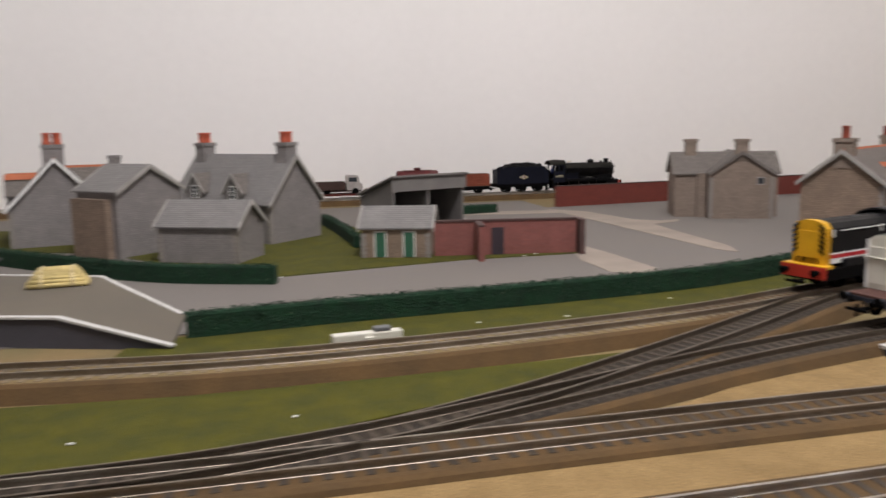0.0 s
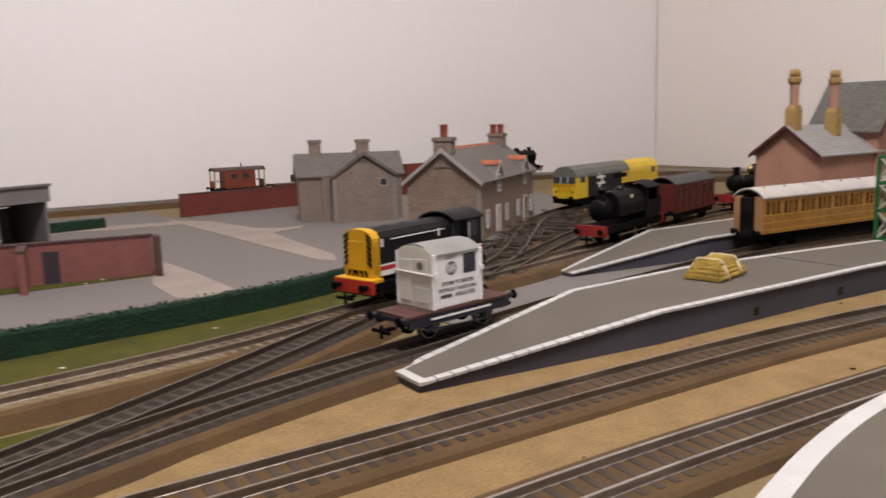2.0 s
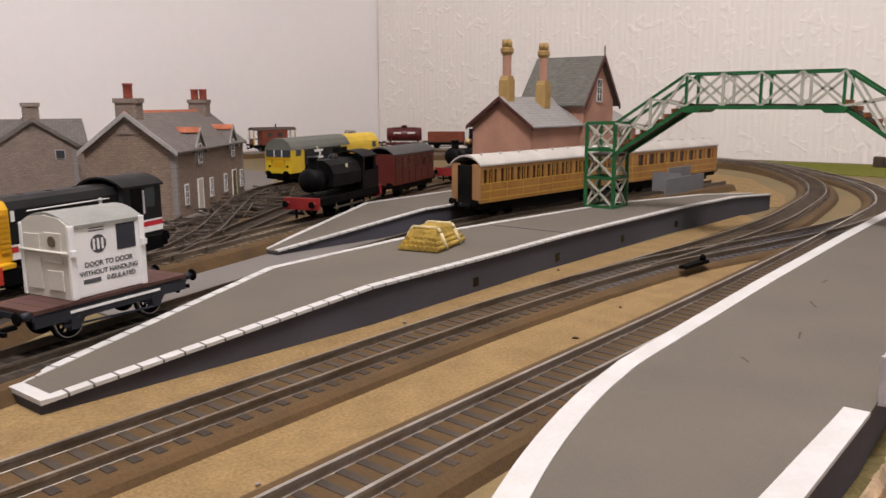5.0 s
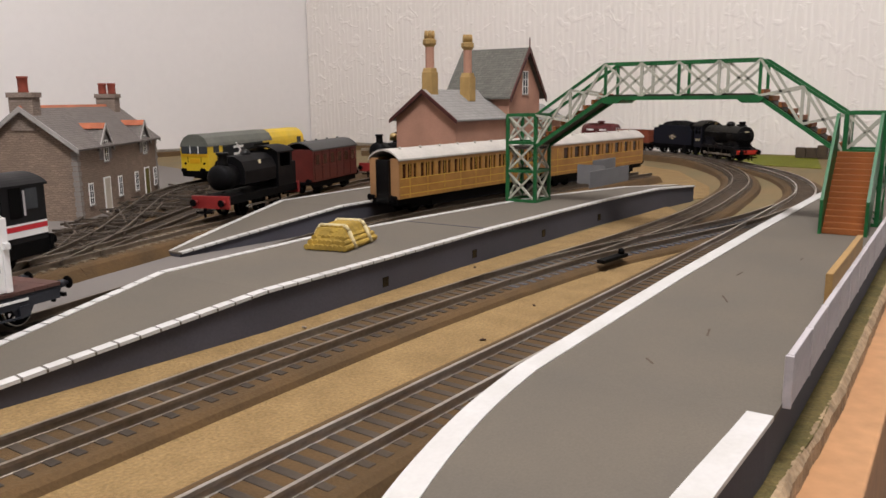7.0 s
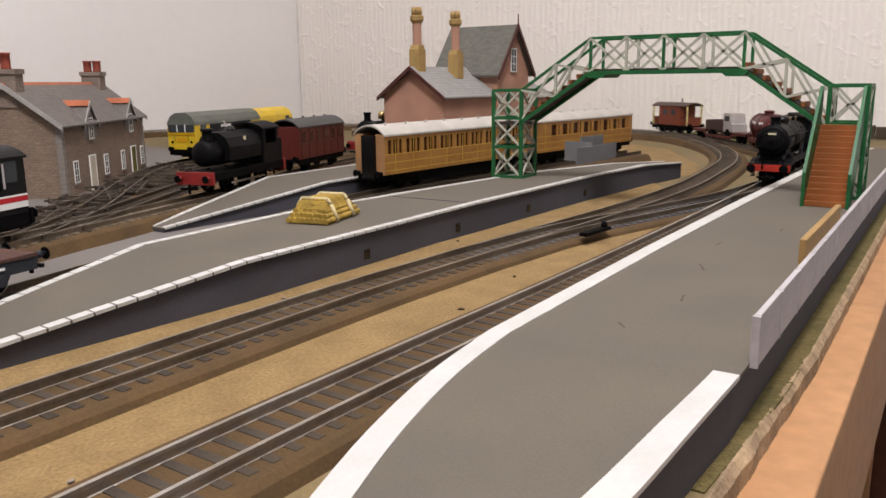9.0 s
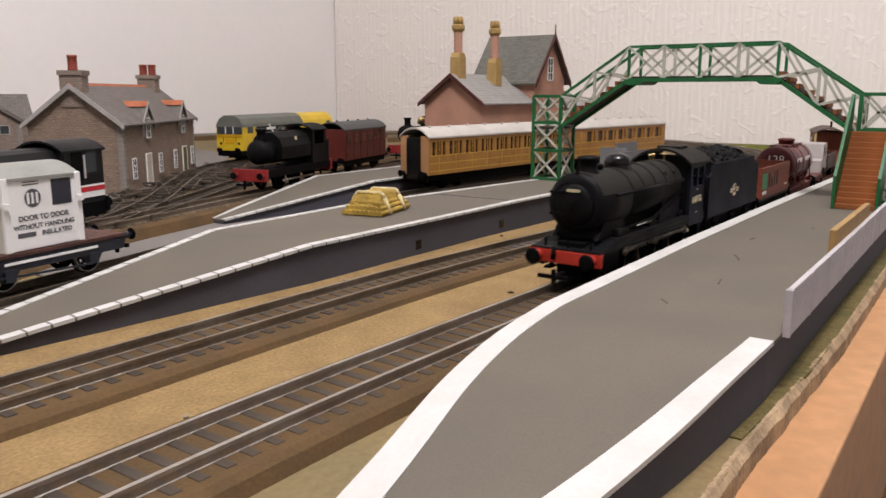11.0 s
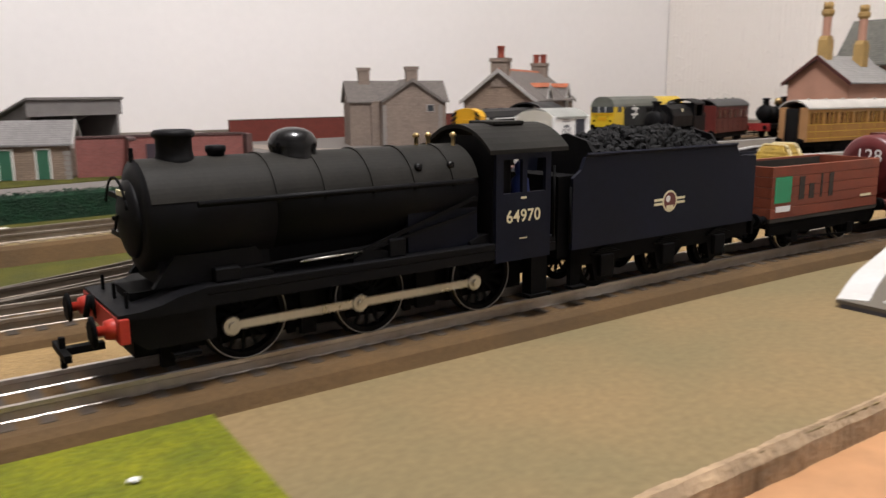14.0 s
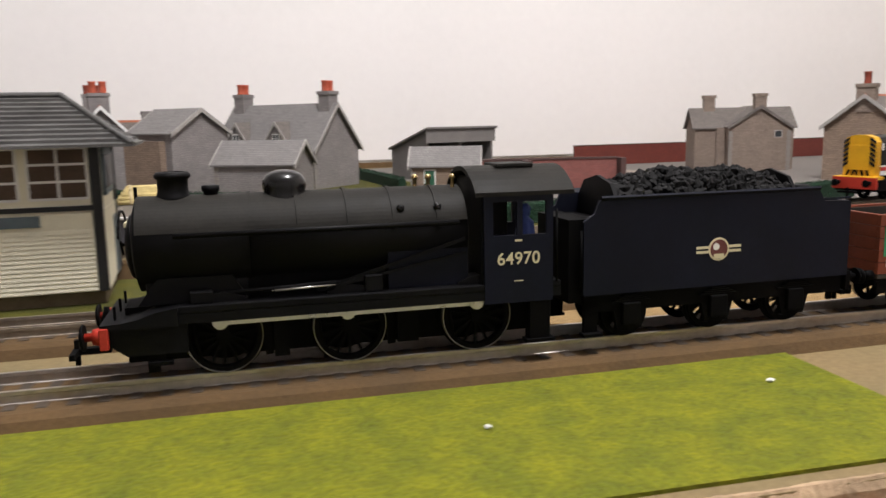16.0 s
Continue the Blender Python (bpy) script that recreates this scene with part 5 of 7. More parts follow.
        for d in (33, 67, 104):
            n = 12
            pts = [(X(d) + 12.4 * math.cos(math.pi * k / n), 10.3 + 12.4 * math.sin(math.pi * k / n)) for k in range(n + 1)]
            inn = [(X(d) + 11.4 * math.cos(math.pi * k / n), 10.3 + 11.4 * math.sin(math.pi * k / n)) for k in range(n, -1, -1)]
            up = [p for p in pts if p[1] > 19.5]
            part("splasher", P(N(), up + [(up[-1][0], 19.5), (up[0][0], 19.5)], "y", s * 7, s * 12.6), "loco_black", v)
        part("guard_plate", B(N(), X(50), min(s * 10.5, s * 12), 4, X(46), max(s * 10.5, s * 12), 16), "frame_black", v)
        part("guard_plate", B(N(), X(86), min(s * 10.5, s * 12), 5, X(80), max(s * 10.5, s * 12), 16), "frame_black", v)
    part("chimney", turned(N(), [(5.2, ZB + RB - 0.9), (4.4, ZB + RB + 0.5), (4.0, ZB + RB + 1.9), (4.0, ZB + RB + 4.9), (4.75, ZB + RB + 5.5), (4.8, ZB + RB + 6.2), (4.2, ZB + RB + 6.9), (3.3, ZB + RB + 7.0), (3.1, ZB + RB + 4.2)], (X(21.8), 0, 0), "z", 24), "loco_black", v)
    part("snifting_valve", turned(N(), [(2.0, ZB + RB - 0.6), (2.0, ZB + RB + 1.3), (2.4, ZB + RB + 1.5), (2.4, ZB + RB + 2.9), (1.6, ZB + RB + 3.1)], (X(31.5), 0, 0), "z", 14), "loco_black", v)
    part("steam_dome", turned(N(), [(6.7, ZB + RB - 1.9), (6.0, ZB + RB - 0.5), (5.7, ZB + RB + 0.6), (6.1, ZB + RB + 2.0), (6.0, ZB + RB + 3.6), (5.0, ZB + RB + 5.2), (3.2, ZB + RB + 6.2), (1.4, ZB + RB + 6.6), (0.2, ZB + RB + 6.7)], (X(51.3), 0, 0), "z", 28), "gloss_black", v, "glossy black steam dome")
    for d, y in ((88.5, 0), (92.5, 0), (99, 3)):
        part("safety_valve", turned(N(), [(0.83, ZB + RB - 0.48), (0.60, ZB + RB + 0.40), (0.60, ZB + RB + 2.56), (0.98, ZB + RB + 2.72), (0.98, ZB + RB + 3.52), (0.38, ZB + RB + 4.00)], (X(d), y, 0), "z", 12), "brass", v, "brass safety valve")
    for d in (82, 92.5):
        for s in (1, -1):
            part("washout_plug", turned(N(), [(1.1, 0), (1.1, s * 1.0), (0.5, s * 1.3)], (X(d), s * 10.0, ZB + 7.7), "y", 10), "gloss_black", v)
    # cab
    XC = lambda d: X(104.8 + (d - 106.5) * 0.88)
    for s in (1, -1):
        y0, y1 = (14.0, 15.2) if s > 0 else (-15.2, -14.0)
        cab = N()
        B(cab, XC(130), y0, 14.5, XC(106.5), y1, 34)
        B(cab, XC(130), y0, 43.5, XC(106.5), y1, 46.5)
        B(cab, XC(109.5), y0, 34, XC(106.5), y1, 43.5)
        B(cab, XC(119.5), y0, 34, XC(117.5), y1, 43.5)
        B(cab, XC(130), y0, 34, XC(127.6), y1, 43.5)
        cs = part("cab_side", cab, "tender_black", v, "cab side with two windows")
        part("handrail", rod(N(), (XC(131), s * 15.6, 20), (XC(131), s * 15.6, 41), 0.4), "frame_black", cs)
        part("cab_step", B(N(), XC(129), min(s * 11, s * 15), 3, XC(122), max(s * 11, s * 15), 14.5), "frame_black", v)
        part("step_tread", B(N(), XC(130.5), min(s * 12, s * 16), 2.4, XC(120.5), max(s * 12, s * 16), 3.4), "frame_black", v)
    part("cab_front", P(N(), [(-14, 20.2), (14, 20.2), (14, 46), (9, 50), (-9, 50), (-14, 46)], "x", XC(107.1), XC(105.9)), "loco_black", v)
    part("backhead", B(N(), XC(115.5), -12.5, 19.2, XC(107.3), 12.5, 45.5, 0.6), "frame_black", v)
    part("cab_floor", B(N(), XC(130), -13.8, 17, XC(107.2), 13.8, 19), "frame_black", v)
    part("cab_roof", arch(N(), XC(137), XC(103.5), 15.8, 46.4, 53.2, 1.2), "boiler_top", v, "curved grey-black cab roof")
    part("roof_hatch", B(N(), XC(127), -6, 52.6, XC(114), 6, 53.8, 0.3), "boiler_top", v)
    lettering("running_number", "64970", 5.0, "gold", v, (XC(118), 15.32, 27.2), (90, 0, 180), "cream running number on cab side", 1.05)
    lettering("running_number", "64970", 5.0, "gold", v, (XC(118), -15.32, 25.4), (90, 0, 0), "cream running number on cab side", 1.05)
    part("shed_mark", B(N(), XC(119.2), 15.22, 32.2, XC(116.8), 15.32, 32.8), "gold", v)
    part("lower_mark", B(N(), XC(119.6), 15.22, 20.7, XC(116.4), 15.32, 21.0), "gold", v)
    fig = N()
    turned(fig, [(2.4, 28), (3.0, 33), (2.6, 37), (1.2, 38.2), (1.6, 39.2), (1.7, 41), (0.9, 42.2)], (XC(123), 8.5, 0), "z", 12)
    part("crew_figure", fig, "figure", v, "plain blue moulded crew figure")
    # wheels and rods
    wheels(v, [X(33), X(67), X(104)], R_DRIVE, True, "tyre", 15, 8.4, True)
    for s in (1, -1):
        y = s * 11.6
        rd = N()
        for a, b in ((X(33), X(67)), (X(67), X(104))):
            bar(rd, (a, 0, 0), (b, 0, 0), 0.9, 2.0)
        for x in (X(33), X(67), X(104)):
            turned(rd, [(2.1, -0.9), (2.1, 0.9)], (x, 0, 0), "y", 16)
            turned(rd, [(1.0, -1.6 if s < 0 else 0.9), (1.0, -0.9 if s < 0 else 1.6)], (x, 0, 0), "y", 10)
        ob = part("coupling_rod", rd, "steel", v, "bright steel coupling rod", at=(0, y, R_DRIVE))
        RODS.append((ob, y, R_DRIVE, R_DRIVE + 0.2))
    TRAIN.append((v, 66.0, 70.0))


def tender():
    v = vehicle("tender", "blue-black tender heaped with coal and a round crest", "tender")
    X = lambda d: 184.0 - d - 3.0
    body = N()
    for s in (1, -1):
        y0, y1 = (13.6, 14.8) if s > 0 else (-14.8, -13.6)
        P(body, [(X(229), 14.6), (X(136), 14.6), (X(136), 36.5), (X(139.5), 38.8), (X(141), 42.5), (X(217), 42.5), (X(219), 39.2), (X(229), 38.8)], "y", y0, y1)
    B(body, X(229), -13.6, 14.6, X(227.6), 13.6, 38.8)
    B(body, X(141), -13.6, 14.6, X(139.6), 13.6, 36)
    # dark block added to close the bright slit between cab and tender
    part("cab_gap_filler", B(N(), X(140), -12, 12, X(132.5), 12, 37), "frame_black", v)
    part("tank_side", body, "tender_black", v)
    for s in (1, -1):
        part("side_flare", P(N(), [(s * 14.0, 41.6), (s * 14.9, 42.8), (s * 15.4, 43.4), (s * 15.0, 43.9), (s * 13.8, 42.6)], "x", X(217), X(141.5)), "tender_black", v)
        part("side_beading", B(N(), X(228.8), min(s * 14.7, s * 15.0), 39.5, X(219), max(s * 14.7, s * 15.0), 40.2), "tender_black", v)
    part("tank_top", B(N(), X(227), -13.4, 34, X(141), 13.4, 36.2), "loco_black", v)
    for d in (147, 209):
        part("coal_plate", P(N(), [(-13.4, 36), (13.4, 36), (13, 42), (9, 47), (0, 49), (-9, 47), (-13, 42)], "x", X(d + 1.2), X(d)), "loco_black", v)
    part("water_filler", turned(N(), [(3, 36), (3, 42.5), (2.2, 43.2)], (X(222), 0, 0), "z", 16), "loco_black", v)
    rng = random.Random(11)
    coal = N()
    for _ in range(900):
        dd, y = rng.uniform(149, 208), rng.uniform(-13, 13)
        hgt = 42 + 7.4 * (1 - (y / 14) ** 2) * (1 - abs((dd - 180) / 36) ** 3)
        c = Vector((X(dd), y, hgt + rng.uniform(-1.6, 0.5)))
        r = rng.uniform(0.8, 1.7)
        g = bmesh.ops.create_icosphere(coal, subdivisions=1, radius=r, matrix=Matrix.Translation(c))
        for w in g["verts"]:
            w.co += Vector((rng.uniform(-0.45, 0.45), rng.uniform(-0.45, 0.45), rng.uniform(-0.45, 0.45)))
    part("coal", coal, "coal", v, "heap of loose coal", kind="stuff")
    part("coal_bed", P(N(), [(-13, 36.2), (13, 36.2), (12, 42), (6, 46.5), (-6, 46.5), (-12, 42)], "x", X(207), X(149)), "coal", v)
    part("frame", B(N(), X(228), -13, 11, X(137), 13, 14.6), "frame_black", v)
    for s in (1, -1):
        fr = N()
        y0, y1 = (11.8, 13.4) if s > 0 else (-13.4, -11.8)
        B(fr, X(228), y0, 9.0, X(137), y1, 14.6)
        for d in (152, 182, 210):
            P(fr, [(X(d) - 6, 10.6), (X(d) + 6, 10.6), (X(d) + 4, 3.2), (X(d) - 4, 3.2)], "y", y0, y1)
            B(fr, X(d) - 3, y0 - (1.5 if s < 0 else 0), 4.5, X(d) + 3, y1 + (1.5 if s > 0 else 0), 11.5, 0.4)
        P(fr, [(X(137), 14), (X(142), 14), (X(141), 2.5), (X(137), 2.5)], "y", y0, y1)
        part("outside_frame", fr, "frame_black", v)
        ct = part("crest_ring", turned(N(), [(3.6, s * 14.85), (3.6, s * 14.98)], (X(181), 0, 26), "y", 28), "gold", v, "gold ring of the round crest")
        part("crest_disc", turned(N(), [(3.0, s * 14.99), (3.0, s * 15.03)], (X(181), 0, 26), "y", 24), "crest_red", ct)
        part("crest_spot", turned(N(), [(1.1, s * 15.04), (1.1, s * 15.08)], (X(181) + s * 1.0, 0, 26.8), "y", 14), "white_paint", ct)
        part("crest_foot", B(N(), X(181) - 1.8, min(s * 15.03, s * 15.07), 23.1, X(181) + 1.8, max(s * 15.03, s * 15.07), 24.6), "gold", ct)
        for k in (-1, 1):
            for dz in (-0.7, 0.7):
                part("crest_bar", B(N(), X(181) + k * 5.7 - 2.1, min(s * 14.85, s * 14.96), 26 + dz - 0.4, X(181) + k * 5.7 + 2.1, max(s * 14.85, s * 14.96), 26 + dz + 0.4), "gold", ct)
    for s in (1, -1):
        for d in (152, 182, 210):
            spring = N()
            for k in range(4):
                B(spring, X(d) - 6.5 + 1.3 * k, min(s * 13.5, s * 14.3), 11.6 + 0.6 * k, X(d) + 6.5 - 1.3 * k, max(s * 13.5, s * 14.3), 12.1 + 0.6 * k)
            part("leaf_spring", spring, "frame_black", v)
        part("front_handrail", rod(N(), (X(135.4), s * 14.4, 17), (X(135.4), s * 14.4, 34), 0.4), "frame_black", v)
        part("step_tread", B(N(), X(142), min(s * 12, s * 15.6), 2.2, X(136), max(s * 12, s * 15.6), 3.1), "frame_black", v)
    wheels(v, [X(152), X(182), X(210)], 7.6, True, "frame_black", 12)
    part("rear_beam", B(N(), X(230.5), -14.5, 9.5, X(229.1), 14.5, 16), "frame_black", v)
    buffers(v, X(230.5), 13.4, -1)
    coupling(v, X(229), -1)
    TRAIN.append((v, 180.0, 55.0))


def open_wagon():
    v = vehicle("open_wagon", "reddish brown open plank wagon with a green patch", "wagon")
    L, H = 74.0, 14.2
    wagon_frame(v, L, [-19.5, 19.5], keyed=True)
    part("floor", B(N(), -L / 2, -H, 12.1, L / 2, H, 13.4), "wagon_inside", v)
    for k in range(5):
        z = 13.6 + 4.0 * k
        for s in (1, -1):
            part("plank", B(N(), -L / 2, min(s * H, s * (H - 1.3)), z, L / 2, max(s * H, s * (H - 1.3)), z + 3.85, 0.15), "bauxite", v)
            part("end_plank", B(N(), min(s * L / 2, s * (L / 2 - 1.3)), -H + 1.35, z, max(s * L / 2, s * (L / 2 - 1.3)), H - 1.35, z + 3.85, 0.15), "bauxite", v)
    for s in (1, -1):
        part("inner_lining", B(N(), -L / 2 + 1.5, min(s * (H - 1.4), s * (H - 2.0)), 13.5, L / 2 - 1.5, max(s * (H - 1.4), s * (H - 2.0)), 32.6), "wagon_inside", v)
        if s < 0:
            continue
        gp = part("green_patch", B(N(), s * 30 - 5.2, min(s * H, s * (H + 0.2)), 19.5, s * 30 + 5.2, max(s * H, s * (H + 0.2)), 29.5), "logo_green", v, "green square patch")
        part("patch_bar", B(N(), s * 30 - 5, min(s * H, s * (H + 0.25)), 16.0, s * 30 + 4, max(s * H, s * (H + 0.25)), 18.2), "white_paint", v)
        for k, (w, h) in enumerate(((3.4, 9), (3.4, 6), (1.2, 9.5), (3.0, 9.5))):
            x = s * (18 - 6.6 * k)
            part("letter_bar", B(N(), x - w / 2, min(s * H, s * (H + 0.2)), 20, x + w / 2, max(s * H, s * (H + 0.2)), 20 + h), "wagon_inside", v)
        part("small_bar", B(N(), s * -28 - 4, min(s * H, s * (H + 0.2)), 18, s * -28 + 4, max(s * H, s * (H + 0.2)), 19), "gold", v)
    TRAIN.append((v, 278.0, 39.0))


def tank_wagon():
    v = vehicle("tank_wagon", "maroon tank wagon with a white number on its end", "wagon")
    wagon_frame(v, 76.0, [-20, 20], "maroon", keyed=True)
    R, Z = 13.6, 28.5
    part("barrel", turned(N(), [(R - 5, -36), (R - 1.4, -35), (R, -33.4), (R, 33.4), (R - 1.4, 35), (R - 5, 36)], (0, 0, Z), "x", 36), "tank_maroon", v)
    for x in (-24, 0, 24):
        part("tank_band", half_shell(x - 0.9, x + 0.9, R, Z, -40, 220, 0.35, 30), "tank_maroon", v)
    part("filler_dome", turned(N(), [(5.5, Z + R - 1), (5.5, Z + R + 2.6), (6.2, Z + R + 2.8), (6.2, Z + R + 4.0), (4, Z + R + 4.8)], (0, 0, 0), "z", 20), "tank_maroon", v)
    part("walkway", B(N(), -24, -6.4, Z + R - 0.8, 24, 6.4, Z + R + 0.4), "maroon", v)
    for s in (1, -1):
        part("saddle", P(N(), [(-9, 12), (9, 12), (12, 20), (-12, 20)], "x", s * 28 - 2, s * 28 + 2), "maroon", v)
        for k in (-1, 1):
            part("white_name_bar", B(N(), k * 14 - 7.5, min(s * 13.2, s * 13.75), Z + 1.6, k * 14 + 7.5, max(s * 13.2, s * 13.75), Z + 4.6), "white_paint", v, "white lettering block")
        ld = N()
        for x in (-6, 6):
            bar(ld, (x, s * 14.6, 12), (x, s * 6.5, Z + R), 0.6, 0.6)
        for q in range(6):
            f = q / 6
            bar(ld, (-6, s * (14.6 - 8 * f), 13 + 28 * f), (6, s * (14.6 - 8 * f), 13 + 28 * f), 0.5, 0.5)
        part("ladder", ld, "maroon", v)
        for k in (1, -1):
            part("stay", bar(N(), (k * 30, s * 13.5, 14), (k * 18, s * 14, Z + 3), 0.8, 0.8), "tank_maroon", v)
    lettering("end_number", "128", 8.0, "white_paint", v, (36.12, 1.0, Z + 4.2), (90, 0, 90), "white number on tank end", 1.05)
    TRAIN.append((v, 365.0, 40.0))


def well_wagon():
    v = vehicle("well_wagon", "dark well wagon carrying a small lorry", "wagon")
    L = 158.0
    for s in (1, -1):
        part("end_platform", B(N(), s * 60 - 19, -13, 9.5, s * 60 + 19, 13, 13.5, 0.4), "maroon", v)
        part("side_girder", P(N(), [(-44, 10), (-36, 4), (36, 4), (44, 10), (44, 13), (34, 7.5), (-34, 7.5), (-44, 13)], "y", s * 12, s * 13.4), "maroon", v)
    part("well_floor", B(N(), -38, -12, 4.5, 38, 12, 6.5), "flat_brown", v)
    wheels(v, [-66, -52, 52, 66], 5.4, True, "frame_black", 8)
    for s in (1, -1):
        buffers(v, s * L / 2, 12, s)
        coupling(v, s * (L / 2 - 2), s)
    ly = part("lorry_chassis", B(N(), -38, -9, 10.5, 34, 9, 13), "lorry_dark", v, "dark lorry chassis")
    for s in (1, -1):
        for x in (-22, 24):
            part("lorry_wheel", turned(N(), [(5.2, s * 8.0), (5.2, s * 11.6)], (x, 0, 11.6), "y", 18), "frame_black", v)
        part("lorry_side", B(N(), -40, min(s * 11, s * 12), 16, 8, max(s * 11, s * 12), 27), "lorry_dark", v)
    part("lorry_bed", B(N(), -40, -12, 14, 8, 12, 16), "lorry_dark", v)
    part("lorry_tailboard", B(N(), -41, -11, 16, -39.8, 11, 27), "lorry_dark", v)
    cab = N()
    P(cab, [(10, 13), (36, 13), (36, 23), (32, 25), (29, 37), (12, 38), (10, 36)], "y", -10.5, 10.5)
    cb_ = part("lorry_cab", cab, "pale_blue", v, "pale grey lorry cab")
    part("cab_window", B(N(), 14, -10.9, 27, 27, 10.9, 34), "pane", cb_)
    TRAIN.append((v, 496.0, 118.0))


def brake_van():
    v = vehicle("brake_van", "brown goods brake van with open verandas", "wagon")
    L = 88.0
    wagon_frame(v, L, [-22, 22], "frame_black", keyed=True)
    part("cabin", B(N(), -26, -13.6, 12.2, 26, 13.6, 42), "bauxite", v)
    for k in range(9):
        for s in (1, -1):
            x = -26 + 5.8 * k
            part("plank", B(N(), x + 0.2, min(s * 13.6, s * 14.1), 12.6, x + 5.4, max(s * 13.6, s * 14.1), 41.5), "bauxite", v)
    part("roof", arch(N(), -L / 2, L / 2, 14.6, 41.6, 46.4, 1.3), "roof_brown", v)
    for sx in (1, -1):
        for sy in (1, -1):
            part("veranda_post", B(N(), sx * 42 - 1, sy * 12.8 - 1, 12.2, sx * 42 + 1, sy * 12.8 + 1, 42), "bale_pale", v, "pale veranda post")
            part("veranda_rail", bar(N(), (sx * 27, sy * 13.2, 24), (sx * 42, sy * 13.2, 24), 0.8, 0.9), "frame_black", v)
            part("lookout", B(N(), sx * 10 - 5, min(sy * 14.2, sy * 14.6), 28, sx * 10 + 5, max(sy * 14.2, sy * 14.6), 36), "pane", v)
        part("end_panel", B(N(), sx * 42 - 0.8, -12.5, 12.2, sx * 42 + 0.8, 12.5, 24), "bauxite", v)
    part("step_board", B(N(), -30, -15.2, 4.2, 30, 15.2, 5.2), "frame_black", v)
    part("stove_pipe", turned(N(), [(1.0, 45), (1.0, 51), (1.5, 51.2), (1.5, 52)], (8, 3, 0), "z", 10), "frame_black", v)
    TRAIN.append((v, 635.0, 44.0))


steam_locomotive()
tender()
open_wagon()
tank_wagon()
well_wagon()
brake_van()


def striped_nose(v, x, half, z0, z1):
    """Black warning chevrons on the yellow end."""
    for s in (1, -1):
        for k in range(6):
            z = z0 + (z1 - z0) * k / 6
            bm = N()
            P(bm, [(s * half, z), (s * (half - 4.2), z + 2.8), (s * (half - 4.2), z + 5.0), (s * half, z + 2.2)], "x", x, x + 0.25)
            part("chevron", bm, "gloss_black", v)
    for k in range(5):
        y = -8 + 4 * k
        bm = N()
        P(bm, [(y - 1.6, z0 - 6), (y + 0.2, z0 - 6), (y + 1.8 * (1 if y < 0 else -1) + 0.4, z0 - 1), (y + 1.8 * (1 if y < 0 else -1) - 1.4, z0 - 1)], "x", x, x + 0.25)
        part("chevron", bm, "gloss_black", v)


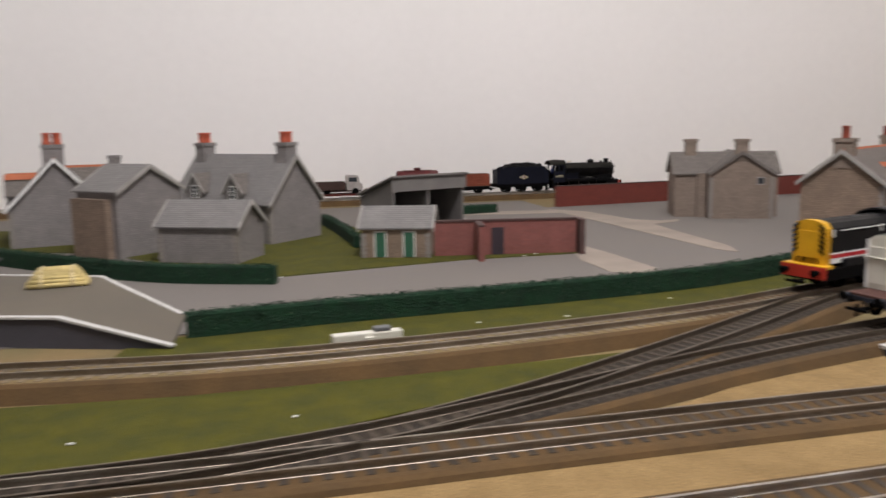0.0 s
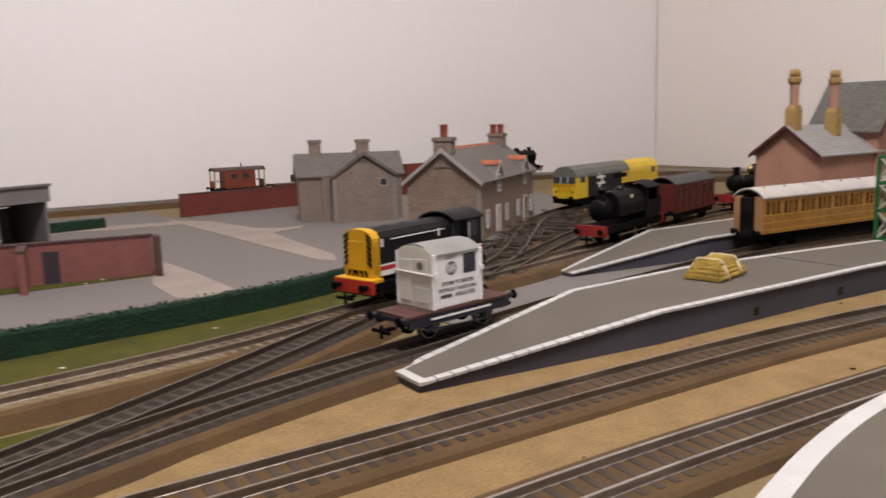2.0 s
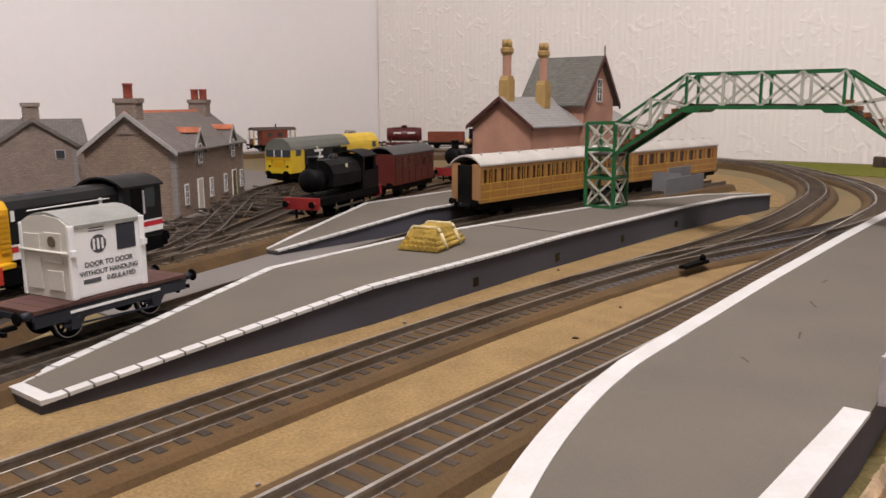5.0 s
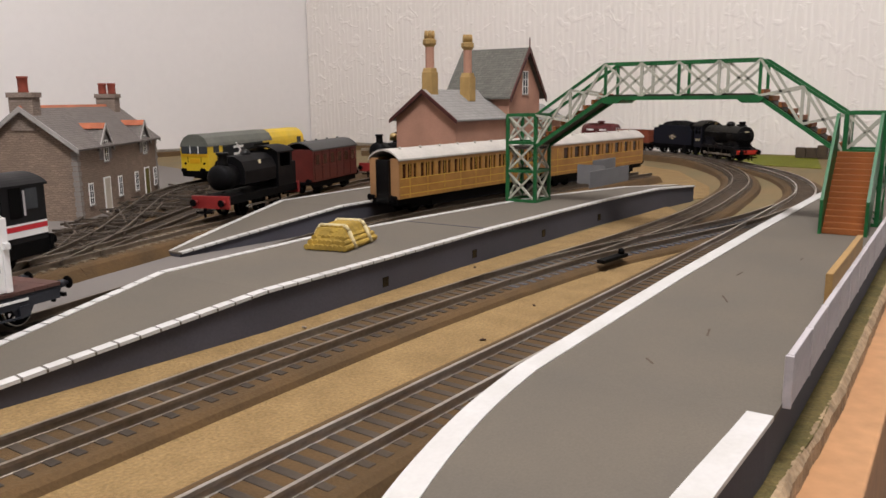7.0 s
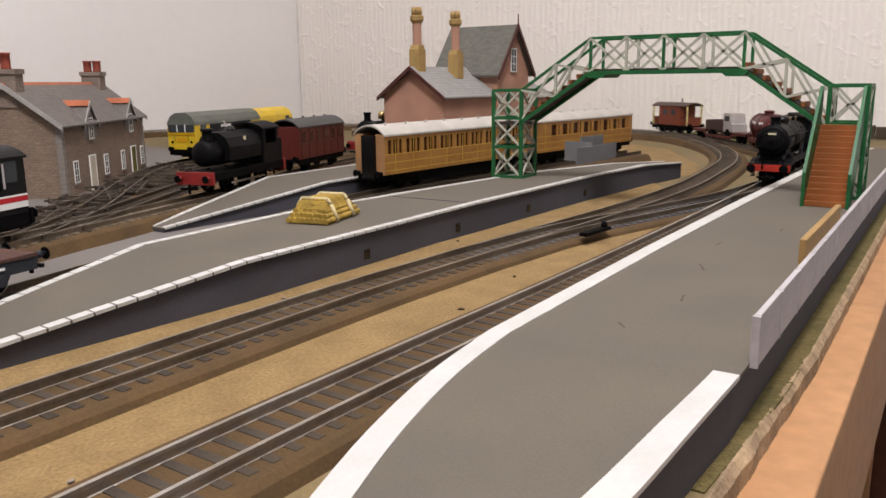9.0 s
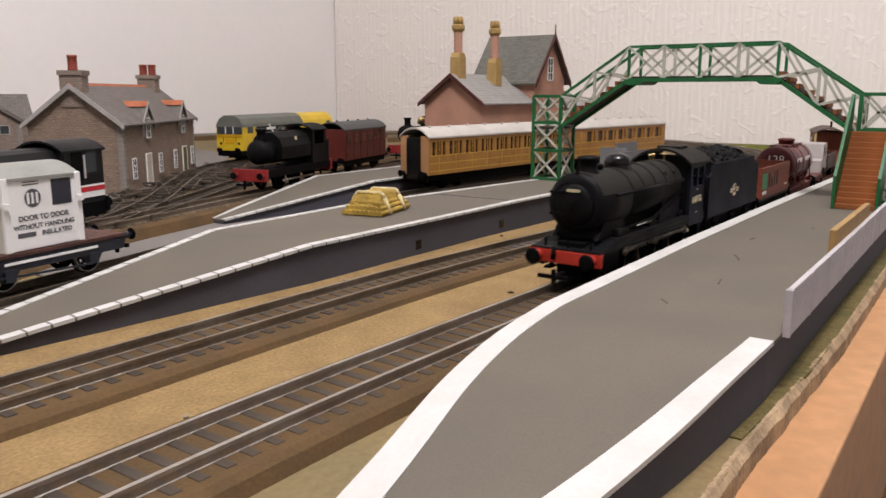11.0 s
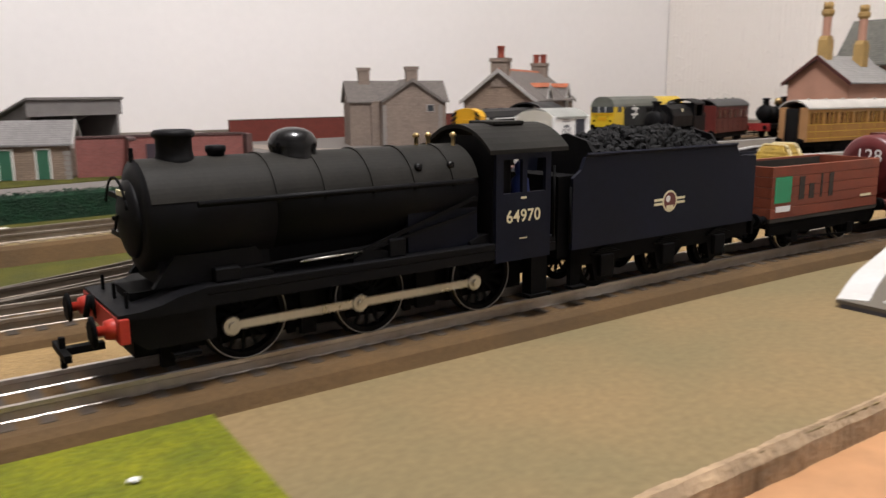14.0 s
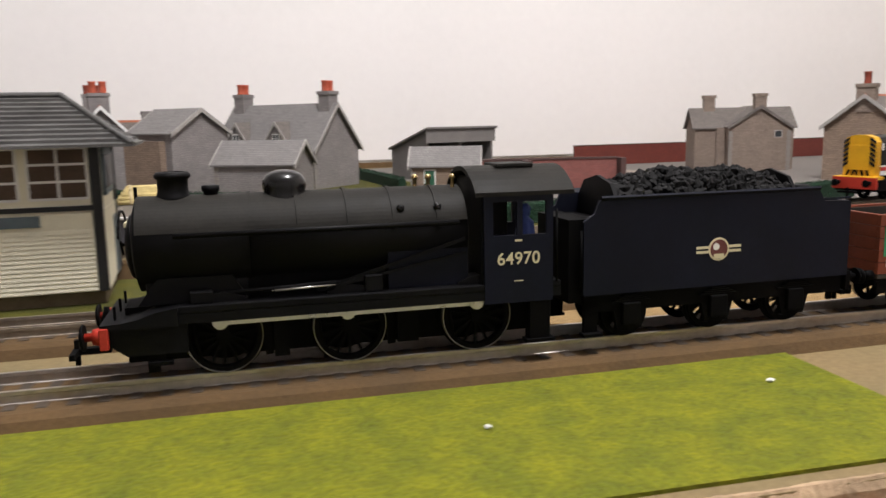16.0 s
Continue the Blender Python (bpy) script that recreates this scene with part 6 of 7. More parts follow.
def shunter():
    v = vehicle("diesel_shunter", "dark grey diesel shunter with a yellow striped nose and red beam", "locomotive", 549, 505, 198.5)
    part("frame", B(N(), -56, -15.5, 7, 56, 15.5, 15, 0.4), "frame_black", v)
    part("front_beam", B(N(), 56.1, -16.5, 8.5, 58.4, 16.5, 17, 0.3), "red_paint", v, "red buffer beam")
    part("front_step", B(N(), 48, -16, 15.2, 58.2, 16, 17.6, 0.3), "yellow", v)
    part("rear_beam", B(N(), -58.4, -16.5, 8.5, -56.1, 16.5, 17, 0.3), "frame_black", v)
    nose = N()
    P(nose, [(-11.8, 17.6), (11.8, 17.6), (11.8, 42), (9.5, 45.5), (4, 47.2), (-4, 47.2), (-9.5, 45.5), (-11.8, 42)], "x", 46, 53)
    part("nose", nose, "yellow", v, "orange-yellow radiator nose")
    part("radiator", B(N(), 53.1, -7.8, 22, 53.9, 7.8, 40, 0.2), "yellow", v)
    for k in range(8):
        part("louvre", B(N(), 47, 11.9, 22 + 2.4 * k, 52, 12.4, 23.4 + 2.4 * k), "yellow", v)
    striped_nose(v, 53.2, 11.8, 24, 44)
    bn = N()
    P(bn, [(-11.6, 17.6), (11.6, 17.6), (11.6, 41.5), (9, 45), (4, 46.6), (-4, 46.6), (-9, 45), (-11.6, 41.5)], "x", -26, 45.9)
    part("bonnet", bn, "char", v, "dark grey bonnet")
    for x in (28, 10, -8):
        part("bonnet_joint", half_shell(x - 0.4, x + 0.4, 11.9, 34.6, 20, 160, 0.5, 16), "char", v)
    for s in (1, -1):
        part("bonnet_grab", rod(N(), (-18, s * 12.3, 40), (36, s * 12.3, 40), 0.35), "white_paint", v)
        for x in (44, -12):
            part("lamp_mark", B(N(), x - 1, min(s * 11.7, s * 12.1), 36, x + 1, max(s * 11.7, s * 12.1), 41), "white_paint", v)
        for z, h, mt in ((21.4, 2.6, "stripe_red"), (18.0, 3.2, "white_paint"), (24.1, 1.0, "white_paint")):
            part("body_stripe", B(N(), -25.8, min(s * 11.7, s * 12.0), z, 45.8, max(s * 11.7, s * 12.0), z + h), mt, v)
            part("cab_stripe", B(N(), -55.6, min(s * 15.6, s * 15.85), z, -26.4, max(s * 15.6, s * 15.85), z + h), mt, v)
        part("battery_box", B(N(), -4, min(s * 12.1, s * 15.4), 15.2, 34, max(s * 12.1, s * 15.4), 20.5, 0.3), "char", v)
        part("cab_window", B(N(), -50, min(s * 15.5, s * 15.8), 32, -42, max(s * 15.5, s * 15.8), 43), "pane", v)
        part("cab_door", B(N(), -39, min(s * 15.5, s * 15.75), 28, -31, max(s * 15.5, s * 15.75), 44), "frame_black", v)
        part("grab_pole", B(N(), -41, min(s * 15.8, s * 16.3), 29, -40, max(s * 15.8, s * 16.3), 42), "fence_grey", v)
    cab = N()
    B(cab, -56, -15.4, 15.2, -26, 15.4, 45)
    part("cab", cab, "char", v)
    part("cab_roof", arch(N(), -58, -24, 16, 45, 50.5, 1.2), "char", v)
    part("cab_front_window", B(B(N(), -25.9, 12.2, 33, -25.5, 14.8, 43), -25.9, -14.8, 33, -25.5, -12.2, 43), "pane", v)
    wheels(v, [-30, 0, 30], 9.0, rim="frame_black", spokes=12)
    for s in (1, -1):
        buffers(v, s * 58.4, 13, s)
        part("side_rod", bar(N(), (-32, s * 12.5, 7), (32, s * 12.5, 7), 0.9, 1.8), "frame_black", v)
        coupling(v, s * 57, s)


shunter()


def container_wagon():
    v = vehicle("flat_wagon", "dark flat wagon with a brown planked floor", "wagon", 510, 409, 190)
    wagon_frame(v, 76, [-20, 20], "blue_black", 13.0)
    for k in range(12):
        x = -37.6 + 6.27 * k
        part("floor_plank", B(N(), x, -13.4, 13.1, x + 6.1, 13.4, 14.6, 0.1), "flat_brown", v)
    for s in (1, -1):
        part("side_mark", B(N(), -22, min(s * 13.2, s * 13.6), 10.4, 22, max(s * 13.2, s * 13.6), 11.4), "white_paint", v, "small white lettering strip")
    c = thing("goods_container", "white insulated goods container with dark lettering", "container", 508, 410.5, RAIL + 4 + 14.8, 190, group="rolling stock")
    L, W, H = 16.8, 14.0, 29.0
    body = N()
    B(body, -L, -W, 0, L, W, H, 0.5)
    part("box", body, "container_white", c)
    part("roof", arch(N(), -L - 0.4, L + 0.4, W + 0.5, H - 0.2, H + 4.6, 1.4), "container_roof", c, "grey curved container roof")
    for s in (1, -1):
        e = N()
        P(e, [(-W, 0), (W, 0), (W, H), (9, H + 2.6), (0, H + 3.6), (-9, H + 2.6), (-W, H)], "x", s * (L + 0.05), s * (L + 0.9))
        end = part("end_panel", e, "container_cream", c, "off-white moulded end")
        for y, w, z, h in ((-7.2, 9, 3, 22), (5.4, 9, 3, 8), (5.4, 9, 14, 12)):
            part("end_door", B(N(), min(s * (L + 0.9), s * (L + 1.5)), y - w / 2, z, max(s * (L + 0.9), s * (L + 1.5)), y + w / 2, z + h, 0.2), "container_cream", end)
        part("end_vent", turned(N(), [(2.2, s * (L + 1.4)), (2.2, s * (L + 1.9))], (0, 5.0, 22.5), "x", 16), "sleeper_old", end)
        part("end_bar", rod(N(), (s * (L + 1.8), -14.5, 18.4), (s * (L + 1.8), 14.5, 18.4), 0.6), "container_cream", end)
        for sy in (1, -1):
            part("corner_post", B(N(), s * L - 1.4, sy * W - 0.8, 0, s * L + 1.4, sy * W + 0.8, H, 0.3), "container_white", c)
            part("lifting_lug", B(N(), s * L - 1.2, sy * (W + 1.2) - 0.8, 17, s * L + 1.2, sy * (W + 1.2) + 0.8, 19.4), "container_white", c)
    for s in (1, -1):
        turn = 180 if s > 0 else 0
        y = s * (W + 0.14)
        f = -s
        part("dark_panel", B(N(), f * 9.0 - 4.7, min(s * W, s * (W + 0.12)), 16.5, f * 9.0 + 4.7, max(s * W, s * (W + 0.12)), 27.0), "slate_panel", c, "dark slate rectangle")
        ring = part("round_emblem", turned(N(), [(3.7, s * W), (3.7, s * (W + 0.1))], (f * -4.5, 0, 20.4), "y", 24), "ink", c, "round dark emblem")
        for k in range(3):
            part("emblem_bar", B(N(), f * -4.5 - 2.4 + 2.0 * k, min(s * (W + 0.1), s * (W + 0.18)), 18.2, f * -4.5 - 1.4 + 2.0 * k, max(s * (W + 0.1), s * (W + 0.18)), 22.6), "container_white", ring)
        for k, (txt, z, sz) in enumerate((("DOOR TO DOOR", 12.6, 2.9), ("WITHOUT HANDLING", 9.2, 2.75))):
            lettering("lettering", txt, sz, "ink", c, (f * 0.0, y, z), (90, 0, turn), "", 1.0)
        part("code_bar", B(N(), f * -8.5 - 4, min(s * W, s * (W + 0.12)), 5.2, f * -8.5 + 4, max(s * W, s * (W + 0.12)), 7.0), "ink", c)
        lettering("lettering", "INSULATED", 2.75, "ink", c, (f * 5.4, y, 6.0), (90, 0, turn), "", 1.0)
        for k in range(3):
            part("small_print", B(N(), f * -5.5 - 4, min(s * W, s * (W + 0.1)), 25.6 + 1.1 * k, f * -5.5 + 3, max(s * W, s * (W + 0.1)), 26.0 + 1.1 * k), "ink", c)


container_wagon()


def coach(x, y, rz, name, label, style):
    v = vehicle(name, label, "coach", x, y, rz, group="teak coaches")
    L, W = 102.5, 15.0
    part("underframe", B(N(), -L, -13, 7, L, 13, 11.5), "frame_black", v)
    for s in (1, -1):
        part("truss", B(N(), -60, min(s * 11, s * 12.5), 3, 60, max(s * 11, s * 12.5), 7.2), "frame_black", v)
        y0, y1 = min(s * W, s * (W - 1.2)), max(s * W, s * (W - 1.2))
        part("lower_side", B(N(), -L, y0, 11.6, L, y1, 27.0, 0.2), "teak", v)
        part("upper_side", B(N(), -L, y0, 38.0, L, y1, 42.5, 0.2), "teak", v)
        part("glazing", B(N(), -L + 1, min(s * (W - 1.3), s * (W - 1.8)), 26.5, L - 1, max(s * (W - 1.3), s * (W - 1.8)), 38.5), "window_brown", v)
        for z in (14.5, 20.5, 26.8):
            part("lining", B(N(), -L + 1, min(s * W, s * (W + 0.15)), z, L - 1, max(s * W, s * (W + 0.15)), z + 0.55), "teak_line", v)
        posts = []
        if style == "compartment":
            posts = [(-L, -L + 4)]
            step = (2 * L - 8) / 9
            for k in range(9):
                b = -L + 4 + step * k
                posts += [(b + 4.6, b + 6.2), (b + 11.6, b + 13.2), (b + 17.0, b + step)]
            posts += [(L - 4, L)]
        else:
            posts = [(-L, -L + 30)]
            step = (2 * L - 34) / 8
            for k in range(8):
                b = -L + 30 + step * k
                posts += [(b + 10, b + 13.0), (b + 16.4, b + step)]
            posts += [(L - 4, L)]
        for a, b in posts:
            part("window_post", B(N(), a, y0, 27.0, b, y1, 38.0), "teak", v)
        for k in range(9 if style == "compartment" else 3):
            b = -L + 4 + (2 * L - 8) / 9 * k if style == "compartment" else -L + 10 + 70 * k
            part("door_line", B(N(), b + 8.2, min(s * W, s * (W + 0.12)), 12.5, b + 8.7, max(s * W, s * (W + 0.12)), 38), "teak_line", v)
    part("floor", B(N(), -L + 0.5, -W + 1.4, 11.6, L - 0.5, W - 1.4, 12.6), "wagon_inside", v)
    for s in (1, -1):
        for sy in (1, -1):
            part("end_panel", B(N(), min(s * (L - 1), s * (L + 0.4)), min(sy * 6.5, sy * W), 11.6, max(s * (L - 1), s * (L + 0.4)), max(sy * 6.5, sy * W), 42.5, 0.2), "teak_end", v)
        part("gangway", B(N(), min(s * (L - 2), s * (L + 3)), -6.4, 8, max(s * (L - 2), s * (L + 3)), 6.4, 41.5, 0.3), "gloss_black", v, "black corridor connection")
        buffers(v, s * L, 12.5, s)
        part("bogie", B(N(), s * 68 - 18, -11.5, 3, s * 68 + 18, 11.5, 8.5, 0.6), "frame_black", v)
    part("roof", arch(N(), -L - 1.2, L + 1.2, W + 0.7, 42.2, 49.5, 1.4), "coach_roof", v, "off-white curved roof")
    for k in range(8):
        part("roof_vent", turned(N(), [(1.1, 48.6), (1.1, 50.2), (0.7, 50.6)], (-90 + 25 * k, -5, 0), "z", 8), "coach_roof", v)
    wheels(v, [-78, -58, 58, 78], 6.2, rim="frame_black")


coach(957, 461, -4.5, "teak_coach", "teak coach with a white roof and yellow lining", "compartment")
coach(1172, 438, -6.5, "teak_coach", "teak coach with large windows and a white roof", "saloon")


def tank_engine(x, y, rz, name, label, saddle=True, beam="red_dark", scale=1.0):
    v = vehicle(name, label, "locomotive", x, y, rz)
    part("frame", B(N(), -56, -14.5, 11, 56, 14.5, 17, 0.3), "frame_black", v)
    for s in (1, -1):
        part("buffer_beam", B(N(), s * 57 - 1.2, -15.5, 8.5, s * 57 + 1.2, 15.5, 18, 0.3), beam, v, "dull red buffer beam")
        buffers(v, s * 58, 13.2, s, beam)
        coupling(v, s * 57, s)
    part("smokebox", turned(N(), [(9.6, 30), (9.6, 45), (8.6, 46), (7, 47.2), (2, 48.4)], (0, 0, 30), "x", 28), "loco_black", v)
    part("boiler", turned(N(), [(9, -24), (9, 32)], (0, 0, 29), "x", 24), "loco_black", v)
    if saddle:
        pts = [(-13.5, 24), (-14, 34), (-11, 41), (-5, 45), (5, 45), (11, 41), (14, 34), (13.5, 24)]
        part("saddle_tank", P(N(), pts, "x", -20, 30), "loco_black", v)
        for s in (1, -1):
            part("tank_mark", B(N(), 2, min(s * 11.6, s * 12.4), 38, 5, max(s * 11.6, s * 12.4), 41), "gold", v)
    else:
        for s in (1, -1):
            part("side_tank", B(N(), -20, min(s * 9.5, s * 14.2), 17, 20, max(s * 9.5, s * 14.2), 33, 0.4), "loco_black", v)
    part("chimney", turned(N(), [(4.8, 38), (3.8, 41), (3.6, 46), (4.6, 46.8), (4.6, 48.5)], (38, 0, 0), "z", 18), "loco_black", v)
    part("dome", turned(N(), [(4.6, 40), (4.2, 46.5), (2.6, 48.4), (0.4, 49)], (4, 0, 0), "z", 18), "gloss_black" if saddle else "brass", v)
    for s in (1, -1):
        part("cab_side", B(N(), -48, min(s * 13.6, s * 14.6), 17, -22, max(s * 13.6, s * 14.6), 33), "loco_black", v)
        part("cab_pillar", B(N(), -26, min(s * 13.6, s * 14.6), 33, -22, max(s * 13.6, s * 14.6), 46), "loco_black", v)
        part("cab_pillar", B(N(), -48, min(s * 13.6, s * 14.6), 33, -44, max(s * 13.6, s * 14.6), 46), "loco_black", v)
        part("side_rod", bar(N(), (-26, s * 12, 7), (28, s * 12, 7), 0.8, 1.6), "steel", v)
    part("cab_front", P(N(), [(-14, 17), (14, 17), (14, 46), (-14, 46)], "x", -23, -21.9), "loco_black", v)
    part("cab_back", P(N(), [(-14, 17), (14, 17), (14, 46), (-14, 46)], "x", -48, -46.9), "loco_black", v)
    part("cab_roof", arch(N(), -50, -20, 15.4, 45.5, 50.5, 1.2), "loco_black", v)
    part("bunker", B(N(), -56, -13.6, 17, -48.2, 13.6, 36, 0.3), "loco_black", v)
    wheels(v, [-26, 1, 28], 8.6, rim="frame_black", spokes=12)


tank_engine(816, 576, 197.5, "saddle_tank_engine", "black saddle tank engine with a dull red buffer beam")
tank_engine(1118, 655, 189, "old_tank_engine", "small black tank engine with a brass dome", False)


def maroon_coach():
    v = vehicle("four_wheel_coach", "maroon four-wheel coach with a grey roof", "coach", 957, 624, 196)
    L, W = 50.0, 14.5
    wagon_frame(v, 2 * L, [-30, 30], rim="frame_black")
    part("body", B(N(), -L, -W, 12.2, L, W, 42, 0.4), "maroon", v)
    for s in (1, -1):
        for k in range(6):
            x = -40 + 16 * k
            part("window", B(N(), x - 4, min(s * W, s * (W + 0.25)), 28, x + 4, max(s * W, s * (W + 0.25)), 37), "window_brown", v)
            part("door_line", B(N(), x + 6, min(s * W, s * (W + 0.2)), 14, x + 6.5, max(s * W, s * (W + 0.2)), 40), "frame_black", v)
        part("beading", B(N(), -L, min(s * W, s * (W + 0.3)), 25.5, L, max(s * W, s * (W + 0.3)), 26.2), "maroon", v)
    part("roof", arch(N(), -L - 1, L + 1, W + 0.6, 41.8, 49.0, 1.2), "roof_grey", v)
    for k in range(4):
        part("roof_vent", turned(N(), [(1.2, 48), (1.2, 50), (0.8, 50.4)], (-36 + 24 * k, 0, 0), "z", 8), "roof_grey", v)


maroon_coach()


def big_diesel():
    v = vehicle("main_line_diesel", "dark grey main line diesel with yellow cab ends", "locomotive", 1062, 838, 198.5)
    L, W = 124.0, 17.0
    part("underframe", B(N(), -L + 6, -14, 5, L - 6, 14, 13), "frame_black", v)
    sec = [(-W, 12), (W, 12), (W, 36), (W - 1, 41), (W - 5, 47), (6, 50.5), (-6, 50.5), (-(W - 5), 47), (-(W - 1), 41), (-W, 36)]
    part("body", P(N(), sec, "x", -L + 120.2, L - 32), "big_logo_grey", v)
    rsec = [(W + 0.4, 38), (W - 0.6, 41.6), (W - 4.6, 47.6), (6, 51.2), (-6, 51.2), (-(W - 4.6), 47.6), (-(W - 0.6), 41.6), (-W - 0.4, 38)]
    part("roof", P(N(), rsec, "x", -L + 96, L - 1.6), "grey_green_roof", v)
    for s in (1, -1):
        cab = N()
        x0, x1 = (L - 31.8, L - 2) if s > 0 else (-L + 2, -L + 120)
        P(cab, sec, "x", x0, x1)
        cb_ = part("cab", cab, "yellow_light", v, "bright yellow cab end")
        xe = s * (L - 1.9)
        part("windscreen", B(N(), min(xe, xe + s * 0.5), -15.8, 30.5, max(xe, xe + s * 0.5), 15.8, 38.4), "pane", cb_)
        part("windscreen_pillar", B(B(N(), min(xe, xe + s * 0.9), -5.4, 30.5, max(xe, xe + s * 0.9), -4.4, 38.4), min(xe, xe + s * 0.9), 4.4, 30.5, max(xe, xe + s * 0.9), 5.4, 38.4), "white_paint", cb_)
        part("head_code", B(N(), min(xe, xe + s * 0.4), -6, 20, max(xe, xe + s * 0.4), 6, 25), "yellow", cb_)
        part("nose_band", B(N(), min(xe, xe + s * 0.7), -16, 27.6, max(xe, xe + s * 0.7), 16, 29.2), "yellow", cb_)
        for sy in (-1, 1):
            part("tail_lamp", turned(N(), [(1.3, xe), (1.3, xe + s * 0.8)], (0, sy * 11.5, 20), "x", 12), "gloss_black", cb_)
            part("grab_rail", rod(N(), (xe + s * 0.9, sy * 8, 21), (xe + s * 0.9, sy * 8, 27), 0.35, 6), "gloss_black", cb_)
        part("skirt", B(N(), min(s * (L - 8), s * (L - 1)), -15.5, 6, max(s * (L - 8), s * (L - 1)), 15.5, 12), "frame_black", v)
        buffers(v, s * (L - 1), 13, s)
        for sy in (1, -1):
            part("cab_side_window", B(N(), s * (L - 18) - 6, min(sy * W, sy * (W + 0.2)), 31, s * (L - 18) + 6, max(sy * W, sy * (W + 0.2)), 39), "pane", cb_)
        part("bogie", B(N(), s * 74 - 30, -14, 2, s * 74 + 30, 14, 9, 0.5), "frame_black", v)
    for s in (1, -1):
        lg = N()
        y0, y1 = min(s * W, s * (W + 0.2)), max(s * W, s * (W + 0.2))
        for dz in (-4, 4):
            B(lg, 46, y0, 31 + dz - 1.4, 68, y1, 31 + dz + 1.4)
        for k in (-1, 1):
            P(lg, [(57 - 6, 31), (57 - 2, 31), (57 + 7, 31 + k * 9), (57 + 3, 31 + k * 9)], "y", y0, y1)
        part("white_emblem", lg, "white_paint", v, "white bar emblem")
        part("body_grille", B(N(), -20, y0, 30, 20, y1, 36), "frame_black", v)
    wheels(v, [-94, -74, -54, 54, 74, 94], 7.0, rim="frame_black")


big_diesel()


# ---- loads and small things ----
def log_load(name, x, y, z, rz, material, label, straps=True):
    v = thing(name, label, "load", x, y, z, rz, group="stacked loads")
    rng = random.Random(name + str(x))
    rows = [(9, 0), (8, 1), (7, 2), (6, 3), (5, 4)]
    first = None
    for n, k in rows:
        for i in range(n):
            yy = (i - (n - 1) / 2) * 2.85
            first = part("log", turned(N(), [(1.58, -20 + 1.9 * k + rng.uniform(-0.6, 0.6)), (1.66, 0), (1.58, 20 - 1.9 * k + rng.uniform(-0.6, 0.6))], (0, yy, 1.6 + 2.35 * k), "x", 8), material, v)
    core = N()
    lo = [core.verts.new(p) for p in ((-19.4, -12.4, 0.2), (19.4, -12.4, 0.2), (19.4, 12.4, 0.2), (-19.4, 12.4, 0.2))]
    hi = [core.verts.new(p) for p in ((-13.4, -7.6, 11.4), (13.4, -7.6, 11.4), (13.4, 7.6, 11.4), (-13.4, 7.6, 11.4))]
    core.faces.new(hi)
    for j in range(4):
        core.faces.new((lo[j], lo[(j + 1) % 4], hi[(j + 1) % 4], hi[j]))
    part("core", core, material, v)
    if straps:
        for xx in (-10, 10):
            st = [(-13.6, 0.4), (-9.6, 9.5), (-7.6, 12.2), (7.6, 12.2), (9.6, 9.5), (13.6, 0.4)]
            bm = N()
            for a, b in zip(st, st[1:]):
                rod(bm, (xx, a[0], a[1]), (xx, b[0], b[1]), 1.15)
            part("strap", bm, "rope", v, "pale tie round the stack")
    return v


log_load("log_stack", 703, 383, TOP + 0.4, 14, "bale", "straw-coloured bundle of logs tied on the platform")
log_load("log_stack", -6, 622, TOP + 0.4, 8, "bale_pale", "pale yellow bundle of logs tied on the platform")

shelter = thing("platform_screen", "grey card screen walls on the island platform", "screen", 1048, 366, TOP, 2)
part("front_screen", B(N(), 0, 0, 0.1, 84, 1.4, 15), "shelter_grey", shelter)
shelter.matrix_basis = pose(1.03, 0.374, TOP * MM, 0, 0, -3)
part("cross_screen", B(N(), 34, 1.6, 0.1, 35.4, 30, 18), "shelter_grey", shelter)
part("rear_screen", B(N(), 36, 14, 0.1, 84, 15.4, 22), "shelter_grey", shelter)

motor = thing("point_motor", "white point motor lying beside the siding", "point motor", 196, 478, 0.9, 6)
part("body", B(N(), -21, -3.6, 0, 21, 3.6, 5.6, 0.8), "container_cream", motor)
part("cover", B(N(), 4, -3.2, 5.7, 14, 3.2, 8.2, 0.5), "shelter_grey", motor)
part("arm", B(N(), -2, -7, 0.4, 3, -3.7, 3.6), "container_cream", motor)


def debris():
    """Small dropped bits, stones and paper scraps along the line side."""
    rng = random.Random(8)
    spots = [(700, 262, "rust"), (640, 255, "rust"), (560, 322, "white_paint"), (470, 258, "path"), (820, 300, "rust"), (840, 262, "rust"), (150, 360, "white_paint"), (60, 352, "white_paint"), (330, 500, "white_paint"), (270, 500, "white_paint"), (420, 530, "white_paint"), (395, 752, "white_paint"), (380, 742, "white_paint"), (150, 700, "white_paint"), (205, 185, "white_paint"), (120, 175, "white_paint"), (790, 293, "rust"), (935, 232, "rust"), (760, 331, "rust"), (615, 330, "path")]
    for x, y, mt in spots:
        v = thing("scrap", "tiny scrap dropped on the layout", "scrap", x, y, 1.2, rng.uniform(0, 180), group="scraps")
        bm = bmesh.new()
        bmesh.ops.create_icosphere(bm, subdivisions=1, radius=0.95)
        for w in bm.verts:
            w.co = Vector((w.co.x * rng.uniform(0.8, 2.2), w.co.y * rng.uniform(0.5, 1.2), w.co.z * 0.6 + 0.5))
        part("piece", bm, mt, v)


debris()


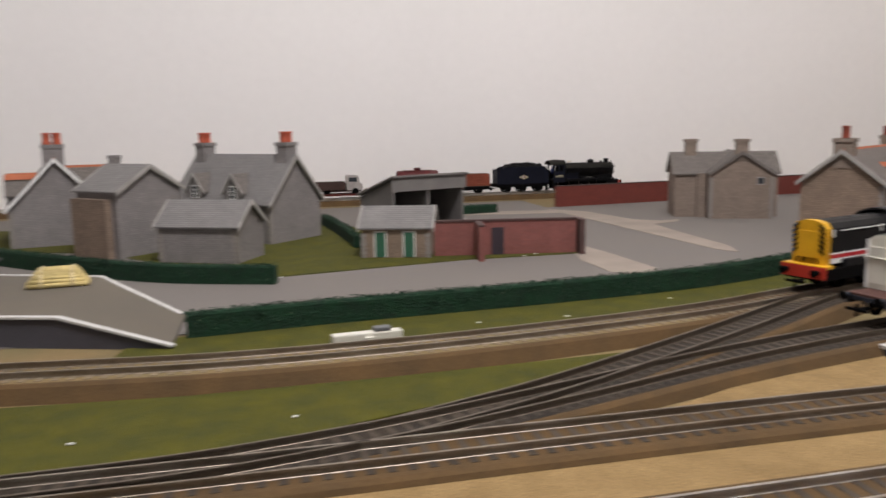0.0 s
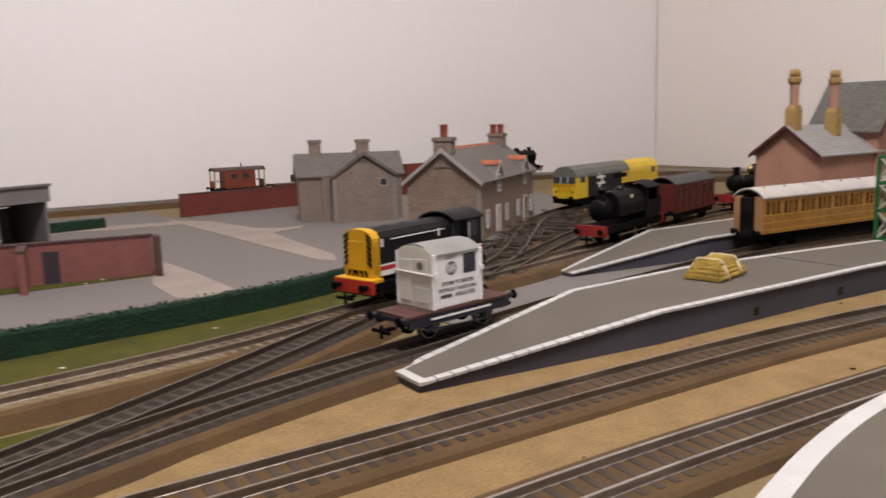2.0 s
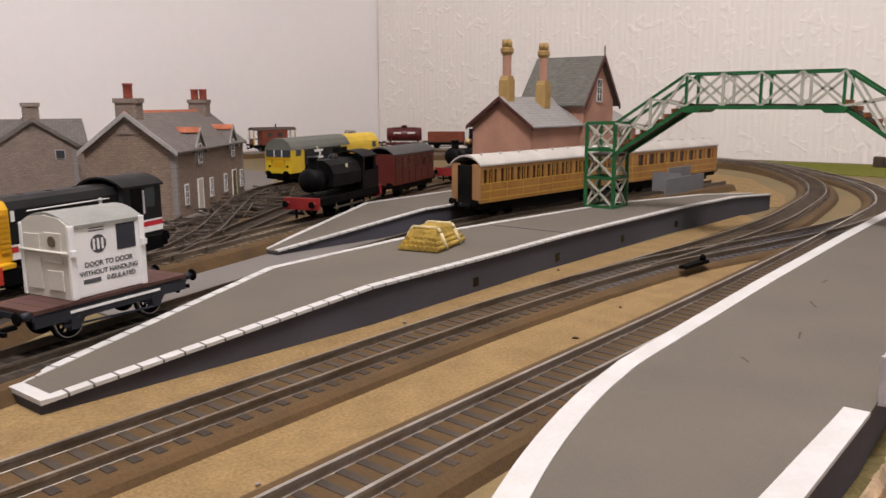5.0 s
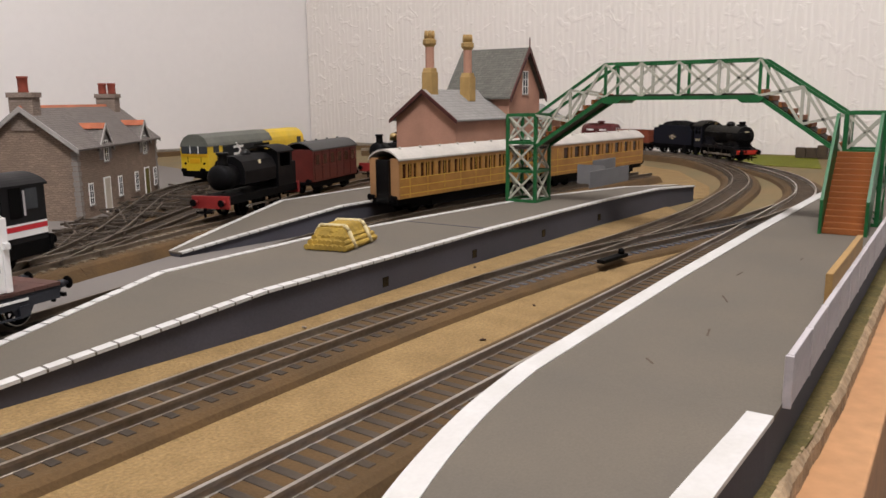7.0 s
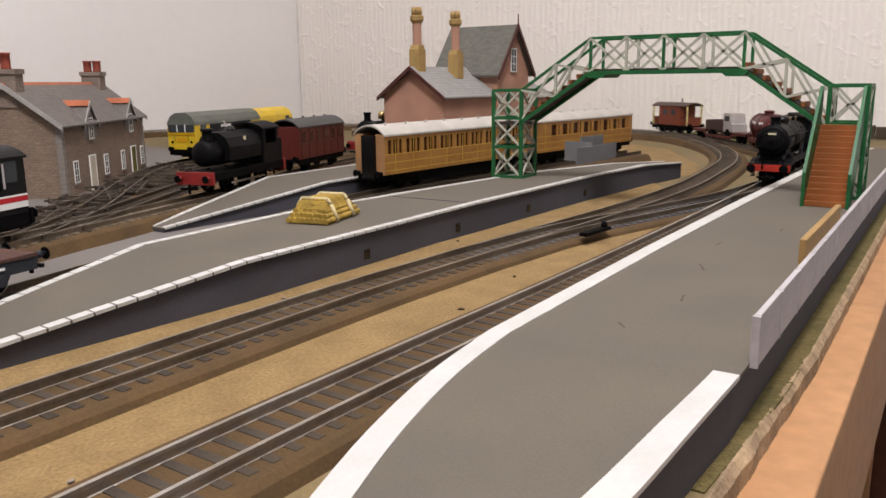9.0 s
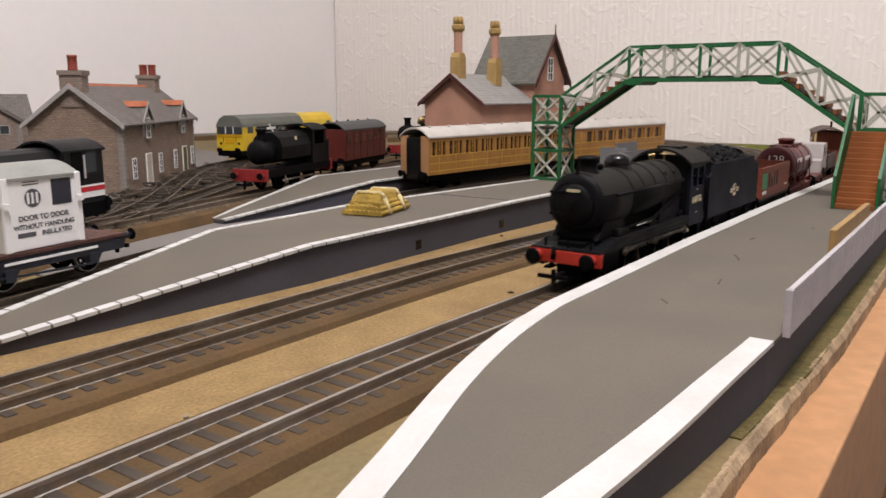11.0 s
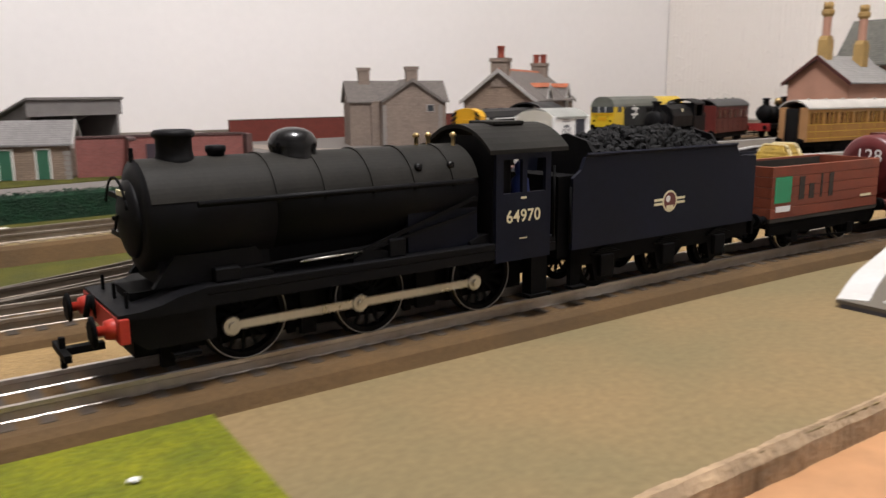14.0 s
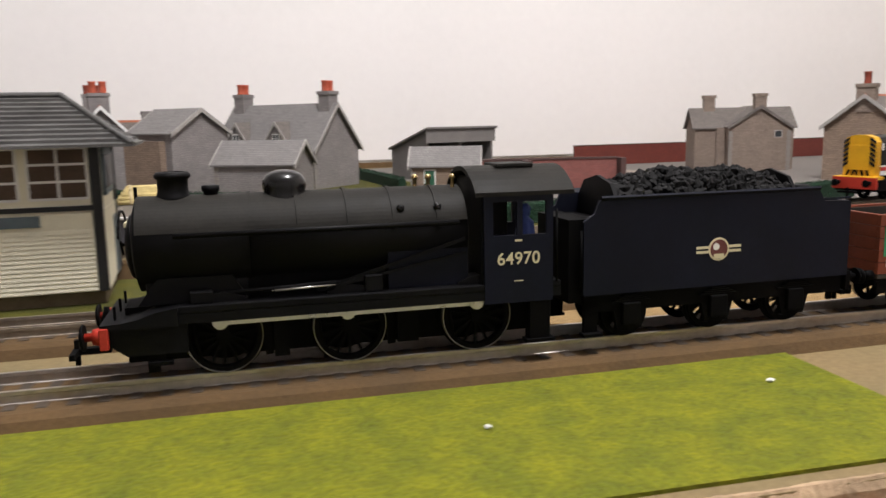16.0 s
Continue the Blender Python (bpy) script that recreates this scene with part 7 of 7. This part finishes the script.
def cabinet():
    """A panelled cupboard standing under the far end of the board."""
    v = thing("wooden_cabinet", "dark brown panelled wooden cabinet standing below the layout", "cabinet", 1500, 238, -900)
    part("carcass", B(N(), -160, -170, 0, 260, 170, 730, 3.0), "cabinet_wood", v)
    part("top_board", B(N(), -172, -182, 731, 270, 175, 752, 3.0), "cabinet_wood", v)
    for k in range(2):
        x = -152 + 205 * k
        d = part("door", B(N(), x, -180, 40, x + 198, -170.5, 715, 2.0), "cabinet_wood", v)
        for z0, z1 in ((70, 370), (400, 685)):
            part("door_panel", B(N(), x + 28, -186, z0, x + 170, -180.2, z1, 2.5), "cabinet_wood", d)
    part("side_panel", B(N(), -168, -140, 60, -160.5, 140, 690, 2.5), "cabinet_wood", v)


cabinet()
bank = thing("low_wall", "low rough brown wall at the end of the board", "wall", 1752, 255, 0.9)
for k in range(9):
    bm = B(N(), -5, -7.6, 0, 5, 7.6, 18 + 3.0 * math.sin(k * 2.3), 1.4)
    part("block", bm, "ash", bank, at=(1.5 * math.sin(k * 1.7), -64 + 16 * k, 0))


def loose_track():
    """Old rails and sleepers lying in a jumble between the sidings."""
    rng = random.Random(21)
    v = thing("scrap_rail_heap", "jumble of loose rusty rails and sleepers between the sidings", "scrap rail", 0, 0, 0)
    rails, ties = N(), N()
    for k in range(300):
        f = rng.random()
        cx, cy = 615 + 330 * f + rng.uniform(-26, 26), 553 + 232 * f + rng.uniform(-22, 22)
        way = rng.gauss(36, 16) if rng.random() < 0.75 else rng.uniform(0, 180)
        tie = k % 2
        ln = rng.uniform(15, 24) if tie else rng.uniform(20, 75)
        a = radians(way + (90 if tie else 0))
        d = Vector((math.cos(a), math.sin(a), rng.uniform(-0.05, 0.05))) * ln / 2
        c = Vector((cx, cy, rng.uniform(5, 11)))
        bar(ties if tie else rails, c - d, c + d, 2.8 if tie else 1.1, 1.6)
    part("rail_scrap", rails, "scrap_rail", v, "loose tarnished rail lengths", kind="stuff")
    part("sleeper_scrap", ties, "sleeper", v, "loose dark sleeper strips", kind="stuff")
    bed = N()
    ln = smooth_line([(600, 538), (700, 604), (820, 704), (950, 792)], 12.0)
    sweep(bed, ln, [(-34, 0), (-24, 4.5), (0, 6.5), (24, 4.5), (34, 0)])
    part("ash_bed", bed, "ash", v, "dark brown ash bed")


loose_track()
lever = thing("point_lever", "black point motor bar between the tracks", "point lever", 800, 262, 6.2, -8)
part("bar", B(N(), -14, -2.5, 0, 14, 2.5, 2.2, 0.4), "frame_black", lever)
part("knob", turned(N(), [(2, 2.3), (1.6, 5), (0.5, 5.6)], (10, 0, 0), "z", 12), "frame_black", lever)
# dark hair-line marks on the front platform
for x, y, ln, a in ((640, 165, 12, 10), (690, 172, 14, 25), (740, 178, 10, -5), (600, 172, 8, 40), (790, 160, 9, 0)):
    mk = thing("scuff", "dark scuff on the platform surface", "scuff", x, y, TOP, a, group="scuffs")
    part("mark", P(N(), [(ln * 0.38 * math.cos(0.7 * k), 0.45 * math.sin(0.7 * k) + 0.25 * math.sin(2.1 * k)) for k in range(9)], "z", 0.01, 0.1), "ash", mk)


# ---- movement ----
LOOP_LEN = [0.0]
for q0, q1 in zip(LOOP, LOOP[1:]):
    LOOP_LEN.append(LOOP_LEN[-1] + (q1 - q0).length)
LOOP_S = np.array(LOOP_LEN)
LOOP_X, LOOP_Y = np.array([q.x for q in LOOP]), np.array([q.y for q in LOOP])
S_HOME = float(LOOP_S[-1])  # x = -1250 on the front line
# seconds and how far the engine's front has run along the loop
X0 = 1250.0
RUN_T = [0.0, 0.5, 1.0, 1.5, 2.0, 3.0, 3.5, 4.0, 4.5, 5.0, 7.5, 8.0, 10.5, 11.0, 11.5, 12.0, 12.5, 13.0, 13.5, 14.0, 14.5, 15.0, 15.5, 16.0]
RUN_S = [2005.0, 2157.0, 2307.0, 2455.0, 2602.0, 2872.0, 2990.0, 3085.0, 3174.0, 3268.0] + [S_HOME - X0 - u for u in (1387.0, 1272.0, 733.0, 631.0, 548.0, 474.0, 403.0, 335.0, 270.0, 205.0, 145.0, 100.0, 63.0, 24.0)]


def slopes(xs, ys):
    d = [(ys[i + 1] - ys[i]) / (xs[i + 1] - xs[i]) for i in range(len(xs) - 1)]
    m = [d[0]] + [2 * a * b / (a + b) if a * b > 0 else 0.0 for a, b in zip(d, d[1:])] + [d[-1]]
    return m


RUN_M = slopes(RUN_T, RUN_S)


def run(t):
    i = max(0, min(len(RUN_T) - 2, sum(1 for x in RUN_T[1:] if x <= t)))
    h = RUN_T[i + 1] - RUN_T[i]
    k = (t - RUN_T[i]) / h
    a, b = RUN_S[i], RUN_S[i + 1]
    return (2 * k**3 - 3 * k**2 + 1) * a + (k**3 - 2 * k**2 + k) * h * RUN_M[i] + (-2 * k**3 + 3 * k**2) * b + (k**3 - k**2) * h * RUN_M[i + 1]


def on_loop(s):
    return float(np.interp(s, LOOP_S, LOOP_X)), float(np.interp(s, LOOP_S, LOOP_Y))


def ride(s, base):
    """The pose of a vehicle whose middle is at s on the loop, with axles base apart."""
    (xa, ya), (xb, yb) = on_loop(s - base / 2), on_loop(s + base / 2)
    return pose((xa + xb) / 2 * MM, (ya + yb) / 2 * MM, (RAIL + lift(Vector((xa, (ya + yb) / 2)))) * MM, 0, 0, math.degrees(math.atan2(yb - ya, xb - xa)))


TICKS = [k / 15 for k in range(241)]


def motions():
    for ob, back, base in TRAIN:
        walk(ob, [(t, ride(run(t) - back, base)) for t in TICKS])
    for ob, x, y, z, r in WHEELS:
        # a wheel turns by the way it has run; the crank starts where the last view shows it
        walk(ob, [(t, pose(x * MM, y * MM, z * MM, 0, math.degrees((run(t) - RUN_S[-1]) / r) + CRANK, 0)) for t in TICKS])
    for ob, y, z, r in RODS:
        rows = []
        for t in TICKS:
            a = (run(t) - RUN_S[-1]) / r + radians(CRANK)
            rows.append((t, pose(THROW * math.cos(a) * MM, y * MM, (z - THROW * math.sin(a)) * MM)))
        walk(ob, rows)


motions()
